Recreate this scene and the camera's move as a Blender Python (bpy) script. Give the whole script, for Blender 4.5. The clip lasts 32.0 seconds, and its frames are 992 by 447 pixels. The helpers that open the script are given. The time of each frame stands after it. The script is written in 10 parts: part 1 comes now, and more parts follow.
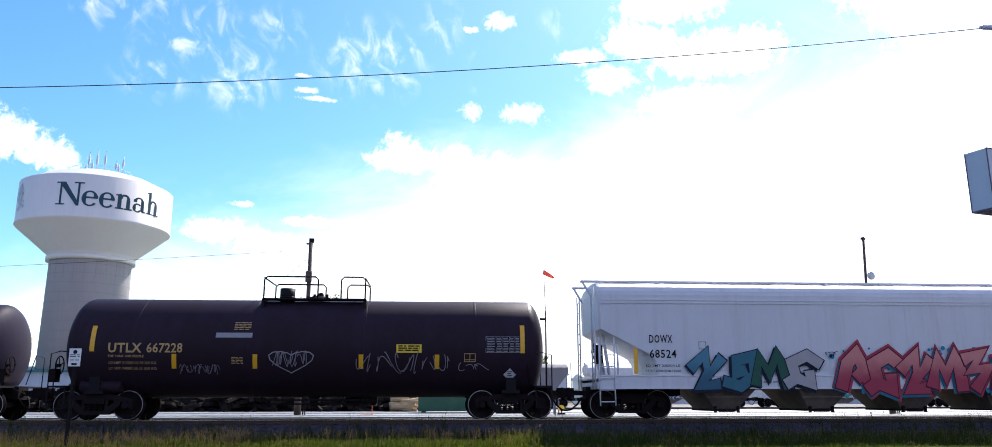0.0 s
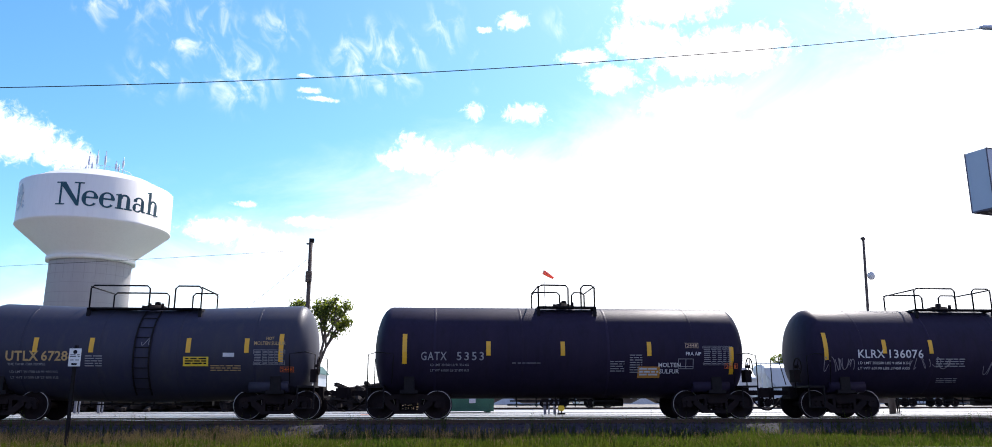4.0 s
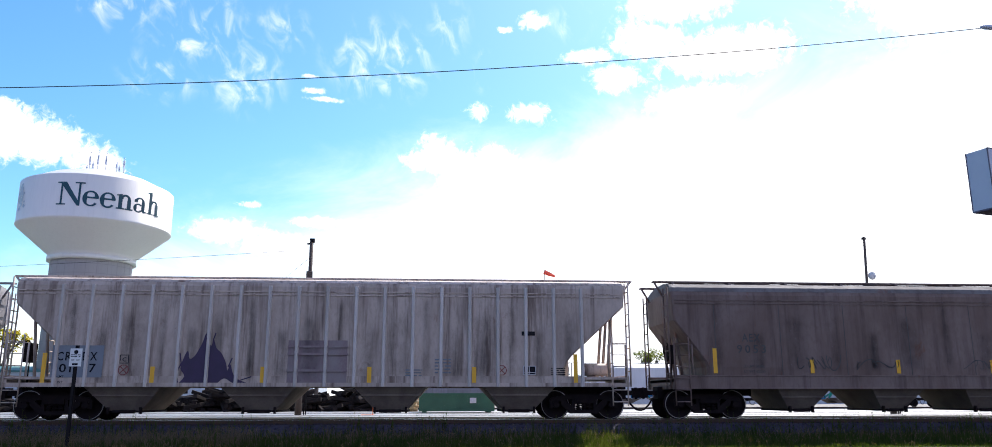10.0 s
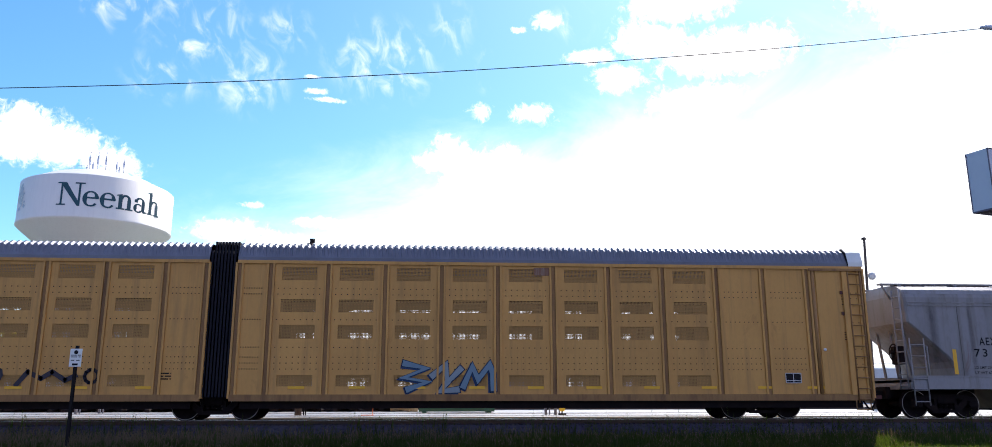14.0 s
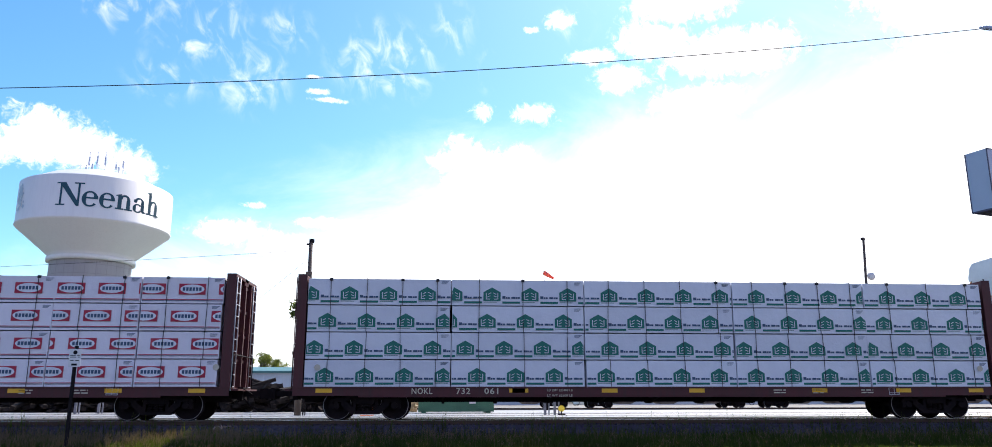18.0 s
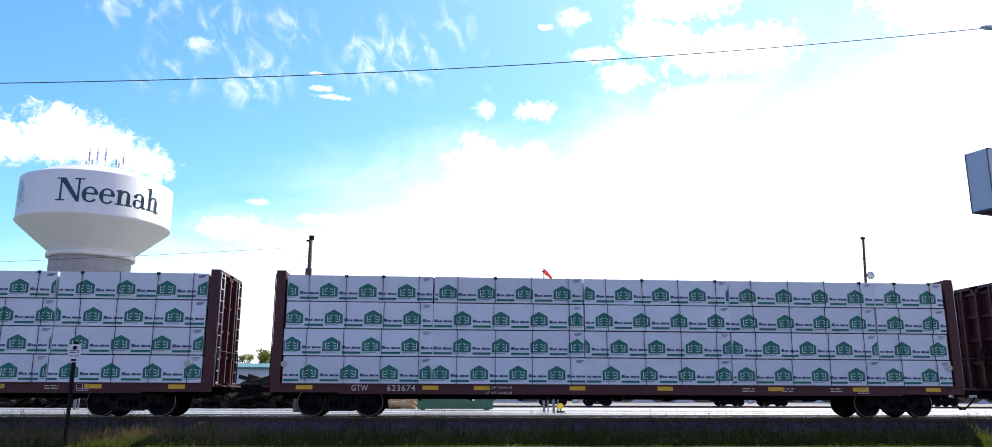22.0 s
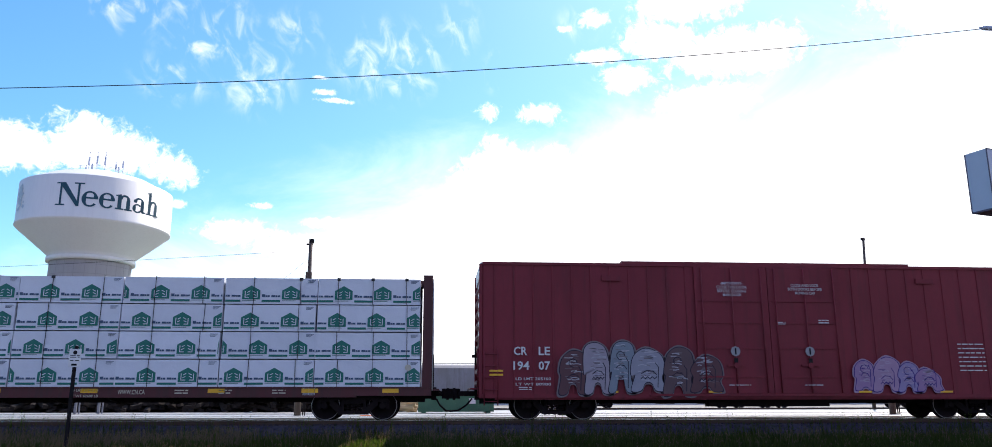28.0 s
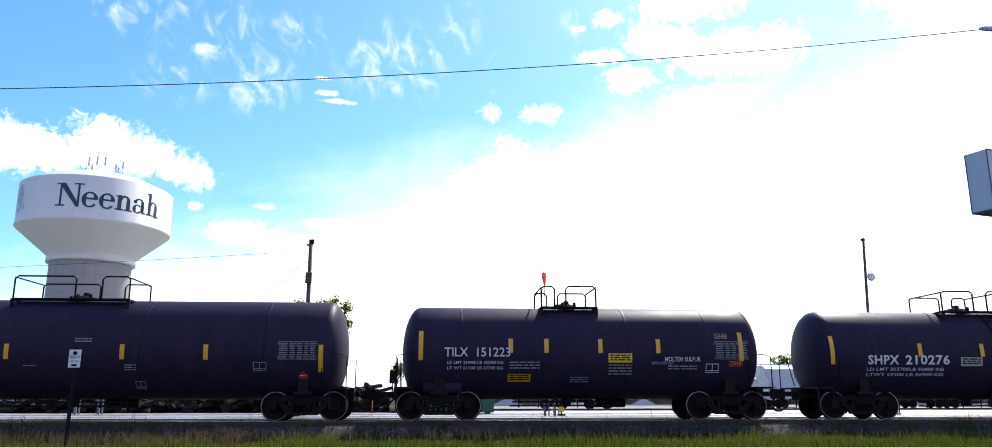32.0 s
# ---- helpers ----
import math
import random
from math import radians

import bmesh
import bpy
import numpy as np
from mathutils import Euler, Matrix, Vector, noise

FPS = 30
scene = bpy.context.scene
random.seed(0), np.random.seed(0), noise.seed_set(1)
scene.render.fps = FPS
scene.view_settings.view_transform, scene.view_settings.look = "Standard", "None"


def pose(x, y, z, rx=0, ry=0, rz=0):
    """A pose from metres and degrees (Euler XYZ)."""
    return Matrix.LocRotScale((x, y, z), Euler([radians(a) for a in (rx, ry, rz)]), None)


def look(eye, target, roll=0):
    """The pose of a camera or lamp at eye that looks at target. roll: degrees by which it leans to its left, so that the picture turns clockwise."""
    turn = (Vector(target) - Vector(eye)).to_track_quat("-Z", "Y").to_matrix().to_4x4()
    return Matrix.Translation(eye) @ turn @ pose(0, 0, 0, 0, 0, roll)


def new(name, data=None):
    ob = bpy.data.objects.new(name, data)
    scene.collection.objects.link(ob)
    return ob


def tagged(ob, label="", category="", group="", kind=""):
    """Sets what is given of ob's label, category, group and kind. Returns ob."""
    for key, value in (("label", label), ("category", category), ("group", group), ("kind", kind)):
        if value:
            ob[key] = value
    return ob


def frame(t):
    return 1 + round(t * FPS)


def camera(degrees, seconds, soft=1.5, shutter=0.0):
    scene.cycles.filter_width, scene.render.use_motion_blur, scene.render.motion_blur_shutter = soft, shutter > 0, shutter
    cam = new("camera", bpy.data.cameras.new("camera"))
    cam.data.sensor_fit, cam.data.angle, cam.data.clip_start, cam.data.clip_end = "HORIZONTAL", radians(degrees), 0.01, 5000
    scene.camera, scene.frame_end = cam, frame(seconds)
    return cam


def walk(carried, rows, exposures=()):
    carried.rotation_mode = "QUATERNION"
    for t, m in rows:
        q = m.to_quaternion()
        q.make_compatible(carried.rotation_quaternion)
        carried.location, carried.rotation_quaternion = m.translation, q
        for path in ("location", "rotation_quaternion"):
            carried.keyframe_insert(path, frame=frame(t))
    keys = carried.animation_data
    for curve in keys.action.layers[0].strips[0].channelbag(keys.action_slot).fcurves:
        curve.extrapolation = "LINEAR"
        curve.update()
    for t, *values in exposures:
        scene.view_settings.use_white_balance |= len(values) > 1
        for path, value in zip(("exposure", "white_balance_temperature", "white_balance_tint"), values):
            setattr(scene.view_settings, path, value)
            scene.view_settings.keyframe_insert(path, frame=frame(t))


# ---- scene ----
cam = camera(64.2, 32.0, soft=0.85)

# ---- plan: x along the track (to the right), y away from the camera, z = 0 at the rail head ----
EYE = Vector((0.0, 0.0, 0.663))
TRACK_Y = 26.47
YAW, PITCH, ROLL = 4.20, 12.44, -0.067


def aim(yaw=0.0, pitch=0.0, roll=0.0):
    a, p = radians(YAW + yaw), radians(PITCH + pitch)
    way = Vector((math.sin(a) * math.cos(p), math.cos(a) * math.cos(p), math.sin(p)))
    return look(EYE, EYE + 100 * way, ROLL + roll)


# the support stands still, but settles and leans by fractions of a degree on the way
walk(cam, [(0, aim()), (7.4, aim()), (8.1, aim(-0.05)), (13.5, aim(-0.05)), (14.5, aim(-0.05, 0.04)), (17.3, aim(-0.05, 0.04)),
           (18.2, aim(0, 0.03)), (19.5, aim(0, 0.01)), (20, aim(0, -0.02, 0.06)), (21, aim(0, -0.09, 0.16)), (22, aim(0, -0.15, 0.27)),
           (23, aim(0, -0.19, 0.35)), (24, aim(0, -0.215, 0.39)), (24.5, aim(0, -0.20, 0.37)), (25, aim(0, -0.17, 0.31)),
           (25.5, aim(0, -0.12, 0.22)), (26.5, aim(0, -0.03, 0.08)), (27.5, aim(0, 0.02)), (28.5, aim(0, 0.05)), (31, aim(0, 0.06)), (32, aim(0, 0.08))],
     [(0, 0.5, 6500, 14), (32, 0.5, 6500, 14)])

# ---- light: a sun behind the train, up to the right, and a bright sky with thin cloud ----
SUN_AZ, SUN_EL = 31.0, 46.0     # degrees from +y towards +x, and above the horizon
SUN_WAY = Vector((math.sin(radians(SUN_AZ)) * math.cos(radians(SUN_EL)), math.cos(radians(SUN_AZ)) * math.cos(radians(SUN_EL)), math.sin(radians(SUN_EL))))
sun = new("sun", bpy.data.lights.new("sun", "SUN"))
sun.data.energy, sun.data.angle, sun.data.color = 5.0, radians(0.53), (1.0, 0.955, 0.90)
sun.matrix_world = look(SUN_WAY * 100, (0, 0, 0))


class Nodes:
    """Short-hand for building node trees."""
    def __init__(self, tree):
        self.t = tree
        tree.nodes.clear()

    def add(self, kind, **sets):
        n = self.t.nodes.new(kind)
        for k, v in sets.items():
            n.inputs[k.replace("_", " ")].default_value = v
        return n

    def link(self, a, b):
        self.t.links.new(a, b)

    def math(self, op, a, b=0.0, clamp=False):
        n = self.t.nodes.new("ShaderNodeMath")
        n.operation, n.use_clamp = op, clamp
        for i, v in enumerate((a, b)):
            if isinstance(v, (int, float)):
                n.inputs[i].default_value = v
            else:
                self.link(v, n.inputs[i])
        return n.outputs[0]

    def vmath(self, op, a, b=None):
        n = self.t.nodes.new("ShaderNodeVectorMath")
        n.operation = op
        for i, v in enumerate((a, b)):
            if v is None:
                continue
            if hasattr(v, "is_linked"):
                self.link(v, n.inputs[i])
            else:
                n.inputs[i].default_value = v
        return n

    def noise(self, vec, scale, detail=4.0, rough=0.55, distort=0.0):
        n = self.add("ShaderNodeTexNoise", Scale=scale, Detail=detail, Roughness=rough, Distortion=distort)
        if vec is not None:
            self.link(vec, n.inputs["Vector"])
        return n.outputs["Fac"]

    def mapping(self, vec, scale=(1, 1, 1), loc=(0, 0, 0), rot=(0, 0, 0)):
        n = self.t.nodes.new("ShaderNodeMapping")
        n.inputs["Scale"].default_value, n.inputs["Location"].default_value, n.inputs["Rotation"].default_value = scale, loc, rot
        self.link(vec, n.inputs["Vector"])
        return n.outputs[0]

    def ramp(self, fac, lo, hi):
        n = self.t.nodes.new("ShaderNodeMapRange")
        n.interpolation_type = "SMOOTHSTEP"
        n.inputs["From Min"].default_value, n.inputs["From Max"].default_value = lo, hi
        self.link(fac, n.inputs["Value"])
        return n.outputs["Result"]

    def mix(self, fac, a, b, blend="MIX"):
        n = self.t.nodes.new("ShaderNodeMix")
        n.data_type, n.blend_type = "RGBA", blend
        for k, v in ((0, fac), (6, a), (7, b)):
            if isinstance(v, (int, float)):
                n.inputs[k].default_value = v
            elif isinstance(v, tuple):
                n.inputs[k].default_value = (*v, 1) if len(v) == 3 else v
            else:
                self.link(v, n.inputs[k])
        return n.outputs[2]


def bearing(az, el):
    return Vector((math.sin(radians(az)) * math.cos(radians(el)), math.cos(radians(az)) * math.cos(radians(el)), math.sin(radians(el))))


BANK = bearing(-28, 3.5).cross(bearing(25, 18.5)).normalized()
BANK_WHITE = (9.5, 9.8, 10.2)
CLOUD_GLOW = 1.25


def build_world():
    w = bpy.data.worlds.new("sky")
    scene.world = w
    w.use_nodes = True
    n = Nodes(w.node_tree)
    out, bg = n.add("ShaderNodeOutputWorld"), n.add("ShaderNodeBackground", Strength=0.13)
    sky = n.add("ShaderNodeTexSky")
    sky.sky_type, sky.sun_disc, sky.sun_elevation, sky.sun_rotation = "NISHITA", False, radians(SUN_EL), radians(SUN_AZ)
    sky.air_density, sky.dust_density, sky.ozone_density = 1.0, 0.6, 2.5
    hsv = n.add("ShaderNodeHueSaturation", Saturation=1.22)
    n.link(sky.outputs[0], hsv.inputs["Color"])
    way = n.add("ShaderNodeTexCoord").outputs["Generated"]
    # a bright bank of thin cloud fills the sky low down and towards the sun's side
    side = n.vmath("DOT_PRODUCT", way, tuple(BANK)).outputs["Value"]
    puffs = n.noise(n.mapping(way, (1, 1, 2.2)), 4.5, 7, 0.62, 0.5)
    veil = n.ramp(n.math("ADD", side, n.math("MULTIPLY", n.math("SUBTRACT", puffs, 0.5), 0.20)), -0.122, 0.088)
    blue = n.mix(1.0, hsv.outputs[0], (0.88, 1.16, 1.14), "MULTIPLY")
    # unseen bluish cloud added behind the camera, to tint the fill on near sides
    up = n.add("ShaderNodeSeparateXYZ")
    n.link(way, up.inputs[0])
    rest = n.math("MULTIPLY", n.ramp(n.noise(n.mapping(way, (1, 1, 1.6), (5, 2, 1)), 2.6, 6, 0.6, 0.3), 0.36, 0.54), n.ramp(up.outputs[1], 0.25, -0.25))
    blue = n.mix(n.math("MULTIPLY", rest, 0.9), blue, (2.75, 3.05, 5.35))
    col = n.mix(n.math("MULTIPLY", veil, 0.96), blue, BANK_WHITE)
    n.link(col, bg.inputs["Color"])
    n.link(bg.outputs[0], out.inputs["Surface"])


build_world()

# ---- materials ----
MATS = {}


def stuff_mat(name, col, rough=0.6, metal=0.0, col2=None, amount=0.35, scale=3.0, bump=0.0, bscale=40.0, stretch=(1, 1, 1), spec=0.5, rnd=0.0,
              streak=None, streak_amt=0.0, rust=0.0, island=0.0, alpha_dots=None, thin=0.0):
    """Painted or raw surface: base colour, large stains, fine grain, run-down streaks and rust patches with their own shapes."""
    if name in MATS:
        return MATS[name]
    m = bpy.data.materials.new(name)
    m.use_nodes = True
    MATS[name] = m
    n = Nodes(m.node_tree)
    out, b = n.add("ShaderNodeOutputMaterial"), n.add("ShaderNodeBsdfPrincipled", Roughness=rough, Metallic=metal)
    b.inputs["Specular IOR Level"].default_value = spec
    oc = n.add("ShaderNodeTexCoord").outputs["Object"]
    if rnd:
        oi = n.add("ShaderNodeObjectInfo")
        oc = n.vmath("ADD", oc, None)
        n.link(n.add("ShaderNodeTexCoord").outputs["Object"], oc.inputs[0])
        cmb = n.add("ShaderNodeCombineXYZ")
        n.link(n.math("MULTIPLY", oi.outputs["Random"], 37.0), cmb.inputs[0])
        n.link(n.math("MULTIPLY", oi.outputs["Random"], 11.0), cmb.inputs[2])
        n.link(cmb.outputs[0], oc.inputs[1])
        oc = oc.outputs[0]
    big = n.noise(n.mapping(oc, stretch), scale, 5, 0.6, 0.3)
    fine = n.noise(n.mapping(oc, stretch), scale * 14, 3, 0.6)
    c2 = col2 or tuple(c * 0.55 for c in col)
    c = n.mix(n.math("MULTIPLY", n.ramp(big, 0.35, 0.72), amount), col, c2)
    c = n.mix(n.math("MULTIPLY", n.ramp(fine, 0.4, 0.75), amount * 0.5), c, c2)
    if streak:
        s = n.noise(n.mapping(oc, (2.6, 2.6, 0.16)), 1.6, 6, 0.65, 0.2)
        c = n.mix(n.math("MULTIPLY", n.ramp(s, 0.46, 0.72), streak_amt), c, streak)
    if rust:
        r = n.noise(n.mapping(oc, (1.0, 1.0, 0.5)), 1.3, 8, 0.72, 0.6)
        c = n.mix(n.math("MULTIPLY", n.ramp(r, 0.60, 0.70), rust), c, (0.17, 0.06, 0.025))
    if island or rnd:
        src = n.add("ShaderNodeNewGeometry").outputs["Random Per Island"] if island else oi.outputs["Random"]
        amt = island or rnd
        hsv = n.add("ShaderNodeHueSaturation")
        n.link(n.math("ADD", n.math("MULTIPLY", src, amt), 1.0 - amt / 2), hsv.inputs["Value"])
        n.link(c, hsv.inputs["Color"])
        c = hsv.outputs[0]
    n.link(c, b.inputs["Base Color"])
    n.link(n.math("ADD", n.math("MULTIPLY", big, 0.25), rough - 0.12, True), b.inputs["Roughness"])
    if bump:
        bp = n.add("ShaderNodeBump", Strength=bump, Distance=0.02)
        n.link(n.noise(oc, bscale, 3, 0.6), bp.inputs["Height"])
        n.link(bp.outputs[0], b.inputs["Normal"])
    if alpha_dots:
        # perforated sheet: real round holes on a grid
        sep = n.add("ShaderNodeSeparateXYZ")
        n.link(n.add("ShaderNodeTexCoord").outputs["Object"], sep.inputs[0])
        p = alpha_dots
        fx = n.math("SUBTRACT", n.math("FRACT", n.math("MULTIPLY", sep.outputs[0], 1 / p)), 0.5)
        fz = n.math("SUBTRACT", n.math("FRACT", n.math("MULTIPLY", sep.outputs[2], 1 / p)), 0.5)
        r2 = n.math("ADD", n.math("MULTIPLY", fx, fx), n.math("MULTIPLY", fz, fz))
        hole = n.math("LESS_THAN", r2, 0.075)
        tr, mx = n.add("ShaderNodeBsdfTransparent"), n.add("ShaderNodeMixShader")
        n.link(hole, mx.inputs[0])
        n.link(b.outputs[0], mx.inputs[1])
        n.link(tr.outputs[0], mx.inputs[2])
        n.link(mx.outputs[0], out.inputs["Surface"])
    elif thin:
        # leaves and blades let light through
        tl, mx = n.add("ShaderNodeBsdfTranslucent"), n.add("ShaderNodeMixShader", Fac=thin)
        n.link(n.mix(1.0, c, (3.4, 3.1, 1.1), "MULTIPLY"), tl.inputs["Color"])
        n.link(b.outputs[0], mx.inputs[1])
        n.link(tl.outputs[0], mx.inputs[2])
        n.link(mx.outputs[0], out.inputs["Surface"])
    else:
        n.link(b.outputs[0], out.inputs["Surface"])
    return m


def stain_mat(name, col, strength=0.8, fade=0.3, low=0.36, high=0.66):
    """A run or bloom of dirt on a thin patch: streaky, with ragged soft edges."""
    m = bpy.data.materials.new(name)
    m.use_nodes = True
    n = Nodes(m.node_tree)
    out, b, tr, mx = n.add("ShaderNodeOutputMaterial"), n.add("ShaderNodeBsdfPrincipled", Roughness=0.8), n.add("ShaderNodeBsdfTransparent"), n.add("ShaderNodeMixShader")
    tc = n.add("ShaderNodeTexCoord")
    sep = n.add("ShaderNodeSeparateXYZ")
    n.link(tc.outputs["UV"], sep.inputs[0])
    run_ = n.noise(n.mapping(tc.outputs["Object"], (2.2, 2.2, 0.22)), 1.7, 4, 0.55, 0.3)
    spots = n.noise(tc.outputs["Object"], 3.2, 5, 0.6, 0.3)
    a = n.ramp(n.math("ADD", n.math("MULTIPLY", run_, 0.65), n.math("MULTIPLY", spots, 0.35)), low, high)
    for s, top in ((sep.outputs[0], 0.5), (sep.outputs[1], 0.22)):
        a = n.math("MULTIPLY", a, n.ramp(s, 0.0, top))
        a = n.math("MULTIPLY", a, n.ramp(n.math("SUBTRACT", 1.0, s), 0.0, top))
    n.link(n.mix(spots, col, tuple(q * 0.6 for q in col)), b.inputs["Base Color"])
    n.link(n.math("MULTIPLY", a, strength), mx.inputs[0])
    n.link(tr.outputs[0], mx.inputs[1])
    n.link(b.outputs[0], mx.inputs[2])
    n.link(mx.outputs[0], out.inputs["Surface"])
    return m


M_RUNRUST = stain_mat("run_of_rust", (0.20, 0.075, 0.03), 0.9, 0.35, 0.30, 0.60)
M_RUNOLD = stain_mat("old_faint_rust", (0.24, 0.12, 0.06), 0.6, 0.35, 0.36, 0.66)
M_RUNBEIGE = stain_mat("peeling_beige_stain", (0.74, 0.63, 0.47), 0.9, 0.3, 0.28, 0.52)
M_RUNDIRT = stain_mat("run_of_grime", (0.05, 0.042, 0.038), 0.5, 0.42, 0.28, 0.74)
M_RUNFAINT = stain_mat("faint_grime", (0.10, 0.09, 0.085), 0.55, 0.2, 0.2, 0.6)


M_TANK = stuff_mat("black_tank_paint", (0.0245, 0.0182, 0.0400), 0.5, 0, (0.038, 0.028, 0.050), 0.5, 0.9, 0.05, 60, (1, 1, 0.4), 0.07, 0.25, (0.018, 0.014, 0.016), 0.35)
M_TANKBROWN = stuff_mat("brown_black_tank_paint", (0.034, 0.0205, 0.0345), 0.5, 0, (0.024, 0.015, 0.016), 0.6, 0.7, 0.05, 60, (1, 1, 0.4), 0.08, 0.2, (0.026, 0.016, 0.016), 0.4)
M_TANKGREY = stuff_mat("blue_grey_tank_paint", (0.033, 0.033, 0.060), 0.46, 0, (0.05, 0.048, 0.06), 0.5, 0.8, 0.05, 60, (1, 1, 0.4), 0.16, 0.2, (0.065, 0.06, 0.062), 0.35)
M_STEEL = stuff_mat("dark_running_gear_steel", (0.013, 0.0100, 0.0115), 0.85, 0.0, (0.028, 0.018, 0.016), 0.5, 4, 0.3, 50, spec=0.08, rnd=0.3)
M_TREAD = stuff_mat("worn_bright_wheel_rim", (0.40, 0.37, 0.36), 0.4, 0.6, (0.10, 0.085, 0.08), 0.6, 6)
M_RAILTOP = stuff_mat("polished_rail_head", (0.6, 0.6, 0.62), 0.22, 1.0, (0.4, 0.38, 0.36), 0.4, 2, stretch=(0.2, 6, 6))
M_RAIL = stuff_mat("rusty_rail_web", (0.07, 0.045, 0.035), 0.8, 0.3, (0.13, 0.07, 0.04), 0.5, 3)
M_BLACK = stuff_mat("black_iron", (0.009, 0.008, 0.010), 0.55, 0.1, (0.025, 0.02, 0.02), 0.4, 5, spec=0.12)
M_WHITE_P = stuff_mat("white_stencil_paint", (0.68, 0.68, 0.70), 0.6, 0, (0.46, 0.46, 0.47), 0.5, 8)
M_YEL_P = stuff_mat("faded_yellow_stencil_paint", (0.52, 0.34, 0.13), 0.6, 0, (0.34, 0.24, 0.12), 0.4, 8)
M_BLK_P = stuff_mat("black_stencil_paint", (0.012, 0.011, 0.013), 0.65, 0, (0.03, 0.028, 0.03), 0.4, 8, spec=0.12)
M_REFL = stuff_mat("yellow_reflective_tape", (0.85, 0.45, 0.02), 0.35, 0, (0.7, 0.36, 0.03), 0.4, 10)
M_ORANGE = stuff_mat("orange_sticker", (0.8, 0.16, 0.03), 0.5, 0, (0.6, 0.14, 0.05), 0.3, 10)
M_YSTK = stuff_mat("yellow_sticker", (0.85, 0.6, 0.04), 0.5, 0, (0.6, 0.45, 0.05), 0.3, 10)
M_HOP = stuff_mat("weathered_light_grey_hopper_paint", (0.53, 0.51, 0.475), 0.6, 0, (0.44, 0.415, 0.375), 0.5, 0.8, 0.05, 50, (1, 1, 0.5), 0.4, 0.15, (0.36, 0.33, 0.30), 0.3, 0.3)
M_HOPDARK = stuff_mat("sooty_grey_hopper_paint", (0.20, 0.145, 0.128), 0.65, 0, (0.125, 0.078, 0.060), 0.8, 0.6, 0.05, 50, (1, 1, 0.5), 0.4, 0.15, (0.085, 0.055, 0.045), 0.8, 0.6)
M_HOPMID = stuff_mat("dull_grey_hopper_paint", (0.27, 0.262, 0.285), 0.62, 0, (0.20, 0.19, 0.18), 0.6, 0.8, 0.05, 50, (1, 1, 0.5), 0.4, 0.15, (0.15, 0.13, 0.115), 0.6, 0.4)
M_HOPWHITE = stuff_mat("clean_white_grey_hopper_paint", (0.69, 0.69, 0.71), 0.55, 0, (0.60, 0.60, 0.61), 0.4, 0.8, 0.03, 50, (1, 1, 0.5), 0.4, 0.15, (0.44, 0.42, 0.40), 0.25, 0.1)
M_HOPRIB = stuff_mat("stained_beige_grey_hopper_paint", (0.60, 0.49, 0.415), 0.65, 0, (0.34, 0.265, 0.215), 0.7, 0.9, 0.05, 50, (1, 1, 0.5), 0.4, 0.15, (0.13, 0.083, 0.062), 0.85, 0.45)
M_ROOFGRIME = stuff_mat("grimy_hopper_roof", (0.20, 0.185, 0.18), 0.8, 0, (0.10, 0.085, 0.08), 0.7, 0.9, 0.05, 40, (1, 1, 1), 0.2, 0.15, (0.09, 0.07, 0.06), 0.5, 0.5)
M_SEAM = stuff_mat("dark_lap_seam_grime", (0.11, 0.10, 0.095), 0.7, 0, (0.06, 0.05, 0.048), 0.6, 2.0, stretch=(1, 1, 0.3))
M_POSTPALE = stuff_mat("pale_side_post_paint", (0.62, 0.57, 0.53), 0.6, 0, (0.36, 0.33, 0.30), 0.5, 0.9, 0.03, 50, (1, 1, 0.4), 0.4, 0.15, (0.28, 0.25, 0.22), 0.4, 0.15)
M_BAY = stuff_mat("rust_brown_hopper_bay", (0.19, 0.145, 0.115), 0.8, 0, (0.09, 0.062, 0.05), 0.6, 1.6, 0.15, 40)
M_RACK = stuff_mat("ochre_yellow_rack_paint", (0.63, 0.325, 0.088), 0.6, 0, (0.50, 0.25, 0.070), 0.5, 0.7, 0.04, 50, (1, 1, 0.5), 0.4, 0.12, (0.27, 0.15, 0.06), 0.4, 0.2)
M_PERF = stuff_mat("perforated_ochre_sheet", (0.46, 0.24, 0.068), 0.65, 0, (0.34, 0.175, 0.05), 0.4, 0.9, alpha_dots=0.045)
# browner than the panels: rust, plus shade put into the recesses at the posts
M_RACKPOST = stuff_mat("rust_and_shade_brown_rack_post", (0.34, 0.175, 0.060), 0.65, 0, (0.19, 0.092, 0.038), 0.6, 1.1, 0.05, 50, (1, 1, 0.4), 0.4, 0.12, (0.10, 0.05, 0.028), 0.5, 0.4)
M_GALV = stuff_mat("galvanised_rack_roof", (0.17, 0.18, 0.225), 0.5, 0.3, (0.12, 0.125, 0.155), 0.5, 1.2, rnd=0.15)
M_MAROON = stuff_mat("maroon_brown_flatcar_paint", (0.092, 0.019, 0.021), 0.6, 0, (0.07, 0.028, 0.024), 0.6, 0.9, 0.05, 50, (1, 1, 0.5), 0.4, 0.15, (0.05, 0.028, 0.024), 0.5, 0.2)
M_BOXRED = stuff_mat("oxide_red_boxcar_paint", (0.205, 0.018, 0.030), 0.65, 0, (0.145, 0.015, 0.023), 0.55, 0.7, 0.05, 50, (1, 1, 0.5), 0.4, 0.1, (0.085, 0.016, 0.018), 0.4, 0.1)
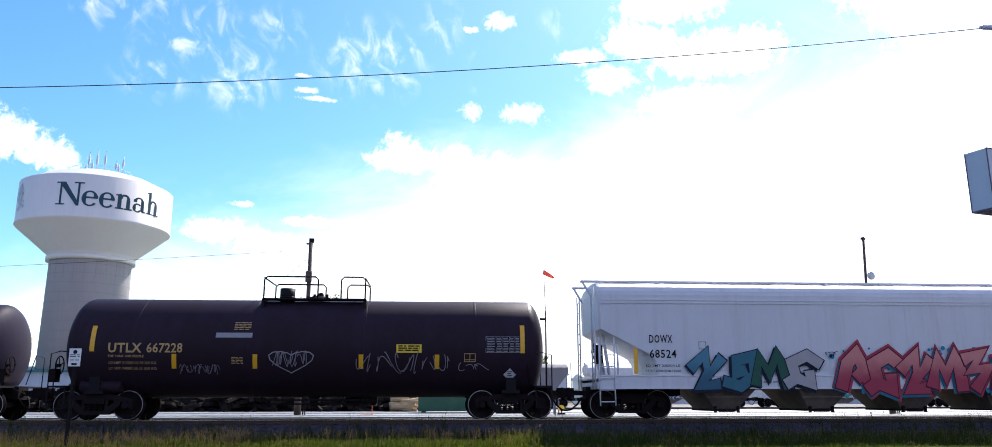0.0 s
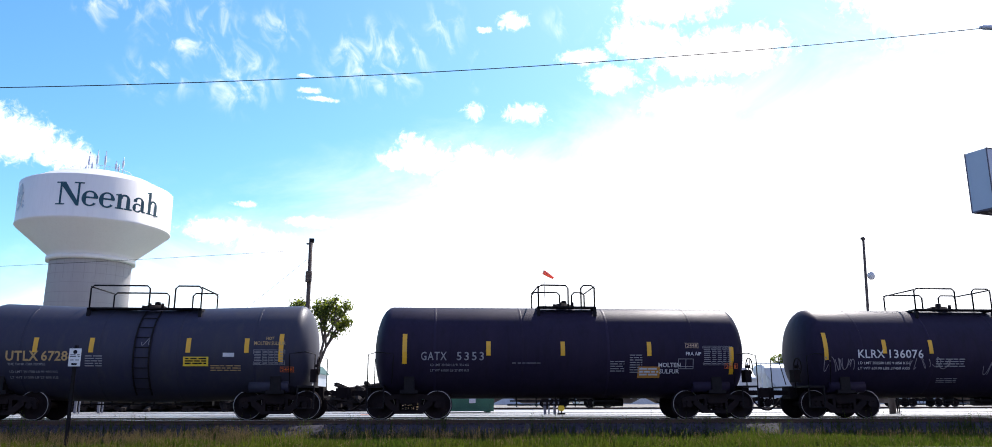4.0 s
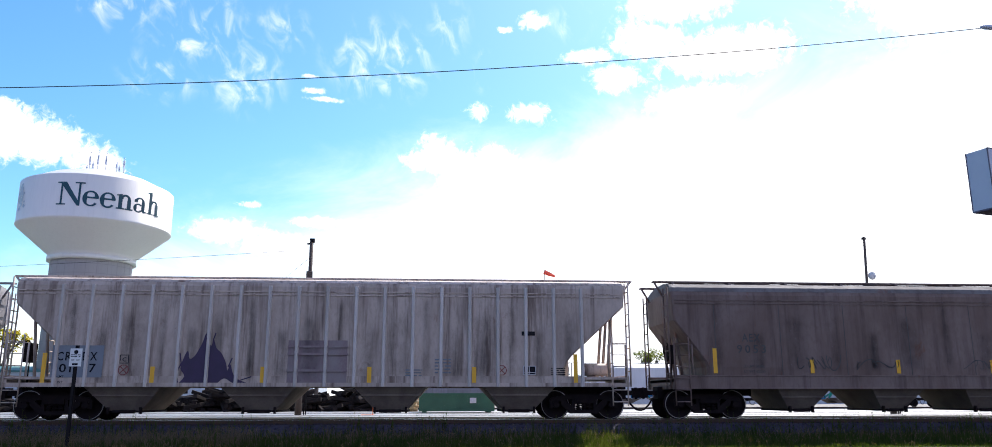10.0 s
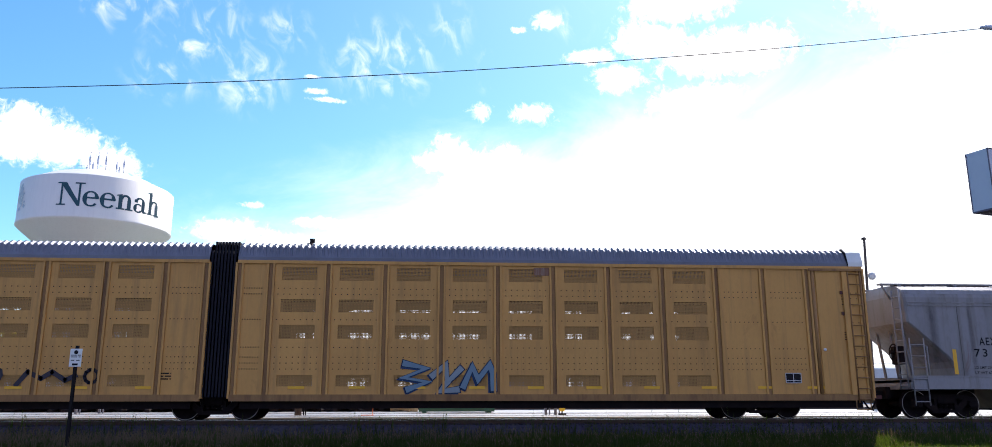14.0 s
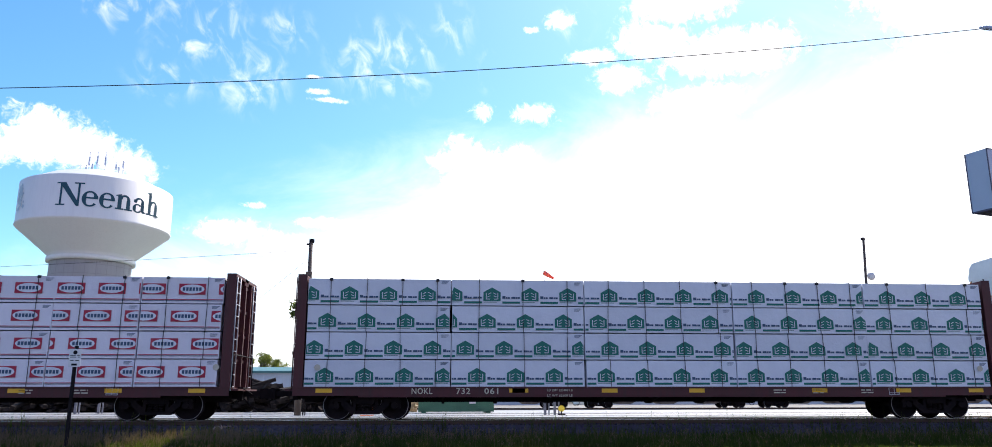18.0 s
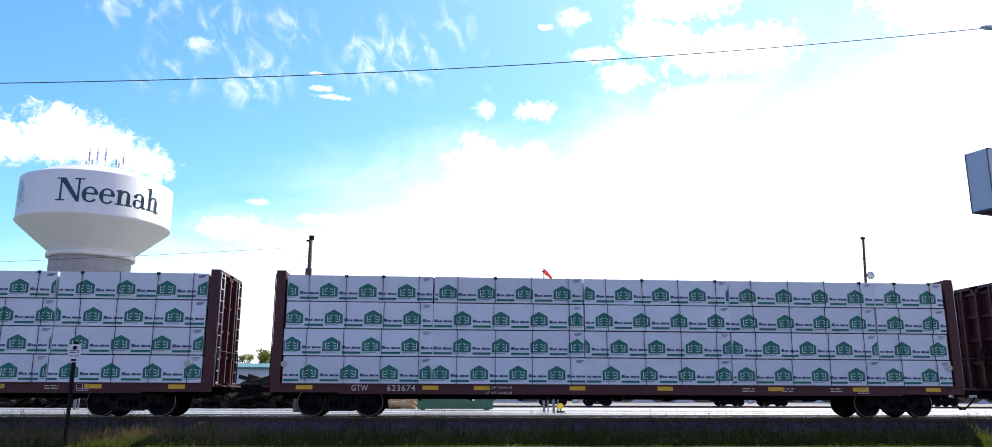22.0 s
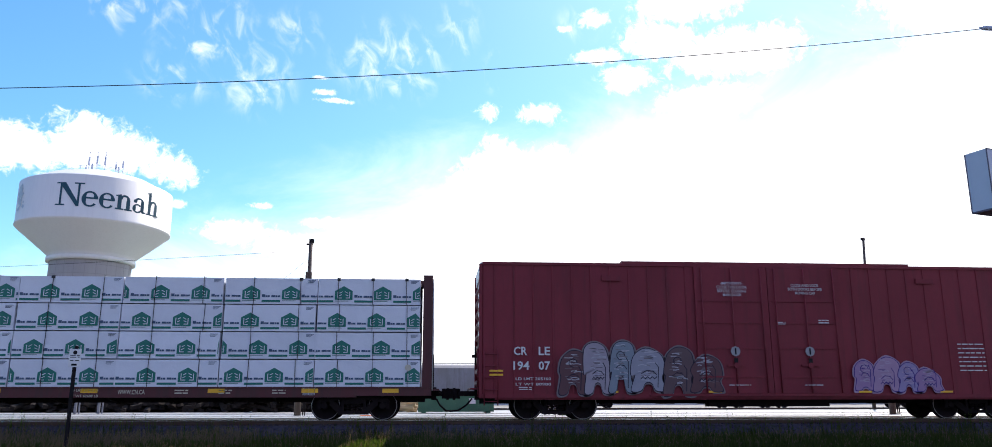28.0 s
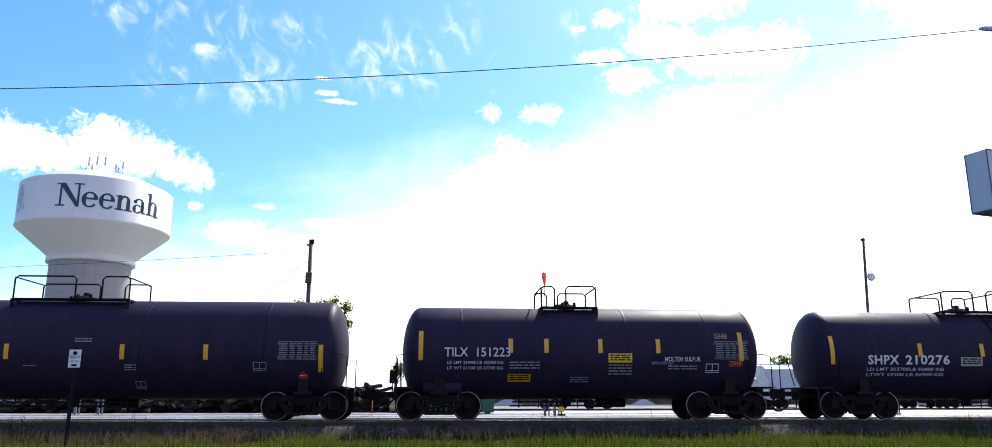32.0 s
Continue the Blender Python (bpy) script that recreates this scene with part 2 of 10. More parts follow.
M_BOXYEL = stuff_mat("ochre_boxcar_paint", (0.53, 0.265, 0.085), 0.6, 0, (0.42, 0.20, 0.066), 0.5, 0.7, 0.05, 50, (1, 1, 0.5), 0.4, 0.1, (0.19, 0.095, 0.042), 0.45, 0.2)
M_DOORBLK = stuff_mat("black_blue_door_paint", (0.010, 0.010, 0.017), 0.55, 0, (0.022, 0.021, 0.028), 0.4, 1.0, 0.04, 50, spec=0.12)
M_WRAP = stuff_mat("white_woven_lumber_wrap", (0.74, 0.765, 0.81), 0.5, 0, (0.64, 0.665, 0.71), 0.4, 1.8, 0.6, 5, rnd=0.12)
M_WRAP2 = stuff_mat("pinkish_white_lumber_wrap", (0.79, 0.765, 0.81), 0.5, 0, (0.69, 0.66, 0.70), 0.4, 1.8, 0.6, 5, rnd=0.12)
M_GREENP = stuff_mat("green_wrap_print", (0.006, 0.155, 0.112), 0.5, 0, (0.012, 0.185, 0.138), 0.3, 4)
M_NAVY = stuff_mat("navy_wrap_print", (0.045, 0.085, 0.15), 0.5, 0, (0.07, 0.12, 0.18), 0.3, 4)
M_REDP = stuff_mat("red_wrap_print", (0.42, 0.016, 0.045), 0.5, 0, (0.34, 0.018, 0.045), 0.3, 4)
M_WOOD = stuff_mat("sawn_softwood", (0.55, 0.40, 0.22), 0.7, 0, (0.38, 0.26, 0.14), 0.5, 3, 0.2, 30, (0.3, 4, 4))
M_STRAP = stuff_mat("black_strap", (0.02, 0.02, 0.025), 0.6)
M_WHITE = stuff_mat("white_tower_paint", (0.80, 0.78, 0.735), 0.45, 0, (0.70, 0.68, 0.63), 0.35, 0.12, stretch=(1, 1, 0.4), streak=(0.62, 0.60, 0.55), streak_amt=0.2)
M_CONC = stuff_mat("tower_concrete", (0.385, 0.37, 0.37), 0.85, 0, (0.32, 0.305, 0.305), 0.5, 0.15, 0.1, 3, (1, 1, 0.3), streak=(0.30, 0.29, 0.29), streak_amt=0.3)
M_JOINT = stuff_mat("concrete_joint_grey", (0.31, 0.30, 0.30), 0.85, 0, (0.26, 0.25, 0.25), 0.4, 0.4)
M_TEAL = stuff_mat("dark_teal_letter_paint", (0.002, 0.055, 0.085), 0.5, 0, (0.006, 0.07, 0.10), 0.3, 1)
M_POLE = stuff_mat("weathered_pole_wood", (0.10, 0.075, 0.06), 0.85, 0, (0.05, 0.04, 0.035), 0.6, 2, 0.3, 30, (4, 4, 0.2))
M_ASPH = stuff_mat("pale_yard_pavement", (0.30, 0.29, 0.28), 0.45, 0, (0.20, 0.19, 0.19), 0.5, 0.25, 0.25, 12)
M_YARD = stuff_mat("pale_yard_gravel", (0.20, 0.182, 0.155), 0.85, 0, (0.13, 0.118, 0.10), 0.6, 0.3, 0.4, 8)
M_BALLAST = stuff_mat("dark_ballast_stone", (0.060, 0.055, 0.072), 0.9, 0, (0.026, 0.023, 0.030), 0.7, 6, 0.8, 14, spec=0.15, island=0.6)
M_TIE = stuff_mat("creosoted_tie_wood", (0.06, 0.048, 0.04), 0.85, 0, (0.03, 0.025, 0.022), 0.6, 3, 0.4, 20, (0.5, 3, 3), rnd=0.3)
M_OLDTIE = stuff_mat("blackened_old_tie", (0.020, 0.016, 0.015), 0.9, 0, (0.045, 0.038, 0.034), 0.5, 2.5, 0.3, 20, spec=0.1, rnd=0.5)
M_GREENBOX = stuff_mat("green_container_paint", (0.03, 0.13, 0.075), 0.5, 0, (0.02, 0.08, 0.05), 0.4, 1.5)
M_SHED = stuff_mat("pale_blue_metal_siding", (0.50, 0.56, 0.62), 0.5, 0.1, (0.40, 0.45, 0.50), 0.4, 0.4, streak=(0.34, 0.37, 0.40), streak_amt=0.3)
M_SHEDROOF = stuff_mat("teal_roof_edge", (0.05, 0.17, 0.17), 0.5)
M_GREYBOX = stuff_mat("blue_grey_sign_metal", (0.52, 0.57, 0.67), 0.5, 0.0, (0.44, 0.49, 0.59), 0.3, 0.6)
M_TRIM = stuff_mat("slate_purple_trim", (0.10, 0.09, 0.14), 0.6, 0, (0.07, 0.065, 0.10), 0.4, 3)
M_PALE = stuff_mat("pale_panel", (0.6, 0.62, 0.64), 0.5)
M_SOCK = stuff_mat("orange_red_windsock_cloth", (0.62, 0.20, 0.17), 0.7, thin=0.25)
M_LEAF = stuff_mat("tree_leaves", (0.055, 0.08, 0.020), 0.6, 0, (0.10, 0.115, 0.028), 0.6, 1.0, island=0.7, thin=0.45)
M_LEAFY = stuff_mat("yellowing_leaves", (0.24, 0.20, 0.03), 0.6, 0, (0.13, 0.15, 0.03), 0.6, 1.0, island=0.7, thin=0.45)
M_BARK = stuff_mat("bark", (0.10, 0.08, 0.065), 0.9, 0, (0.06, 0.05, 0.04), 0.6, 3, 0.4, 20)
M_SIGNW = stuff_mat("white_sign_face", (0.72, 0.74, 0.74), 0.5, 0, (0.6, 0.62, 0.62), 0.3, 5)
M_GRASS = stuff_mat("grass_blades", (0.019, 0.034, 0.010), 0.7, 0, (0.036, 0.043, 0.013), 0.6, 0.5, spec=0.15, island=0.7, thin=0.55)
M_STALK = stuff_mat("dry_seed_stalks", (0.125, 0.098, 0.066), 0.8, 0, (0.07, 0.056, 0.04), 0.6, 0.7, spec=0.1, island=0.6, thin=0.15)
M_SOIL = stuff_mat("ground_soil_and_turf", (0.042, 0.036, 0.026), 0.9, 0, (0.030, 0.031, 0.017), 0.7, 0.35, 0.5, 8, spec=0.1)
G_COL = {}


def paint(rgb):
    key = "spray_paint_%d_%d_%d" % tuple(int(c * 255) for c in rgb)
    return stuff_mat(key, rgb, 0.55, 0, tuple(c * 0.75 + 0.01 for c in rgb), 0.4, 2.5, spec=0.15)


# ---- mesh tools ----
class B:
    """Collects vertices and faces of one part."""
    def __init__(self):
        self.v, self.f, self.s, self.mi, self.m = [], [], [], [], 0

    def face(self, idx, smooth=False):
        self.f.append(tuple(idx)), self.s.append(smooth), self.mi.append(self.m)

    def add(self, verts, faces, smooth=False):
        o = len(self.v)
        self.v.extend([tuple(p) for p in verts])
        for f in faces:
            self.face([o + i for i in f], smooth)
        return self

    def box(self, x0, x1, y0, y1, z0, z1):
        return self.add([(x, y, z) for z in (z0, z1) for y in (y0, y1) for x in (x0, x1)],
                        [(0, 2, 3, 1), (4, 5, 7, 6), (0, 1, 5, 4), (2, 6, 7, 3), (0, 4, 6, 2), (1, 3, 7, 5)])

    def cbox(self, x0, x1, y0, y1, z0, z1, c=0.01):
        """A box with chamfered upright and long edges (built as an eight-sided prism along x)."""
        poly = [(y0 + c, z0), (y1 - c, z0), (y1, z0 + c), (y1, z1 - c), (y1 - c, z1), (y0 + c, z1), (y0, z1 - c), (y0, z0 + c)]
        return self.prism(poly, "x", x0, x1)

    def prism(self, poly, axis, a0, a1):
        """A polygon pushed along an axis; poly is (y, z) for x, (x, z) for y, (x, y) for z."""
        mk = {"x": lambda a, p: (a, p[0], p[1]), "y": lambda a, p: (p[0], a, p[1]), "z": lambda a, p: (p[0], p[1], a)}[axis]
        k = len(poly)
        vs = [mk(a0, p) for p in poly] + [mk(a1, p) for p in poly]
        fs = [tuple(range(k))[::-1], tuple(range(k, 2 * k))] + [(i, (i + 1) % k, k + (i + 1) % k, k + i) for i in range(k)]
        if axis == "y":
            fs = [f[::-1] for f in fs]
        return self.add(vs, fs)

    def tube(self, p0, p1, r, n=8, r1=None, caps=True):
        p0, p1 = Vector(p0), Vector(p1)
        d = (p1 - p0).normalized()
        a = d.orthogonal().normalized()
        b = d.cross(a)
        r1 = r if r1 is None else r1
        ring = [(math.cos(2 * math.pi * i / n), math.sin(2 * math.pi * i / n)) for i in range(n)]
        vs = [p0 + r * (c * a + s * b) for c, s in ring] + [p1 + r1 * (c * a + s * b) for c, s in ring]
        o = len(self.v)
        self.v.extend([tuple(p) for p in vs])
        for i in range(n):
            self.face((o + i, o + (i + 1) % n, o + n + (i + 1) % n, o + n + i), True)
        if caps:
            self.face([o + i for i in range(n)][::-1])
            self.face([o + n + i for i in range(n)])
        return self

    def pipe(self, pts, r, n=6):
        """One bent bar along the points."""
        pts = [Vector(p) for p in pts]
        k = len(pts)
        o = len(self.v)
        up = None
        for i, p in enumerate(pts):
            d = (pts[min(i + 1, k - 1)] - pts[max(i - 1, 0)]).normalized()
            a = d.orthogonal().normalized() if up is None else (up - up.dot(d) * d).normalized()
            up = a
            c = d.cross(a)
            self.v.extend([tuple(p + r * (math.cos(2 * math.pi * j / n) * a + math.sin(2 * math.pi * j / n) * c)) for j in range(n)])
        for i in range(k - 1):
            for j in range(n):
                self.face((o + i * n + j, o + i * n + (j + 1) % n, o + (i + 1) * n + (j + 1) % n, o + (i + 1) * n + j), True)
        self.face([o + j for j in range(n)][::-1])
        self.face([o + (k - 1) * n + j for j in range(n)])
        return self

    def lathe(self, prof, n=24, axis="x", centre=(0, 0, 0), drop=None, smooth=True):
        """Rings of (position along the axis, radius); drop(x) lowers the centre line."""
        o = len(self.v)
        for a, r in prof:
            for i in range(n):
                t = 2 * math.pi * i / n
                c, s = r * math.cos(t), r * math.sin(t)
                dz = drop(a) if drop else 0.0
                p = {"x": (a, c, s + dz), "y": (c, a, s), "z": (c, s, a)}[axis]
                self.v.append((p[0] + centre[0], p[1] + centre[1], p[2] + centre[2]))
        for k in range(len(prof) - 1):
            for i in range(n):
                q = (o + k * n + i, o + k * n + (i + 1) % n, o + (k + 1) * n + (i + 1) % n, o + (k + 1) * n + i)
                self.face(q if axis != "y" else q[::-1], smooth)
        e = [o + i for i in range(n)]
        f = [o + (len(prof) - 1) * n + i for i in range(n)]
        self.face(e[::-1] if axis != "y" else e), self.face(f if axis != "y" else f[::-1])
        return self

    def mesh(self, name, mats):
        me = bpy.data.meshes.new(name)
        me.from_pydata(self.v, [], self.f)
        me.polygons.foreach_set("use_smooth", self.s)
        for m in mats if isinstance(mats, (list, tuple)) else [mats]:
            me.materials.append(m)
        if any(self.mi):
            me.polygons.foreach_set("material_index", self.mi)
        me.update()
        return me


def part(name, b, mat, parent=None, label="", at=None):
    """Links a builder (or a ready mesh) as one object under a thing."""
    me = b if isinstance(b, bpy.types.Mesh) else b.mesh(name, mat)
    ob = new(name, me)
    if parent is not None:
        ob.parent = parent
    if at is not None:
        ob.matrix_basis = at
    if label:
        ob["label"] = label
    return ob


def thing(name, label, category, group="", at=None, kind=""):
    ob = new(name)
    ob.empty_display_size = 0.3
    if at is not None:
        ob.matrix_basis = at
    return tagged(ob, label, category, group, kind)


TEXT = {}
M_TABLE = stuff_mat("dull_table_stencil", (0.33, 0.325, 0.345), 0.6, 0, (0.20, 0.20, 0.21), 0.5, 8)


def text_mesh(text, bold=0.012, spacing=1.0):
    """Letters as flat faces, 1 m high capitals, from the built-in font."""
    key = (text, bold, spacing)
    if key not in TEXT:
        c = bpy.data.curves.new("lettering", "FONT")
        c.body, c.size, c.offset, c.resolution_u, c.space_character = text, 1.0, bold, 2, spacing
        c.align_x = "CENTER"
        ob = bpy.data.objects.new("lettering", c)
        me = bpy.data.meshes.new_from_object(ob)
        vs = [tuple(v.co) for v in me.vertices]
        TEXT[key] = ([(x / 0.7, y / 0.7) for x, y, z in vs], [tuple(p.vertices) for p in me.polygons])
        bpy.data.objects.remove(ob)
        bpy.data.meshes.remove(me)
    return TEXT[key]


def flat(y):
    return lambda x, z: (x, y, z)


def on_tank(r, zc, drop=None, gap=0.014):
    """Wraps a drawing round a tank's near side; z in the drawing is true height."""
    def f(x, z):
        c = zc + (drop(x) if drop else 0)
        a = math.asin(max(-0.98, min(0.98, (z - c) / r)))
        return (x, -(r + gap) * math.cos(a), c + (r + gap) * math.sin(a))
    return f


def letters(parent, wrap, text, x, z, h, mat, name="lettering", width=None, bold=0.012, spacing=1.0, label=""):
    vs, fs = text_mesh(text, bold, spacing)
    w = max(v[0] for v in vs) - min(v[0] for v in vs)
    k = width / w if width else h
    b = B()
    b.add([wrap(x + vx * k, z + vz * h) for vx, vz in vs], fs)
    return part(name, b, mat, parent, label)


def bars(parent, wrap, x, z, w, h, mat, lines=4, name="fine_print", fill=0.42, seed=0):
    """Small print that cannot be read: rows of short bars."""
    r = random.Random(int(x * 100) + int(z * 77) + seed)
    b = B()
    for i in range(lines):
        z1 = z + h / 2 - i * h / lines
        z0 = z1 - h / lines * fill
        a = x - w / 2
        while a < x + w / 2 - 0.02:
            e = min(x + w / 2, a + r.uniform(0.08, 0.3))
            b.add([wrap(a, z0), wrap(e, z0), wrap(e, z1), wrap(a, z1)], [(0, 1, 2, 3)])
            a = e + r.uniform(0.02, 0.05)
    return tagged(part(name, b, mat, parent), kind="stuff")


def patch(b, wrap, x0, x1, z0, z1, n=1):
    """One rectangle, wrapped in n strips in height."""
    for i in range(n):
        a, c = z0 + (z1 - z0) * i / n, z0 + (z1 - z0) * (i + 1) / n
        b.add([wrap(x0, a), wrap(x1, a), wrap(x1, c), wrap(x0, c)], [(0, 1, 2, 3)])
    return b


def sticker(parent, wrap, x, z, w, h, mat, name="sticker", label="", n=3):
    return part(name, patch(B(), wrap, x - w / 2, x + w / 2, z - h / 2, z + h / 2, n), mat, parent, label)


def panel_frame(parent, wrap, x, z, w, h, mat, t=0.02, name="stencil_box", mid=True):
    b = B()
    for r in ((x - w / 2, x + w / 2, z - h / 2, z - h / 2 + t), (x - w / 2, x + w / 2, z + h / 2 - t, z + h / 2),
              (x - w / 2, x - w / 2 + t, z - h / 2, z + h / 2), (x + w / 2 - t, x + w / 2, z - h / 2, z + h / 2)):
        patch(b, wrap, *r)
    if mid:
        patch(b, wrap, x - t / 2, x + t / 2, z - h / 2, z + h / 2)
        patch(b, wrap, x - w / 2, x + w / 2, z - h * 0.28, z - h * 0.28 + t)
    return part(name, b, mat, parent)


def table(parent, wrap, x, z, w, h, mat):
    """A qualification table: dense rows of marks."""
    panel_frame(parent, wrap, x, z, w * 1.06, h * 1.08, M_TABLE, 0.012, "table_frame", False)
    b = B()
    r = random.Random(int(x * 91))
    for i in range(9):
        for k, (u, v) in enumerate(((0.0, 0.26), (0.30, 0.46), (0.50, 0.66), (0.70, 0.82), (0.86, 1.0))):
            x0, z0 = x - w / 2 + w * u, z - h / 2 + h * i / 9
            patch(b, wrap, x0, x0 + w * (v - u) * r.uniform(0.8, 1.0), z0 + h * 0.02, z0 + h * 0.02 + h / 9 * 0.36)
    for u in (0.28, 0.48, 0.68, 0.84):
        patch(b, wrap, x - w / 2 + w * u - 0.004, x - w / 2 + w * u + 0.004, z - h / 2, z + h / 2)
    return tagged(part("qualification_table", b, M_TABLE, parent), kind="stuff")


def strokes(parent, wrap, paths, w, mat, name="paint_line"):
    """Spray-paint lines of width w along the paths."""
    b = B()
    for p in paths:
        for (x0, z0), (x1, z1) in zip(p, p[1:]):
            d = math.hypot(x1 - x0, z1 - z0) or 1
            nx, nz = -(z1 - z0) / d * w / 2, (x1 - x0) / d * w / 2
            ex, ez = (x1 - x0) / d * w * 0.3, (z1 - z0) / d * w * 0.3
            b.add([wrap(x0 + nx - ex, z0 + nz - ez), wrap(x0 - nx - ex, z0 - nz - ez), wrap(x1 - nx + ex, z1 - nz + ez), wrap(x1 + nx + ex, z1 + nz + ez)], [(0, 1, 2, 3)])
    return tagged(part(name, b, mat, parent), kind="stuff")


def scrawl(parent, wrap, x, z, w, h, mat, seed, thick=0.025, n=9):
    """A quick spray-can tag: looping lines with no letters in them."""
    r = random.Random(seed)
    paths = []
    for i in range(n):
        cx = x - w / 2 + w * (i + 0.5) / n
        pts = []
        a0, rr, k = r.uniform(0, 6.28), r.uniform(0.25, 0.5), r.uniform(2.5, 5.0)
        for j in range(11):
            a = a0 + k * j / 10
            pts.append((cx + w / n * rr * 1.5 * math.cos(a) + w / n * (j / 10 - 0.5), z + h * rr * math.sin(a * 1.3 + i)))
        paths.append(pts)
    return strokes(parent, wrap, paths, thick, mat, "spray_tag")


def smooth_closed(pts, n=4):
    """Rounds a closed outline (Catmull-Rom)."""
    out = []
    k = len(pts)
    for i in range(k):
        p0, p1, p2, p3 = (Vector(pts[(i + j - 1) % k]) for j in range(4))
        for s in range(n):
            t = s / n
            out.append(tuple(0.5 * ((2 * p1) + (p2 - p0) * t + (2 * p0 - 5 * p1 + 4 * p2 - p3) * t * t + (3 * p1 - p0 - 3 * p2 + p3) * t ** 3)))
    return out


def flourish(r):
    """A random zigzag on a unit box, the bones of one fat stroke."""
    high = r.random() < 0.5
    pts = []
    for k in range(r.choice((4, 5, 5))):
        pts.append((r.uniform(-0.1, 1.1), r.uniform(0.62, 1.05) if high else r.uniform(-0.05, 0.4)))
        high = not high if r.random() < 0.8 else high
    return pts


def graffiti(parent, wrap_at, x, z, w, h, n, fill, fill2, line, seed, halo=None, dots=None, label="", curvy=False):
    """A wild-style piece: fat angular or curvy strokes, each a fill over an outline. wrap_at(gap) gives the surface."""
    r = random.Random(seed)
    outl, body, hal = B(), B(), B()
    n = int(n * (1.7 if curvy else 1.3))
    step = w / (n + 0.6)

    def fat(b, pts, wd, gap, cut):
        f = wrap_at(gap)
        for k, ((x0, z0), (x1, z1)) in enumerate(zip(pts, pts[1:])):
            d = math.hypot(x1 - x0, z1 - z0) or 1
            ux, uz = (x1 - x0) / d, (z1 - z0) / d
            nx, nz = -uz * wd, ux * wd
            e0, e1 = wd * (1.5 if k == 0 else 0.75), wd * (1.9 if k == len(pts) - 2 else 0.75)
            f = wrap_at(gap + k * 0.0007)
            q = [(x0 + nx - ux * e0 * cut, z0 + nz - uz * e0 * cut), (x0 - nx - ux * e0, z0 - nz - uz * e0), (x1 - nx + ux * e1 * cut, z1 - nz + uz * e1 * cut), (x1 + nx + ux * e1, z1 + nz + uz * e1)]
            b.add([f(*p) for p in q], [(0, 1, 2, 3)])

    def ribbon(b, pts, wd, gap, grow):
        """One swelling band along a smoothed path."""
        f = wrap_at(gap)
        p = [Vector(q) for q in [pts[0]] + list(pts) + [pts[-1]]]
        path = []
        for k in range(len(p) - 3):
            p0, p1, p2, p3 = p[k:k + 4]
            for s in range(6):
                t = s / 6
                path.append(0.5 * (2 * p1 + (p2 - p0) * t + (2 * p0 - 5 * p1 + 4 * p2 - p3) * t * t + (3 * p1 - p0 - 3 * p2 + p3) * t ** 3))
        path.append(p[-1])
        m = len(path)
        o = len(b.v)
        for k, c in enumerate(path):
            d = path[min(k + 1, m - 1)] - path[max(k - 1, 0)]
            d = d.normalized() if d.length > 1e-6 else Vector((1, 0))
            e = grow * (1 if k == m - 1 else -1 if k == 0 else 0)
            c = c + d * e
            w2 = wd * (0.75 + 0.55 * abs(math.sin(3.1 * k / m + 0.6))) + grow
            f = wrap_at(gap + 0.003 * k / m)
            b.v.extend([f(c.x - d.y * w2, c.y + d.x * w2), f(c.x + d.y * w2, c.y - d.x * w2)])
        for k in range(m - 1):
            b.face((o + 2 * k, o + 2 * k + 1, o + 2 * k + 3, o + 2 * k + 2))
    for i in range(n):
        x0 = x - w / 2 + step * (i + 0.06)
        lean, up, tall = r.uniform(-0.1, 0.22), r.uniform(-0.05, 0.05) * h, r.uniform(0.72, 0.88) * h
        sw = step * r.uniform(1.05, 1.35)
        pts = [(x0 + (px + lean * pz) * sw + r.uniform(-0.03, 0.03) * step, z - h * 0.38 + up + pz * tall) for px, pz in flourish(r)]
        wd = h * r.uniform(0.05, 0.07)
        if curvy:
            wd = h * r.uniform(0.075, 0.115)
            if halo:
                ribbon(hal, pts, wd, 0.004 + 0.0003 * i, h * 0.075)
            ribbon(outl, pts, wd, 0.010 + 0.0045 * i, h * 0.035)
            body.m = i % 2
            ribbon(body, pts, wd, 0.0138 + 0.0045 * i, 0.0)
            continue
        if halo:
            fat(hal, pts, wd + h * 0.065, 0.004 + 0.0003 * i, 0.8)
        fat(outl, pts, wd + h * 0.04, 0.010 + 0.0045 * i, 0.3)
        body.m = i % 2 if r.random() < 0.5 else 0
        fat(body, pts, wd, 0.0138 + 0.0045 * i, 0.2)
    if halo:
        tagged(part("outer_glow_line", hal, halo, parent), kind="stuff")
    tagged(part("piece_outline", outl, line, parent), kind="stuff")
    tagged(part("piece_fill", body, [fill, fill2], parent, label), kind="stuff")
    if dots:
        d = B()
        wrapf = wrap_at(0.003)
        for i in range(26):
            cx, cz, rr = x + r.uniform(-0.55, 0.55) * w, z + r.choice((1, 1, -1)) * h * r.uniform(0.3, 0.6), h * r.uniform(0.03, 0.075)
            d.add([wrapf(cx + rr * math.cos(a * 0.785), cz + rr * math.sin(a * 0.785)) for a in range(8)], [tuple(range(8))])
        tagged(part("paint_dots", d, dots, parent), kind="stuff")


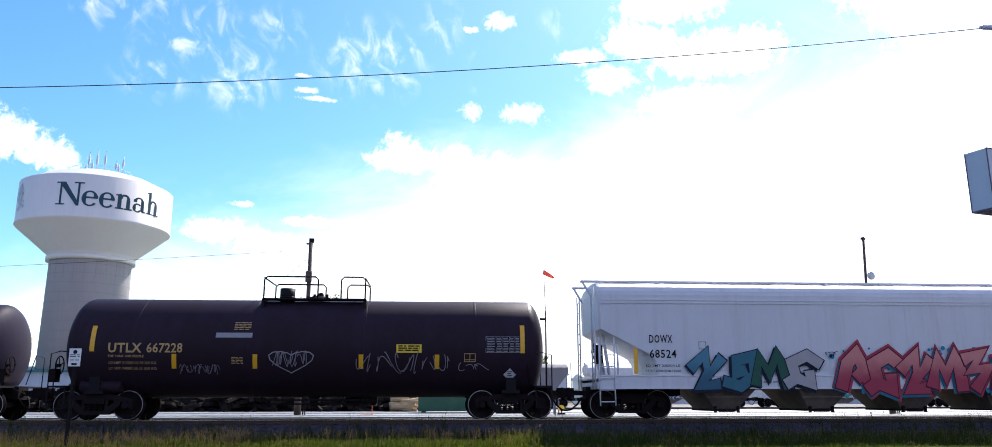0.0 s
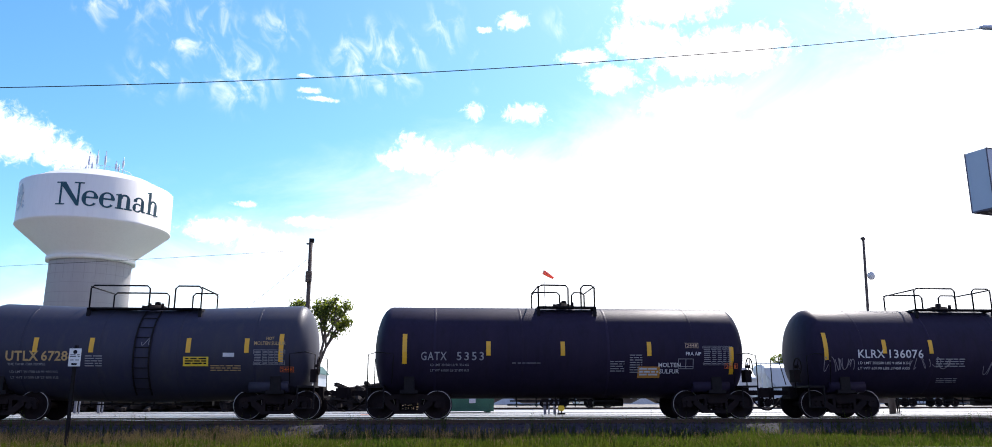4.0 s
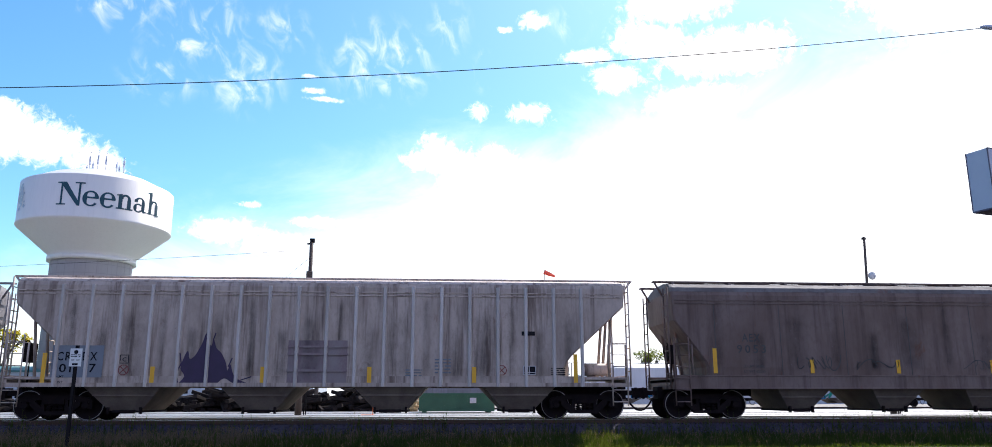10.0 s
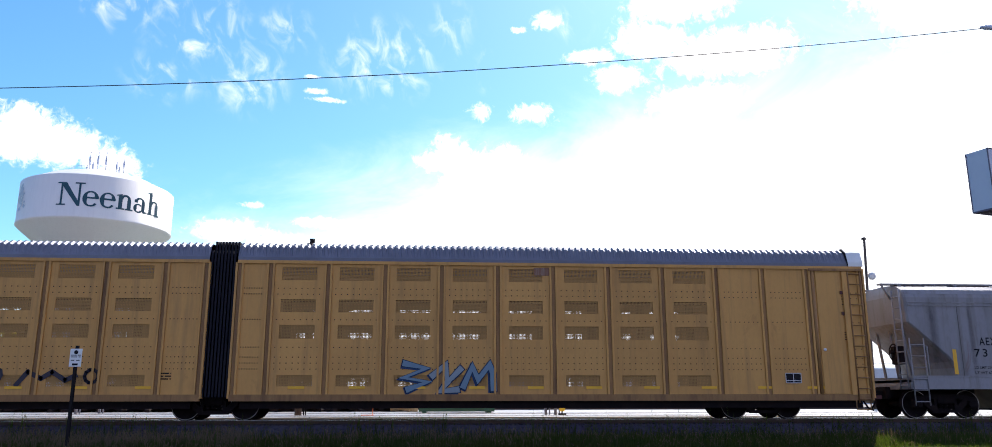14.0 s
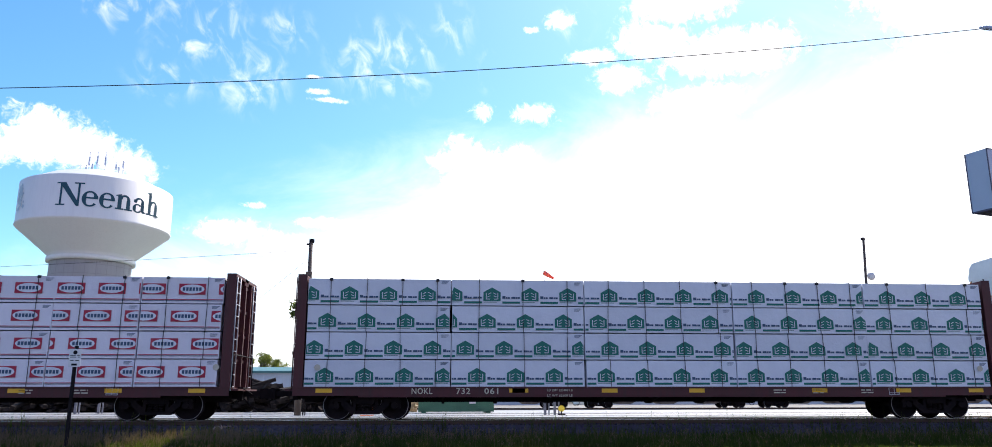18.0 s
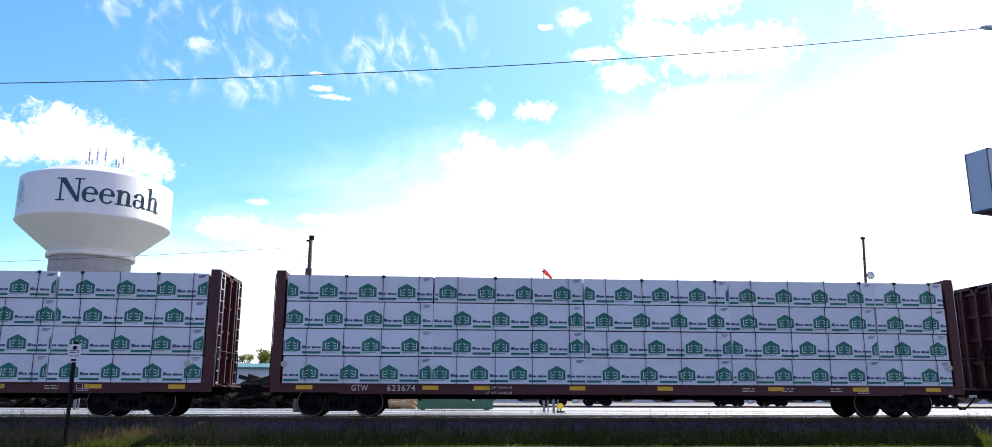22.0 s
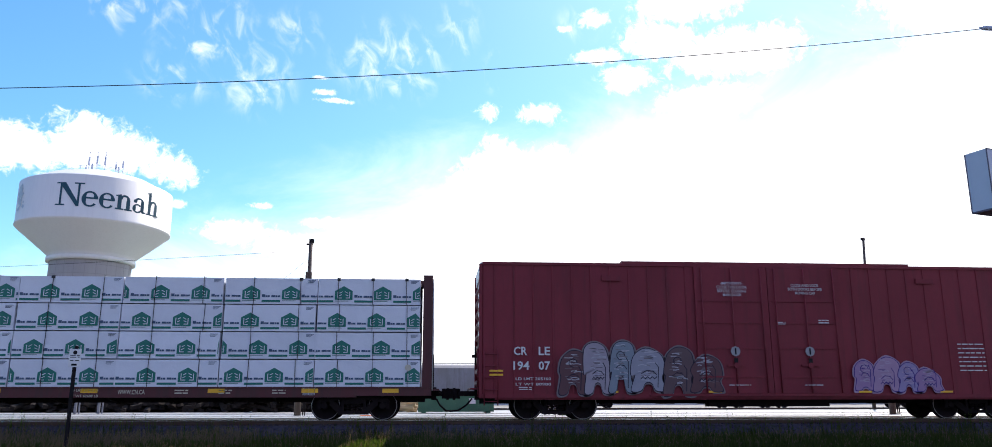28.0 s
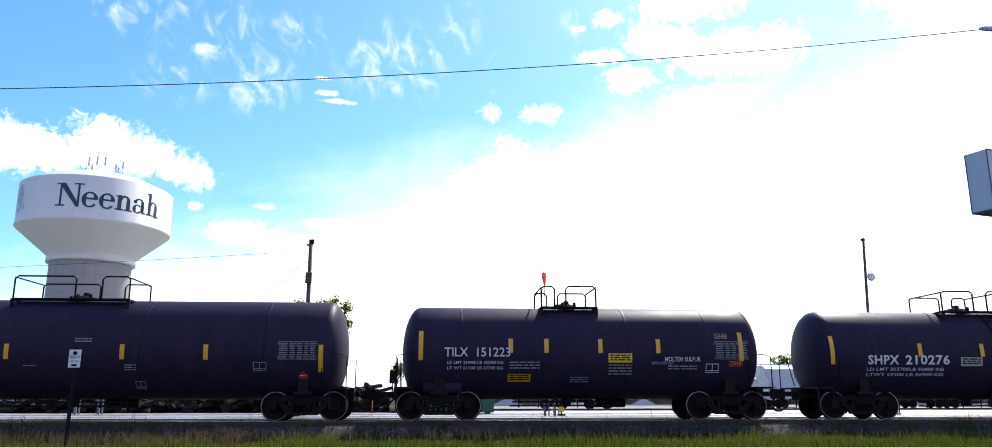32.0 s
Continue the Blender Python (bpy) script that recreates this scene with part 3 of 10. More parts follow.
# bones of fat painted forms on a unit box
FORMS = {"bolt": [[(0.0, 0.84), (0.62, 1.0), (0.24, 0.52), (0.88, 0.60), (0.40, 0.0)]],
         "claw": [[(1.02, 0.70), (0.56, 1.0), (0.02, 0.74), (0.20, 0.20), (0.74, 0.0), (0.66, 0.40)], [(0.20, 0.20), (-0.12, 0.0)]],
         "nest": [[(-0.06, 0.10), (0.16, 0.92), (0.44, 0.40), (0.78, 1.0), (0.96, 0.62), (1.06, 0.0)]],
         "prong": [[(0.04, 0.0), (0.28, 0.74), (0.62, 1.04), (0.90, 0.54), (0.62, 0.30)], [(0.90, 0.54), (1.1, 0.02)]],
         "zig": [[(0.10, 1.02), (0.90, 0.82), (0.06, 0.46), (0.94, 0.30), (0.20, 0.0)]],
         "coil": [[(0.62, 0.50), (0.34, 0.40), (0.30, 0.80), (0.86, 0.92), (1.0, 0.34), (0.52, 0.0), (-0.04, 0.14)]],
         "barb": [[(-0.08, 0.56), (0.40, 1.0), (0.50, 0.34), (0.96, 0.86)], [(0.50, 0.34), (0.28, 0.0), (0.90, 0.06)]]}


def fade_paint(name, low, high, z0, z1):
    """Spray paint that changes colour from one height to another."""
    m = bpy.data.materials.new(name)
    m.use_nodes = True
    n = Nodes(m.node_tree)
    out, bs = n.add("ShaderNodeOutputMaterial"), n.add("ShaderNodeBsdfPrincipled", Roughness=0.55)
    oc = n.add("ShaderNodeTexCoord").outputs["Object"]
    sep = n.add("ShaderNodeSeparateXYZ")
    n.link(oc, sep.inputs[0])
    f = n.ramp(n.math("ADD", sep.outputs[2], n.math("MULTIPLY", n.math("SUBTRACT", n.noise(oc, 2.5, 4), 0.5), 0.5)), z0, z1)
    n.link(n.mix(f, low, high), bs.inputs["Base Color"])
    n.link(bs.outputs[0], out.inputs["Surface"])
    return m


def painted_piece(parent, wrap_at, x, z, w, h, forms, fills, line, halo=None, dots=None, fat=0.085, seed=0, shade=None):
    """A wall piece of fat angular forms side by side: halo, dark outline, flat fill, with a cast-off second colour behind."""
    r = random.Random(seed)
    layers = {"halo": B(), "shade": B(), "line": B(), "fill": B()}

    def band(b, pts, wd, gap, ends):
        f = wrap_at(gap)
        p = [Vector(q) for q in pts]
        p[0] = p[0] + (p[0] - p[1]).normalized() * ends
        p[-1] = p[-1] + (p[-1] - p[-2]).normalized() * ends
        o, m = len(b.v), len(p)
        for k in range(m):
            d0 = (p[k] - p[k - 1]).normalized() if k else (p[1] - p[0]).normalized()
            d1 = (p[k + 1] - p[k]).normalized() if k < m - 1 else d0
            t = d0 + d1
            t = t.normalized() if t.length > 0.3 else d0
            nrm = Vector((-t.y, t.x))
            grow = min(1.55, 1 / max(0.35, abs(nrm.dot(Vector((-d0.y, d0.x))))))
            f = wrap_at(gap + 0.0004 * k)
            for s in (1, -1):
                q = p[k] + nrm * s * wd * grow
                b.v.append(f(q.x, q.y))
        for k in range(m - 1):
            b.face((o + 2 * k, o + 2 * k + 1, o + 2 * k + 3, o + 2 * k + 2))
    step = w / len(forms)
    for i, key in enumerate(forms):
        lean, wob, tall = r.uniform(-0.06, 0.16), r.uniform(-0.04, 0.04) * h, r.uniform(0.80, 0.94) * h
        x0 = x - w / 2 + step * i
        for j, stroke in enumerate(FORMS[key]):
            pts = [(x0 + step * (0.06 + 0.88 * u + lean * v), z - tall * 0.46 + wob + v * tall * 0.92) for u, v in stroke]
            wd = h * fat
            if halo:
                band(layers["halo"], pts, wd + h * 0.085, 0.003 + 0.0002 * i, h * 0.09)
            if shade:
                band(layers["shade"], [(a - h * 0.045, c - h * 0.05) for a, c in pts], wd + h * 0.03, 0.006 + 0.0002 * i, h * 0.05)
            band(layers["line"], pts, wd + h * 0.024, 0.010 + 0.0075 * i + 0.0007 * j, h * 0.085)
            layers["fill"].m = i % len(fills)
            band(layers["fill"], pts, wd, 0.0145 + 0.0075 * i + 0.0007 * j, h * 0.05)
    for name, key, mat in (("outer_glow_line", "halo", halo), ("piece_shade", "shade", shade), ("piece_outline", "line", line), ("piece_fill", "fill", fills)):
        if mat:
            tagged(part(name, layers[key], mat, parent), kind="stuff")
    if dots:
        d = B()
        for i in range(30):
            cx, cz, rr = x + r.uniform(-0.53, 0.53) * w, z + r.choice((1, 1, -1, 0)) * h * r.uniform(0.3, 0.56), h * r.uniform(0.025, 0.065)
            d.add([wrap_at(0.0022)(cx + rr * math.cos(a * 0.785), cz + rr * math.sin(a * 0.785)) for a in range(8)], [tuple(range(8))])
        tagged(part("paint_dots", d, dots, parent), kind="stuff")


def runs(car, wg, items, mat):
    """Runs of dirt down a side: (x, width, low, high)."""
    for k, (x, wd, z0, z1) in enumerate(items):
        ob = part("stain", patch(B(), wg(0.0035 + 0.0009 * (k % 3)), x - wd / 2, x + wd / 2, z0, z1), mat, car)
        uv = ob.data.uv_layers.new(name="across")
        for d, q in zip(uv.data, ((0, 0), (1, 0), (1, 1), (0, 1))):
            d.uv = q


def bubbles(parent, wrap_at, x, z, w, h, n, fills, line, rim, seed, pale):
    """A throw-up of lumpy forms on two legs with thin outlines, streaky fills, notches and loose marks; no readable letters."""
    r = random.Random(seed)
    wide = [r.uniform(0.8, 1.25) for _ in range(n)]
    left = x - w / 2
    for i in range(n):
        step = w * wide[i] / sum(wide)
        cx = left + step * 0.5
        left += step
        hh = h * (0.74 + 0.26 * math.sin(math.pi * (i + 0.9) / n)) * r.uniform(0.9, 1.06)
        zb, zt, e = z - h / 2 + r.uniform(0, 0.1) * h, z - h / 2 + hh, step * 0.56
        zm = (zb + zt) / 2
        lean, waist, notch, lump = e * r.uniform(-0.25, 0.25), r.uniform(0.68, 0.95), hh * r.uniform(0.08, 0.26), r.uniform(-0.12, 0.12) * hh
        for name, g, gap, mat in (("piece_rim", 0.075, 0.004, rim), ("piece_outline", 0.026, 0.008 + 0.002 * i, line), ("piece_fill", 0.0, 0.0095 + 0.002 * i, fills[i % len(fills)])):
            f = wrap_at(gap)
            q = smooth_closed([(cx - e - g, zb - g), (cx - e * waist - g, zm - hh * 0.12), (cx - e * 0.98 - g + lean * 0.4, zm + lump), (cx - e * 0.8 - g + lean, zt - e * 0.45), (cx - e * 0.1 + lean, zt + g),
                               (cx + e * 0.7 + g + lean, zt - e * 0.3), (cx + e * 0.95 + g + lean * 0.5, zm - lump * 0.6), (cx + e * waist + g, zm - hh * 0.2), (cx + e + g, zb + 0.02 - g), (cx + e * 0.4, zb - g), (cx + e * 0.16, zb + notch - g), (cx - e * 0.2, zb + notch - g), (cx - e * 0.45, zb - g)], 4)
            b = B()
            c = len(q)
            b.add([f(cx, zm)] + [f(*p) for p in q], [(0, k + 1, (k + 1) % c + 1) for k in range(c)])
            part(name, b, mat, parent)
        # light and dark sweeps of the can across the fill
        for mat, count, thick in ((pale, 16, 0.024), (rim, 9, 0.018), (line, 5, 0.012)):
            sweeps = []
            for _ in range(count):
                q, v = cx + e * r.uniform(-0.6, 0.1), zb + hh * r.uniform(0.22, 0.88)
                d = e * r.uniform(0.2, 0.65)
                sweeps.append([(q, v), (q + d * 0.5, v + r.uniform(-0.01, 0.03)), (q + d, v + r.uniform(-0.03, 0.02))])
            strokes(parent, wrap_at(0.0113 + 0.002 * i + thick * 0.01), sweeps, thick, mat, "spray_streak")
        v = zb + hh * r.uniform(0.32, 0.45)
        inner = [[(cx - e * 0.4, v), (cx - e * 0.1, v + 0.10), (cx + e * 0.25, v + 0.08), (cx + e * 0.45, v - 0.03)], [(cx + e * 0.5, zb + 0.1), (cx + e * 0.58, v + 0.2), (cx + e * 0.4, v + 0.34)]]
        if i % 2:
            inner.append([(cx - e * 0.45 + e * 0.13 * k, v - 0.16 + (0.07 if k % 2 else 0.0)) for k in range(8)])
        else:
            inner.append([(cx + 0.13 * math.cos(k * 0.7), zm + hh * 0.2 + 0.13 * math.sin(k * 0.7)) for k in range(8)])
        strokes(parent, wrap_at(0.0121 + 0.002 * i), inner, 0.024, line, "inner_mark")


# ---- running gear, shared by all cars ----
def wheelset_mesh():
    b = B()
    for s in (-1, 1):
        y = lambda d: s * (0.685 + d)      # from the back of the wheel outwards
        prof = [(y(0.0), 0.075), (y(0.0), 0.34), (y(0.0), 0.475), (y(0.03), 0.475), (y(0.04), 0.458), (y(0.118), 0.452), (y(0.125), 0.442), (y(0.126), 0.422),
                (y(0.125), 0.405), (y(0.095), 0.385), (y(0.06), 0.26), (y(0.075), 0.16), (y(0.12), 0.14), (y(0.125), 0.085), (y(0.13), 0.08), (y(0.34), 0.08), (y(0.35), 0.03)]
        n0 = len(b.f)
        b.lathe(prof, 28, "y", (0, 0, 0))
        if s > 0:
            for i in range(n0, len(b.f)):
                b.f[i] = b.f[i][::-1]
        for k in range(6, 7):
            for i in range(28):
                b.mi[n0 + k * 28 + i] = 1
    b.tube((0, -0.69, 0), (0, 0.69, 0), 0.085, 12)
    # cast marks on the plate and end-cap bolts, so that the turn shows
    for s in (-1, 1):
        for a in range(3):
            t = a * 2.094
            b.tube((0.045 * math.cos(t), s * 1.03, 0.045 * math.sin(t)), (0.045 * math.cos(t), s * 1.045, 0.045 * math.sin(t)), 0.014, 6)
        b.box(-0.03, 0.03, s * 0.80 - 0.012, s * 0.80 + 0.012, 0.24, 0.33)
    return b.mesh("wheelset", [M_STEEL, M_TREAD])


def side_frame_mesh():
    b = B()
    y0, y1 = -0.075, 0.075
    top = [(-1.10, 0.60), (-1.02, 0.66), (-0.55, 0.70), (-0.40, 0.78), (0.40, 0.78), (0.55, 0.70), (1.02, 0.66), (1.10, 0.60), (1.10, 0.42), (1.03, 0.42), (1.03, 0.545),
           (0.75, 0.56), (0.72, 0.48), (0.45, 0.62), (-0.45, 0.62), (-0.72, 0.48), (-0.75, 0.56), (-1.03, 0.545), (-1.03, 0.42), (-1.10, 0.42)]
    # split in convex pieces
    b.prism([(-0.42, 0.63), (0.42, 0.63), (0.42, 0.78), (-0.42, 0.78)], "y", y0, y1)
    for s in (-1, 1):
        q = [(s * 0.42, 0.63), (s * 0.42, 0.78), (s * 1.02, 0.67), (s * 1.1, 0.60), (s * 1.1, 0.55), (s * 0.75, 0.56)]
        b.prism(q if s < 0 else q[::-1], "y", y0, y1)
        b.prism([(s * 1.04 - 0.05, 0.36), (s * 1.04 + 0.05, 0.36), (s * 1.04 + 0.05, 0.58), (s * 1.04 - 0.05, 0.58)], "y", y0, y1)
        q = [(s * 0.30, 0.20), (s * 0.30, 0.33), (s * 0.62, 0.60), (s * 0.74, 0.58), (s * 0.74, 0.46), (s * 0.46, 0.22)]
        b.prism(q if s > 0 else q[::-1], "y", y0, y1)
        b.prism([(s * 0.34 - 0.045, 0.30), (s * 0.34 + 0.045, 0.30), (s * 0.34 + 0.045, 0.66), (s * 0.34 - 0.045, 0.66)], "y", y0, y1)
        b.tube((s * 0.889, -0.11, 0.455), (s * 0.889, 0.07, 0.455), 0.10, 14)      # bearing
    b.prism([(-0.46, 0.18), (0.46, 0.18), (0.46, 0.28), (-0.46, 0.28)], "y", y0, y1)
    for x in (-0.17, 0.0, 0.17):
        for k in range(5):
            b.tube((x, -0.03, 0.30 + k * 0.05), (x, -0.03, 0.325 + k * 0.05), 0.072, 10)
    b.prism([(-0.28, 0.50), (0.28, 0.50), (0.28, 0.63), (-0.28, 0.63)], "y", y0 - 0.03, y1)
    return b.mesh("side_frame", M_STEEL)


WHEELSET, SIDE_FRAME = wheelset_mesh(), side_frame_mesh()
_b = B().box(-0.22, 0.22, -0.98, 0.98, 0.46, 0.68).box(-0.3, 0.3, -0.3, 0.3, 0.66, 0.82)
for _s in (-1, 1):
    _b.box(_s * 0.42 - 0.05, _s * 0.42 + 0.05, -0.85, 0.85, 0.34, 0.46)          # brake beams
    for _y in (-0.75, 0.75):
        _b.box(_s * 0.44 - 0.03, _s * 0.44 + 0.03, _y - 0.06, _y + 0.06, 0.28, 0.6)
_b.tube((-0.5, -0.12, 0.36), (0.6, 0.12, 0.46), 0.025, 6)
BOLSTER = _b.mesh("truck", M_STEEL)
WHEELS = []      # (wheelset, its pose at rest in the truck)
CARS = []        # (car, x at t = 0)


def truck(car, x):
    t = part("truck", BOLSTER, None, car, at=pose(x, 0, 0))
    for s in (-1, 1):
        part("side_frame", SIDE_FRAME, None, t, at=pose(0, s * 1.0, 0) if s < 0 else pose(0, s * 1.0, 0, 0, 0, 180))
        w = part("wheelset", WHEELSET, None, t, at=pose(s * 0.889, 0, 0.457))
        WHEELS.append((w, s * 0.889, car))
    return t


def coupler_mesh(reach):
    """Draft sill stub, shank, knuckle, air hose; x from 0 outwards, coupling at reach."""
    b = B()
    b.box(-0.6, 0.12, -0.22, 0.22, 0.66, 0.98)
    b.box(0.0, 0.16, -0.3, 0.3, 0.62, 1.02)
    b.box(0.1, reach - 0.22, -0.075, 0.075, 0.74, 0.9)
    b.prism([(reach - 0.3, -0.1), (reach - 0.02, -0.17), (reach + 0.06, -0.12), (reach + 0.02, 0.02), (reach - 0.02, 0.13), (reach - 0.2, 0.14)], "z", 0.66, 0.98)
    b.tube((reach - 0.1, 0.1, 0.62), (reach - 0.1, 0.1, 1.0), 0.045, 8)
    b.pipe([(reach * 0.35, -0.9, 0.95), (reach * 0.5, -0.35, 0.8), (reach * 0.35, -0.3, 0.9)], 0.016, 5)       # cut lever
    b.pipe([(reach * 0.25, -0.32, 0.66), (reach * 0.45, -0.30, 0.45), (reach * 0.75, -0.2, 0.28), (reach + 0.02, -0.12, 0.26)], 0.03, 7)   # air hose
    return b


def couplers(car, xl, xr, rl, rr):
    """Couplers at both ends: xl, xr are the sill ends, rl, rr how far the coupling lies beyond."""
    part("coupler", coupler_mesh(rr), M_STEEL, car, at=pose(xr, 0, 0))
    part("coupler", coupler_mesh(rl), M_STEEL, car, at=pose(xl, 0, 0, 0, 0, 180))


def handrail(pts, r=0.016):
    return B().pipe(pts, r, 6)


def ladder(x, y, z0, z1, w=0.42, along="x", step=0.36, r=0.014):
    b = B()
    e = (w, 0) if along == "x" else (0, w)
    for k in (0, 1):
        b.tube((x + e[0] * k, y + e[1] * k, z0), (x + e[0] * k, y + e[1] * k, z1), r * 1.3, 6)
    z = z0 + 0.12
    while z < z1:
        b.tube((x, y, z), (x + e[0], y + e[1], z), r, 6)
        z += step
    return b


def brake_wheel(x, y, z, r=0.28):
    b = B()
    n = 14
    pts = [(x, y + r * math.cos(2 * math.pi * i / n), z + r * math.sin(2 * math.pi * i / n)) for i in range(n + 1)]
    b.pipe(pts, 0.02, 5)
    for a in range(4):
        t = a * math.pi / 2 + 0.4
        b.tube((x, y, z), (x, y + r * math.cos(t), z + r * math.sin(t)), 0.013, 5)
    b.tube((x - 0.12, y, z), (x + 0.03, y, z), 0.05, 8)
    return b


# ---- tank cars ----
def tank_car(x, half, tc, r, zc, mat, label, rl, rr, plat=(0.0, 2.0, 0.8), sag=0.0, strips=(), brake=1, marks=None, dx=0.0, hoops=(0.53, 0.24), belt=None):
    car = thing("tank_car", label, "tank car", "railway cars of the freight train")
    r, zc = r + 0.06, zc + 0.06
    drop = (lambda a: -sag * (1 - min(1, abs(a) / half))) if sag else None
    head = 0.56
    prof = [(-half, 0.02)]
    for i in range(1, 8):
        a = i / 8 * math.pi / 2
        prof.append((-half + head * (1 - math.cos(a)), r * math.sin(a)))
    xs = [-half + head + (2 * (half - head)) * k / 8 for k in range(9)]
    prof += [(a, r) for a in xs] + [(-a, q) for a, q in prof[::-1]]
    part("tank_shell", B().lathe(prof, 56, "x", (0, 0, zc), drop), mat, car)
    # jacket bands
    for a in xs[1:-1:2]:
        part("jacket_band", B().lathe([(a - 0.04, r), (a - 0.035, r + 0.002), (a + 0.035, r + 0.002), (a + 0.04, r)], 56, "x", (0, 0, zc), drop), mat, car)
    # stub sills, bolster saddles, end platforms, handrails
    zb = zc - r
    for s in (-1, 1):
        e = s * (half + 0.12)
        q = s * tc / 2
        b = B().box(min(q - s * 1.4, e), max(q - s * 1.4, e), -0.27, 0.27, 0.66, zb + 0.16)
        b.box(q - 0.28, q + 0.28, -1.28, 1.28, 0.80, 0.90)
        for y in (-1.05, 1.05):
            b.prism([(y - 0.22, 0.86), (y + 0.22, 0.86), (y * 1.02 + 0.16, zc - 0.62), (y * 1.02 - 0.16, zc - 0.62)], "x", q - 0.16, q + 0.16)
        part("stub_sill", b, M_BLACK, car)
        b = B().box(min(e, e - s * 0.5), max(e, e - s * 0.5), -1.45, 1.45, 0.98, 1.04)
        for y in (-1.40, 1.38):
            b.box(e - s * 0.5 - 0.02, e - s * 0.5 + 0.02, y - 0.02, y + 0.02, 0.35, 1.0)
            b.box(e - 0.02, e + 0.02, y - 0.02, y + 0.02, 0.35, 1.0)
            b.box(min(e, e - s * 0.5), max(e, e - s * 0.5), y - 0.05, y + 0.02, 0.35, 0.38)
        part("end_platform", b, M_BLACK, car)
        part("handrail", handrail([(e, -1.42, 1.0), (e, -1.42, 1.98), (e - s * 0.30, -1.46, 2.06), (e - s * 0.78, -1.46, 2.0), (e - s * 0.74, -1.40, 1.1)], 0.018), M_BLACK, car)
        part("handrail", handrail([(e, 1.42, 1.0), (e, 1.42, 1.98), (e - s * 0.3, 1.46, 2.06), (e - s * 0.5, 1.4, 1.1)], 0.018), M_BLACK, car)
    if brake:
        e = brake * (half + 0.14)
        b = brake_wheel(e, -0.75, 1.66)
        b.box(e - 0.22, e - 0.02, -0.95, -0.6, 1.15, 1.55)
        b.tube((e - 0.12, -0.78, 1.5), (e - 0.12, -0.78, 0.7), 0.02, 6)
        part("hand_brake", b, M_STEEL, car)
        part("air_reservoir", B().tube((brake * (half - 0.7), -1.0, 1.02), (brake * (half - 1.9), -1.0, 1.02), 0.2, 14), mat, car)
    # top platform with hoops, manway and valves
    px, pw, ph = plat
    px += dx
    ph -= 0.11
    ztop = zc + r + (drop(px) if drop else 0)
    for yy in (-0.95, 0.5):
        b = B()
        for k in range(5):
            b.box(px - pw / 2, px + pw / 2, yy + k * 0.1, yy + 0.07 + k * 0.1, ztop - 0.06, ztop - 0.02)
        for k in range(4):
            q = px - pw / 2 + pw * (k + 0.5) / 4
            b.box(q - 0.02, q + 0.02, yy - 0.004, yy + 0.474, ztop - 0.065, ztop - 0.025)
        part("running_board", b, M_BLACK, car)
    for sx in (-1, 1):
        b = B().box(px + sx * pw / 2 - 0.04, px + sx * pw / 2 + 0.04, -0.97, 0.97, ztop - 0.10, ztop - 0.04)
        b.box(px + sx * pw / 2 - 0.05, px + sx * pw / 2 + 0.05, -0.97, -0.9, ztop - 0.34, ztop - 0.05)
        b.box(px + sx * pw / 2 - 0.05, px + sx * pw / 2 + 0.05, 0.9, 0.97, ztop - 0.34, ztop - 0.05)
        part("platform_support", b, M_BLACK, car)
    for sx in (-1, 1):
        for sy in (-0.92, 0.92):
            x0 = px + sx * pw / 2
            x1 = x0 - sx * pw * hoops[0 if sx < 0 else 1]
            rr0 = 0.09
            b = handrail([(x0, sy, ztop - 0.05), (x0, sy, ztop + ph - rr0), (x0 - sx * rr0, sy, ztop + ph), (x1 + sx * rr0, sy, ztop + ph), (x1, sy, ztop + ph - rr0), (x1, sy, ztop - 0.05)], 0.027)
            part("safety_rail", b, M_BLACK, car)
        part("safety_rail", handrail([(px + sx * pw / 2, -0.92, ztop + ph - 0.04), (px + sx * pw / 2, 0.92, ztop + ph - 0.04)], 0.024), M_BLACK, car)
    b = B().lathe([(ztop - 0.1, 0.40), (ztop + 0.05, 0.40), (ztop + 0.06, 0.34), (ztop + 0.12, 0.32), (ztop + 0.15, 0.2)], 20, "z", (px, 0, 0))
    for k in range(4):
        b.tube((px - 0.3 + 0.2 * k, -0.25, ztop), (px - 0.3 + 0.2 * k, -0.25, ztop + 0.12 + 0.07 * (k % 2)), 0.05, 8)
    b.lathe([(ztop + 0.15, 0.1), (ztop + 0.25, 0.09), (ztop + 0.27, 0.05)], 10, "z", (px + 0.06, 0, 0))
    part("manway", b, M_STEEL, car)
    # outlet below
    b = B().lathe([(zb - 0.22, 0.13), (zb - 0.2, 0.16), (zb + 0.08, 0.2)], 12, "z", (px, 0, 0))
    b.box(px - 1.8, px + 1.8, -0.2, -0.14, zb - 0.10, zb - 0.05)
    for k in range(6):
        b.tube((px - 1.6 + k * 0.64, -0.3, zb - 0.26), (px - 1.6 + k * 0.64, -0.3, zb + 0.2), 0.022, 6)
    b.tube((px - 1.9, -0.3, zb - 0.2), (px + 1.8, -0.3, zb - 0.2), 0.025, 6)
    b.tube((px + 1.0, 0.2, zb - 0.12), (px + 2.0, 0.2, zb - 0.12), 0.14, 10)
    part("outlet_and_piping", b, M_BLACK, car)
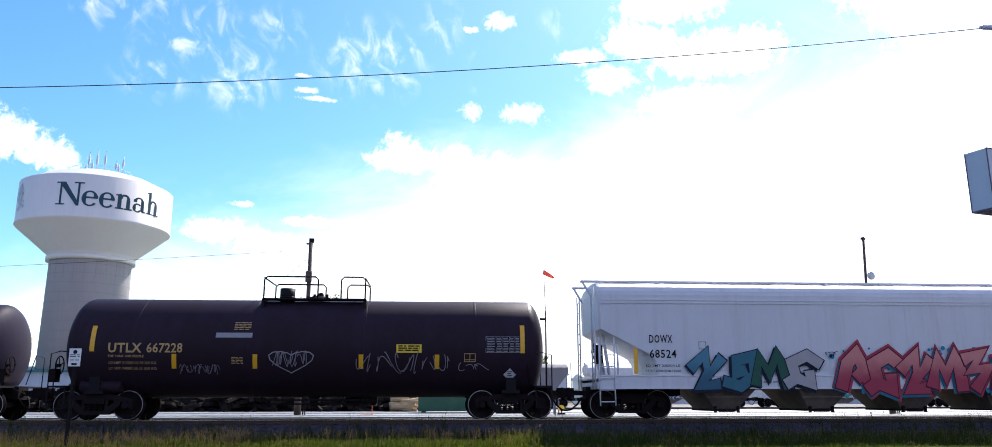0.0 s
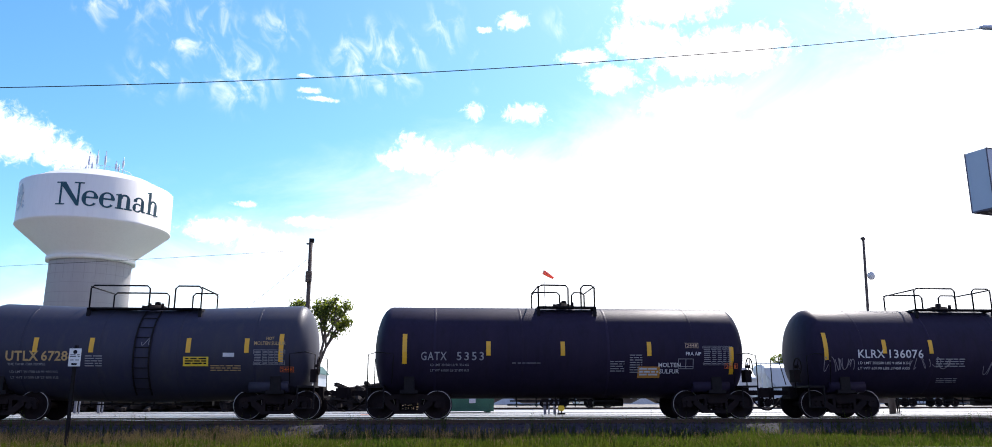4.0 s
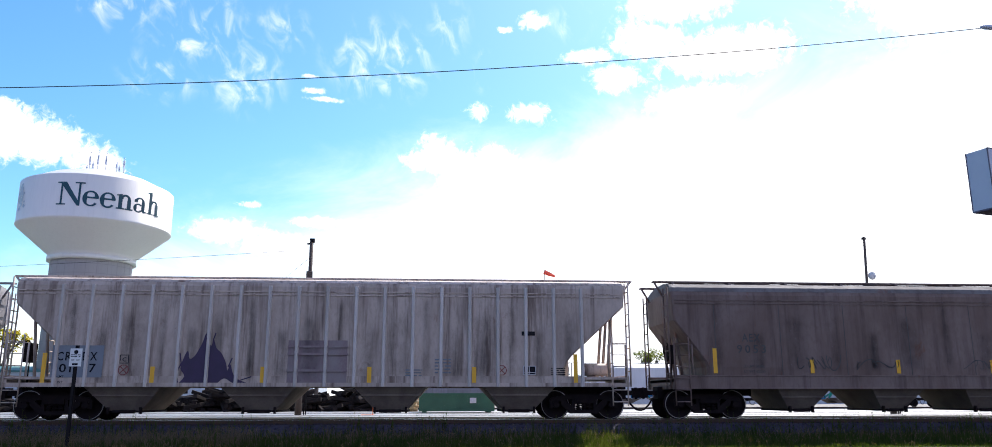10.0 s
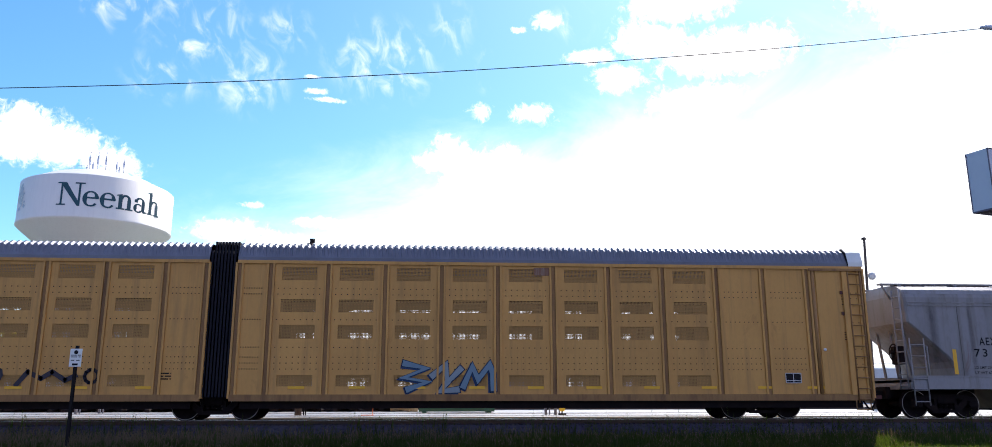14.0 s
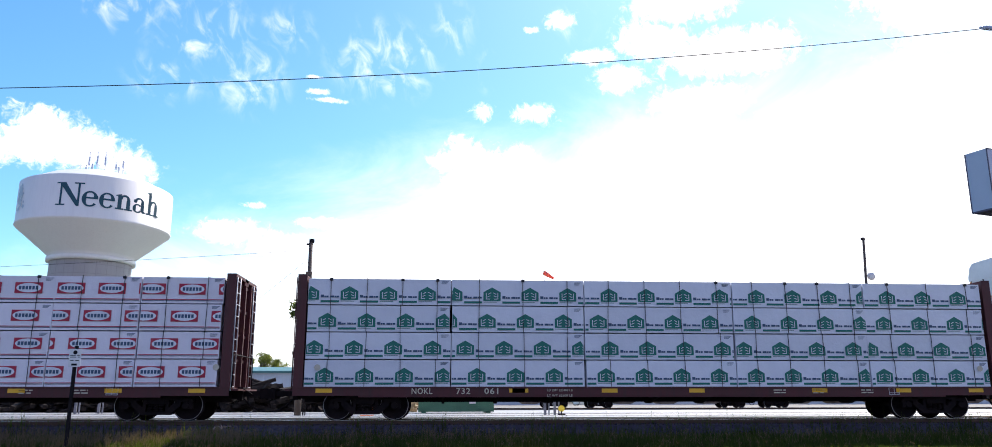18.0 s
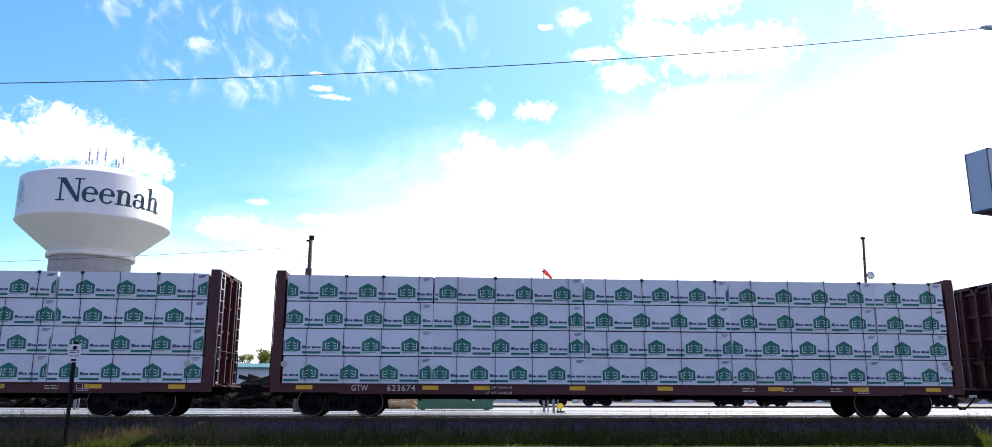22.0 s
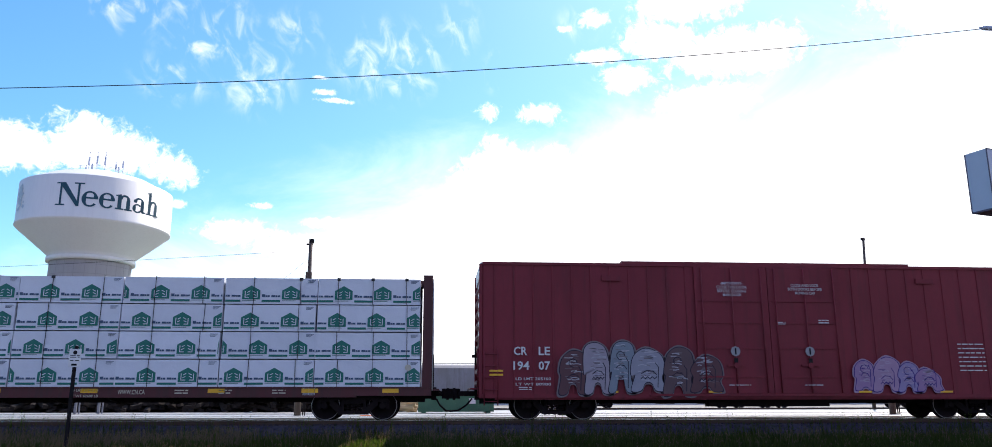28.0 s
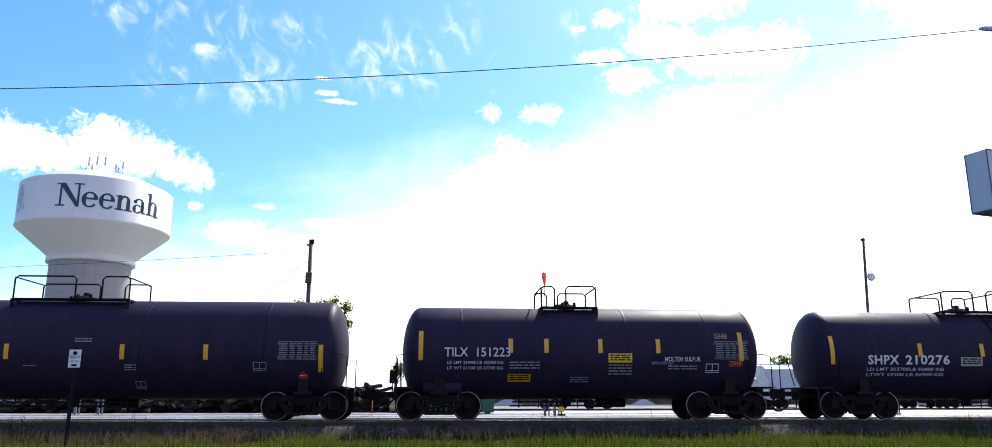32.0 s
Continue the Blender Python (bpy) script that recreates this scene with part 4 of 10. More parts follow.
    # ladder down the side, bent to the shell
    if belt is not None:
        ring = on_tank(r, zc, drop, 0.05)
        stile = [zb + 0.12 + (ztop - zb - 0.28) * k / 9 for k in range(10)]
        b = B()
        for u in (-0.23, 0.23):
            b.pipe([ring(belt + u, q) for q in stile], 0.028, 6)
        for k in range(8):
            q = zb + 0.3 + (ztop - zb - 0.7) * k / 7
            b.tube(ring(belt - 0.23, q), ring(belt + 0.23, q), 0.014, 5)
        part("side_ladder", b, M_BLACK, car)
    shell = on_tank(r, zc, drop)
    wrap = lambda a, c: shell(a + dx, c)
    for sx, z0, z1 in strips:
        sticker(car, wrap, sx, (z0 + z1) / 2, 0.14, z1 - z0, M_REFL, "reflective_strip", n=5)
    if marks:
        marks(car, wrap)
    truck(car, -tc / 2), truck(car, tc / 2)
    couplers(car, -half - 0.1, half + 0.1, rl - 0.1, rr - 0.1)
    CARS.append((car, x))
    return car


# ---- covered hopper cars ----
def loft(b, levels, chamfer=0.05):
    """Closed body of stacked rectangles: (z, half length, half width)."""
    o = len(b.v)
    for z, xe, yw in levels:
        c = min(chamfer, yw * 0.3)
        b.v.extend([(-xe + c, -yw, z), (xe - c, -yw, z), (xe, -yw + c, z), (xe, yw - c, z), (xe - c, yw, z), (-xe + c, yw, z), (-xe, yw - c, z), (-xe, -yw + c, z)])
    for k in range(len(levels) - 1):
        for i in range(8):
            b.face((o + k * 8 + i, o + k * 8 + (i + 1) % 8, o + (k + 1) * 8 + (i + 1) % 8, o + (k + 1) * 8 + i))
    b.face([o + i for i in range(8)][::-1])
    b.face([o + (len(levels) - 1) * 8 + i for i in range(8)])
    return b


def hopper_car(x, half, tc, mat, label, rl, rr, bays=4, ribs=0, seams=6, top=4.02, slope=1.35, sill=(0.93, 1.36), bay_x=None, strips=(), marks=None, sill_mat=None, ends_high=3.45, roofmat=None):
    car = thing("covered_hopper_car", label, "hopper car", "railway cars of the freight train")
    W = 1.56
    lt, slope = half - 0.06, slope + 0.22
    s0, s1 = sill
    lv = [(s1 - 0.02, lt - slope - 0.02, W - 0.02), (s1 + 0.25, lt - slope, W), (s1 + 0.45, lt - slope + 0.07, W), (s1 + 0.62, lt - slope + 0.2, W), (ends_high, lt - 0.04, W), (top - 0.12, lt, W),
          (top, lt, W - 0.03)]
    rise_ = 0.24 if ribs else 0.40
    lv += [(top + rise_ * f, lt - d, w_) for f, d, w_ in ((0.35, 0.02, W - 0.10), (0.66, 0.05, W - 0.36), (0.90, 0.08, 0.75), (1.0, 0.1, 0.4))]
    part("hopper_body", loft(B(), lv[:7], 0.06), mat, car)
    part("roof", loft(B(), [(top + 0.004, lt - 0.004, W - 0.034)] + lv[7:], 0.06), M_ROOFGRIME if mat is M_HOPDARK else mat, car)
    # thin lap seams and stiffening bead below the eaves
    for k in range(seams):
        a = -(lt - slope - 0.3) + 2 * (lt - slope - 0.3) * k / (seams - 1) if seams > 1 else 0
        part("lap_seam", B().box(a - 0.010, a + 0.010, -W - 0.007, -W, s1, top - 0.42), mat if mat is M_HOPWHITE else M_SEAM, car)
    for z in (top - 0.40, top - 0.30):
        part("side_bead", B().box(-lt + 0.1, lt - 0.1, -W - 0.022, -W + 0.01, z, z + 0.035), mat, car)
    for k in range(ribs):
        a = -(lt - slope * 0.72) + 2 * (lt - slope * 0.72) * k / (ribs - 1)
        z0 = s1 - 0.3
        for y in (-1, 1):
            part("side_post", B().prism([(a - 0.06, y * W), (a + 0.06, y * W), (a + 0.035, y * (W + 0.075)), (a - 0.035, y * (W + 0.075))][::y], "z", z0, top - 0.1), M_POSTPALE, car)
    # side sills
    sm = sill_mat or mat
    if not ribs:
        for y in (-1, 1):
            q = [(W - 0.14, s0), (W + 0.05, s0), (W + 0.05, s0 + 0.03), (W + 0.03, s0 + 0.035), (W + 0.03, s1 - 0.045), (W + 0.05, s1 - 0.04), (W + 0.05, s1), (W - 0.14, s1)]
            part("side_sill", B().prism([(y * a, z) for a, z in q][::y], "x", -half + 0.02, half - 0.02), sm, car)
    else:
        for y in (-1, 1):
            part("side_sheet", B().box(-lt + slope * 0.75, lt - slope * 0.75, min(y * W, y * (W - 0.03)), max(y * W, y * (W - 0.03)), s0 + 0.1, s1 + 0.02), mat, car)
            part("side_sill", B().box(-half, half, min(y * (W - 0.05), y * (W + 0.02)), max(y * (W - 0.05), y * (W + 0.02)), s0, s0 + 0.12), sm, car)
    # end decks and slope sheet braces
    for s in (-1, 1):
        e = s * half
        part("end_deck", B().box(min(e, e - s * (slope + 0.5)), max(e, e - s * (slope + 0.5)), -W + 0.02, W - 0.02, s0 + 0.22, s0 + 0.30).box(min(e, e - s * 0.12), max(e, e - s * 0.12), -W + 0.02, W - 0.02, s0, s0 + 0.34), sm, car)
        b = B()
        for y in (-0.8, 0.0, 0.8):
            b.tube((e - s * 0.55, y, s0 + 0.3), (e - s * 0.35, y, ends_high - 0.1), 0.05, 6)
        part("end_post", b, sm, car)
        part("ladder", ladder(e - s * 0.05 - (0.50 if s > 0 else 0), -W - 0.06, 0.42, 2.55, 0.48, "x", 0.36, 0.017), sm, car)
        part("ladder", ladder(e + s * 0.06, -W + 0.06, s0, top + 0.14, 0.44, "y", 0.36, 0.02), sm, car)
        part("ladder", ladder(e + s * 0.06, W - 0.5, s0, top + 0.14, 0.44, "y", 0.36, 0.02), sm, car)
        # the roof walk's end stands out beyond the car on a slanting brace
        for y in (-0.92, 0.75):
            part("roof_walk_brace", B().tube((e + s * 0.02, y, top - 0.12), (e + s * 0.30, y, top + (0.22 if ribs else 0.37)), 0.035, 6), sm, car)
        part("end_rail", handrail([(e - s * 0.1, -W, s0 + 0.3), (e - s * 0.1, -W, 2.3), (e - s * 0.65, -W, 2.3), (e - s * 0.65, -W, s0 + 0.3)], 0.032), sm, car)
    b = brake_wheel(-half + 0.12, -0.55, 2.15)
    b.box(-half + 0.14, -half + 0.34, -0.8, -0.35, 1.75, 2.35)
    b.tube((-half + 0.25, -0.6, 1.8), (-half + 0.25, -0.6, 0.9), 0.02, 6)
    part("hand_brake", b, M_STEEL, car)
    part("air_reservoir", B().tube((half - 0.55, -0.7, s0 + 0.55), (half - 1.35, -0.7, s0 + 0.55), 0.2, 14).box(half - 1.1, half - 0.8, -0.5, -0.2, s0 + 0.3, s0 + 0.75), sm, car)
    # roof walk, brackets, hatches
    zr = top + (0.26 if ribs else 0.42)
    for y in (-0.95, 0.72):
        b = B()
        for k in range(3):
            b.box(-half - 0.34, half + 0.34, y + k * 0.085, y + k * 0.085 + 0.055, zr - 0.05, zr)
        part("roof_walk", b, roofmat or mat, car)
    nb = int(2 * lt / 1.9)
    for k in range(nb + 1):
        a = -lt + 0.25 + (2 * lt - 0.5) * k / nb
        part("roof_walk_bracket", B().box(a - 0.05, a + 0.05, -1.0, -0.94, top + 0.02, zr - 0.03).box(a - 0.03, a + 0.03, -0.95, 0.95, zr - 0.09, zr - 0.04).box(a - 0.05, a + 0.05, 0.9, 0.96, top + 0.05, zr - 0.03)
             .add([(a - 0.03, -1.35, top + 0.06), (a + 0.03, -1.35, top + 0.06), (a + 0.03, -0.97, zr - 0.05), (a - 0.03, -0.97, zr - 0.05)], [(0, 1, 2, 3)]), roofmat or mat, car)
    for k in range(max(2, int(lt / 1.1))):
        m = max(2, int(lt / 1.1))
        a = -lt + 0.9 + (2 * lt - 1.8) * k / (m - 1)
        part("roof_hatch", B().box(a - 0.62, a + 0.62, -0.38, 0.38, top + rise_ - 0.02, top + rise_ + 0.02).box(a - 0.4, a - 0.32, -0.4, 0.4, top + rise_ + 0.015, top + rise_ + 0.035).box(a + 0.32, a + 0.4, -0.4, 0.4, top + rise_ + 0.015, top + rise_ + 0.035), roofmat or M_HOPDARK, car)
    # discharge bays
    sp = 6.0 if ribs else min(tc / 2 - 2.1, 4.68)
    xs = bay_x or [-sp + 2 * sp * k / (bays - 1) for k in range(bays)]
    for a in xs:
        b = B()
        o = len(b.v)
        gap = (xs[1] - xs[0]) / 2
        wt, wb = gap * 0.58, gap * 0.24
        b.v.extend([(a - wt, -1.5, s0 + 0.04), (a + wt, -1.5, s0 + 0.04), (a + wt, 1.5, s0 + 0.04), (a - wt, 1.5, s0 + 0.04),
                    (a - wb, -1.05, 0.30), (a + wb, -1.05, 0.30), (a + wb, 1.05, 0.30), (a - wb, 1.05, 0.30)])
        for f in ((0, 1, 2, 3), (7, 6, 5, 4), (0, 4, 5, 1), (1, 5, 6, 2), (2, 6, 7, 3), (3, 7, 4, 0)):
            b.face([o + i for i in f])
        bay = part("discharge_bay", b, M_BAY, car)
        g = B().box(a - wb - 0.05, a + wb + 0.05, -1.10, 1.10, 0.24, 0.30)
        g.tube((a - wb * 0.7, -1.16, 0.27), (a + wb * 0.7, -1.16, 0.27), 0.05, 8)
        for q in (-1, 1):
            g.box(a + q * wb - 0.03, a + q * wb + 0.03, -1.2, -1.08, 0.20, 0.40)
        part("outlet_gate", g, M_STEEL, bay)
        zm, ym = s0 - 0.25, -1.5 + 0.45 * (s0 + 0.04 - (s0 - 0.25)) / (s0 - 0.26) - 0.012
        wm = wt + (wb - wt) * (s0 + 0.04 - zm) / (s0 - 0.26)
        part("bay_band", B().box(a - wm, a + wm, ym - 0.02, ym + 0.05, zm - 0.02, zm + 0.02), M_BAY, bay)
    part("centre_sill", B().box(-half + 0.3, -half + 3.0, -0.25, 0.25, 0.72, 1.02).box(half - 3.0, half - 0.3, -0.25, 0.25, 0.72, 1.02), M_STEEL, car)
    wrap = flat(-W - 0.012)
    for sx, z0, z1 in strips:
        sticker(car, wrap, sx, (z0 + z1) / 2, 0.13, z1 - z0, M_REFL, "reflective_strip", n=1)
    if marks:
        marks(car, wrap, lambda g: flat(-W - g))
    truck(car, -tc / 2), truck(car, tc / 2)
    couplers(car, -half, half, rl, rr)
    CARS.append((car, x))
    return car


# ---- articulated auto carrier, two units on three trucks ----
def holed_sheet(b, xs, zs, y0, y1):
    """A sheet between y0 and y1 with openings in its middle column at every second row, as one joined skin."""
    o = len(b.v)
    nx, nz = len(xs), len(zs)
    for y in (y0, y1):
        for z in zs:
            for x in xs:
                b.v.append((x, y, z))
    k = nx * nz
    solid = lambda i, j: 0 <= i < nx - 1 and 0 <= j < nz - 1 and not (i == 1 and j % 2 == 1)
    at = lambda i, j, s: o + s * k + j * nx + i
    for i in range(nx - 1):
        for j in range(nz - 1):
            if not solid(i, j):
                continue
            b.face((at(i, j, 0), at(i + 1, j, 0), at(i + 1, j + 1, 0), at(i, j + 1, 0)))
            b.face((at(i, j, 1), at(i, j + 1, 1), at(i + 1, j + 1, 1), at(i + 1, j, 1)))
            for (p, q), (u, v) in (((i, j - 1), ((i, j), (i + 1, j))), ((i, j + 1), ((i + 1, j + 1), (i, j + 1))), ((i - 1, j), ((i, j + 1), (i, j))), ((i + 1, j), ((i + 1, j), (i + 1, j + 1)))):
                if not solid(p, q):
                    b.face((at(*u, 0), at(*u, 1), at(*v, 1), at(*v, 0)))


def rack_unit(x, posts, label, truck_x, vents, marks=None, trim=(0.0, 0.0)):
    """posts: their places along the body about x. vents: first and last panel with louvres."""
    car = thing("auto_rack_car", label, "auto rack", "railway cars of the freight train")
    W, z0, z1 = 1.52, 0.66, 4.80
    n, xl, xr = len(posts) - 1, posts[0], posts[-1]
    wins = [(4.28, 4.70), (3.28, 3.68), (2.46, 2.88), (1.02, 1.36)]
    for y in (-1, 1):
        ya, yb = sorted((y * W, y * (W - 0.04)))
        for k in range(n):
            a, e = posts[k] + 0.13, posts[k + 1] - 0.13
            hole = vents[0] <= k <= vents[1]
            b = B()
            if hole:
                ix0, ix1 = a + 0.22, e - 0.22
                holed_sheet(b, [a, ix0, ix1, e], [z0 + 0.12] + [q for w in wins[::-1] for q in w] + [z1], ya, yb)
                part("side_panel", b, M_RACK, car)
                for wz0, wz1 in wins:
                    part("perforated_vent", B().box(ix0, ix1, y * (W - 0.022) - 0.003, y * (W - 0.022) + 0.003, wz0, wz1), M_PERF, car)
            else:
                part("side_panel", b.box(a, e, ya, yb, z0 + 0.12, z1), M_RACK, car)
            if y < 0:
                d = B()
                for zz in (4.02, 3.84, 3.05, 2.2, 1.9, 1.72, 1.54):
                    for i in range(8):
                        q = a + 0.12 + (e - a - 0.24) * i / 7
                        d.box(q - 0.014, q + 0.014, -W - 0.008, -W, zz - 0.014, zz + 0.014)
                tagged(part("rivet_pattern", d, M_BLACK, car), kind="stuff")
        for k in range(n + 1):
            q = posts[k]
            q = max(xl + 0.07, min(xr - 0.07, q))
            # the brown of backing and web stands in for shade between flanges and panels
            b = B().box(q - 0.15, q + 0.15, min(y * (W - 0.062), y * (W - 0.05)), max(y * (W - 0.062), y * (W - 0.05)), z0, z1 + 0.02)
            b.box(q - 0.05, q + 0.05, min(y * (W - 0.06), y * (W + 0.012)), max(y * (W - 0.06), y * (W + 0.012)), z0, z1 + 0.02)
            b.m = 1
            for u in (-0.092, 0.092):
                b.box(q + u - 0.032, q + u + 0.032, min(y * (W - 0.06), y * (W + 0.045)), max(y * (W - 0.06), y * (W + 0.045)), z0, z1 + 0.02)
            part("rack_post", b, [M_RACKPOST, M_RACK], car)
        ya, yb = sorted((y * (W - 0.08), y * (W + 0.05)))
        part("top_chord", B().box(xl, xr, ya, yb, z1, z1 + 0.10), M_RACK, car)
        part("side_sill", B().box(xl, xr, ya, yb, z0 - 0.08, z0 + 0.12), M_RACKPOST, car)
    # roof of corrugated galvanised sheets
    prof = [(-W - 0.02, z1 + 0.10), (-W - 0.02, z1 + 0.20), (-1.40, z1 + 0.53), (-1.22, z1 + 0.65), (0.0, z1 + 0.70), (1.22, z1 + 0.65), (1.40, z1 + 0.53), (W + 0.02, z1 + 0.20), (W + 0.02, z1 + 0.10)]
    b = B()
    xa, xe = xl + trim[0], xr - trim[1]
    m = int((xe - xa) / 0.20)
    xs = [xa + (xe - xa) * k / m for k in range(m + 1)]
    o = len(b.v)
    rows = []
    for k in range(m):
        for a, d in ((xs[k], 0.0), (xs[k] + 0.05, 0.045), (xs[k] + 0.11, 0.045), (xs[k] + 0.16, 0.0)):
            rows.append((a, d))
    rows.append((xe, 0.0))
    for a, d in rows:
        for y, z in prof:
            f = 0.0 if abs(y) > W - 0.01 else d
            b.v.append((a, y * (1 + f * 0.5), z + f))
    k9 = len(prof)
    for i in range(len(rows) - 1):
        for j in range(k9 - 1):
            b.face((o + i * k9 + j, o + i * k9 + j + 1, o + (i + 1) * k9 + j + 1, o + (i + 1) * k9 + j)[::-1])
    part("corrugated_roof", b, M_GALV, car)
    # decks and end wall
    for z in (0.78, 2.02, 3.98):
        part("deck", B().box(xl + 0.1, xr - 0.1, -W + 0.05, W - 0.05, z - 0.05, z), M_STEEL, car)
    part("underframe", B().box(xl, xr, -0.4, 0.4, 0.45, 0.74).box(xl + 0.3, xr - 0.3, -1.38, -1.26, 0.36, 0.6).box(xl + 0.3, xr - 0.3, 1.2, 1.3, 0.40, 0.6), M_STEEL, car)
    for k in range(9):
        q = xl + 2.5 + (xr - xl - 5) * k / 8
        part("cross_member", B().box(q - 0.08, q + 0.08, -1.3, 1.3, 0.42, 0.6), M_STEEL, car)
    if marks:
        marks(car, flat(-W - 0.02), lambda g: flat(-W - 0.006 - g))
    for t in truck_x:
        truck(car, t)
    CARS.append((car, x))
    return car


def rack_end(car, e, s):
    """End doors, roof cap and ladder of an auto rack; e: where, s: which way it faces."""
    W, z0, z1 = 1.52, 0.66, 4.80
    for y in (-1, 1):
        part("end_door", B().box(min(e, e - s * 0.06), max(e, e - s * 0.06), min(y * 0.02, y * (W - 0.05)), max(y * 0.02, y * (W - 0.05)), z0, z1 + 0.35), M_RACK, car)
        # the upper third of each end door is white, and its leaves meet at dark upright seams
        part("door_head", B().box(min(e + s * 0.004, e + s * 0.02), max(e + s * 0.004, e + s * 0.02), min(y * 0.03, y * (W - 0.05)), max(y * 0.03, y * (W - 0.05)), z1 - 0.55, z1 + 0.34), M_SIGNW, car, "white head of the end door")
        for u in (0.04, 0.75, 1.40):
            part("door_seam", B().box(min(e, e + s * 0.03), max(e, e + s * 0.03), min(y * u, y * (u + 0.05)), max(y * u, y * (u + 0.05)), z0, z1 + 0.3), M_BLACK if u < 1 else M_RACKPOST, car)
        part("door_slot", B().box(min(e, e + s * 0.014), max(e, e + s * 0.014), min(y * 1.0, y * 1.2), max(y * 1.0, y * 1.2), 1.1, 2.0), M_RACKPOST, car)
    cap = [(-W - 0.03, z1 + 0.1), (W + 0.03, z1 + 0.1), (W + 0.03, z1 + 0.24), (1.44, z1 + 0.58), (1.25, z1 + 0.74), (0, z1 + 0.79), (-1.25, z1 + 0.74), (-1.44, z1 + 0.58), (-W - 0.03, z1 + 0.24)]
    part("roof_cap", B().prism(cap, "x", min(e + s * 0.04, e - s * 0.46), max(e + s * 0.04, e - s * 0.46)), M_SIGNW, car, "white roof end cap")
    part("cap_arch", B().prism(cap, "x", min(e - s * 0.46, e - s * 0.50), max(e - s * 0.46, e - s * 0.50)), M_BLACK, car)
    # corner: a flush door, a stile plate and rungs
    part("ladder", ladder(e - s * 0.12 - (0.42 if s > 0 else 0), -W - 0.075, 0.5, 4.72, 0.42, "x", 0.335, 0.017), M_RACKPOST, car)
    part("ladder_stile", B().box(min(e - s * 0.58, e - s * 0.74), max(e - s * 0.58, e - s * 0.74), -W - 0.07, -W + 0.01, z0 + 0.1, 4.72), M_RACK, car)
    part("corner_door", B().cbox(min(e - s * 0.80, e - s * 1.62), max(e - s * 0.80, e - s * 1.62), -W - 0.03, -W + 0.005, z0 + 0.12, 4.76, 0.012), M_RACK, car)
    part("corner_post", B().tube((e - s * 1.72, -W - 0.005, z0 + 0.1), (e - s * 1.72, -W - 0.005, 4.76), 0.06, 10), M_RACKPOST, car)
    part("door_head_rail", B().box(min(e - s * 0.05, e - s * 1.85), max(e - s * 0.05, e - s * 1.85), -W - 0.085, -W + 0.01, 4.74, 4.82), M_RACKPOST, car)
    for z in (3.98, 3.30):
        part("door_catch", B().box(min(e - s * 0.76, e - s * 0.84), max(e - s * 0.76, e - s * 0.84), -W - 0.075, -W - 0.02, z, z + 0.1), M_MAROON, car)
    part("round_lock", B().lathe([(-W - 0.05, 0.03), (-W - 0.045, 0.05), (-W - 0.028, 0.05)], 10, "y", (e - s * 1.5, 0, 2.18)), M_PALE, car)
    part("step", B().pipe([(e - s * 0.15, -W - 0.03, 0.62), (e - s * 0.15, -W - 0.03, 0.30), (e - s * 0.62, -W - 0.03, 0.30), (e - s * 0.62, -W - 0.03, 0.62)], 0.02, 6), M_RACKPOST, car)
    part("buffer_deck", B().box(min(e, e + s * 0.35), max(e, e + s * 0.35), -1.35, 1.35, 0.62, 0.74), M_MAROON, car)


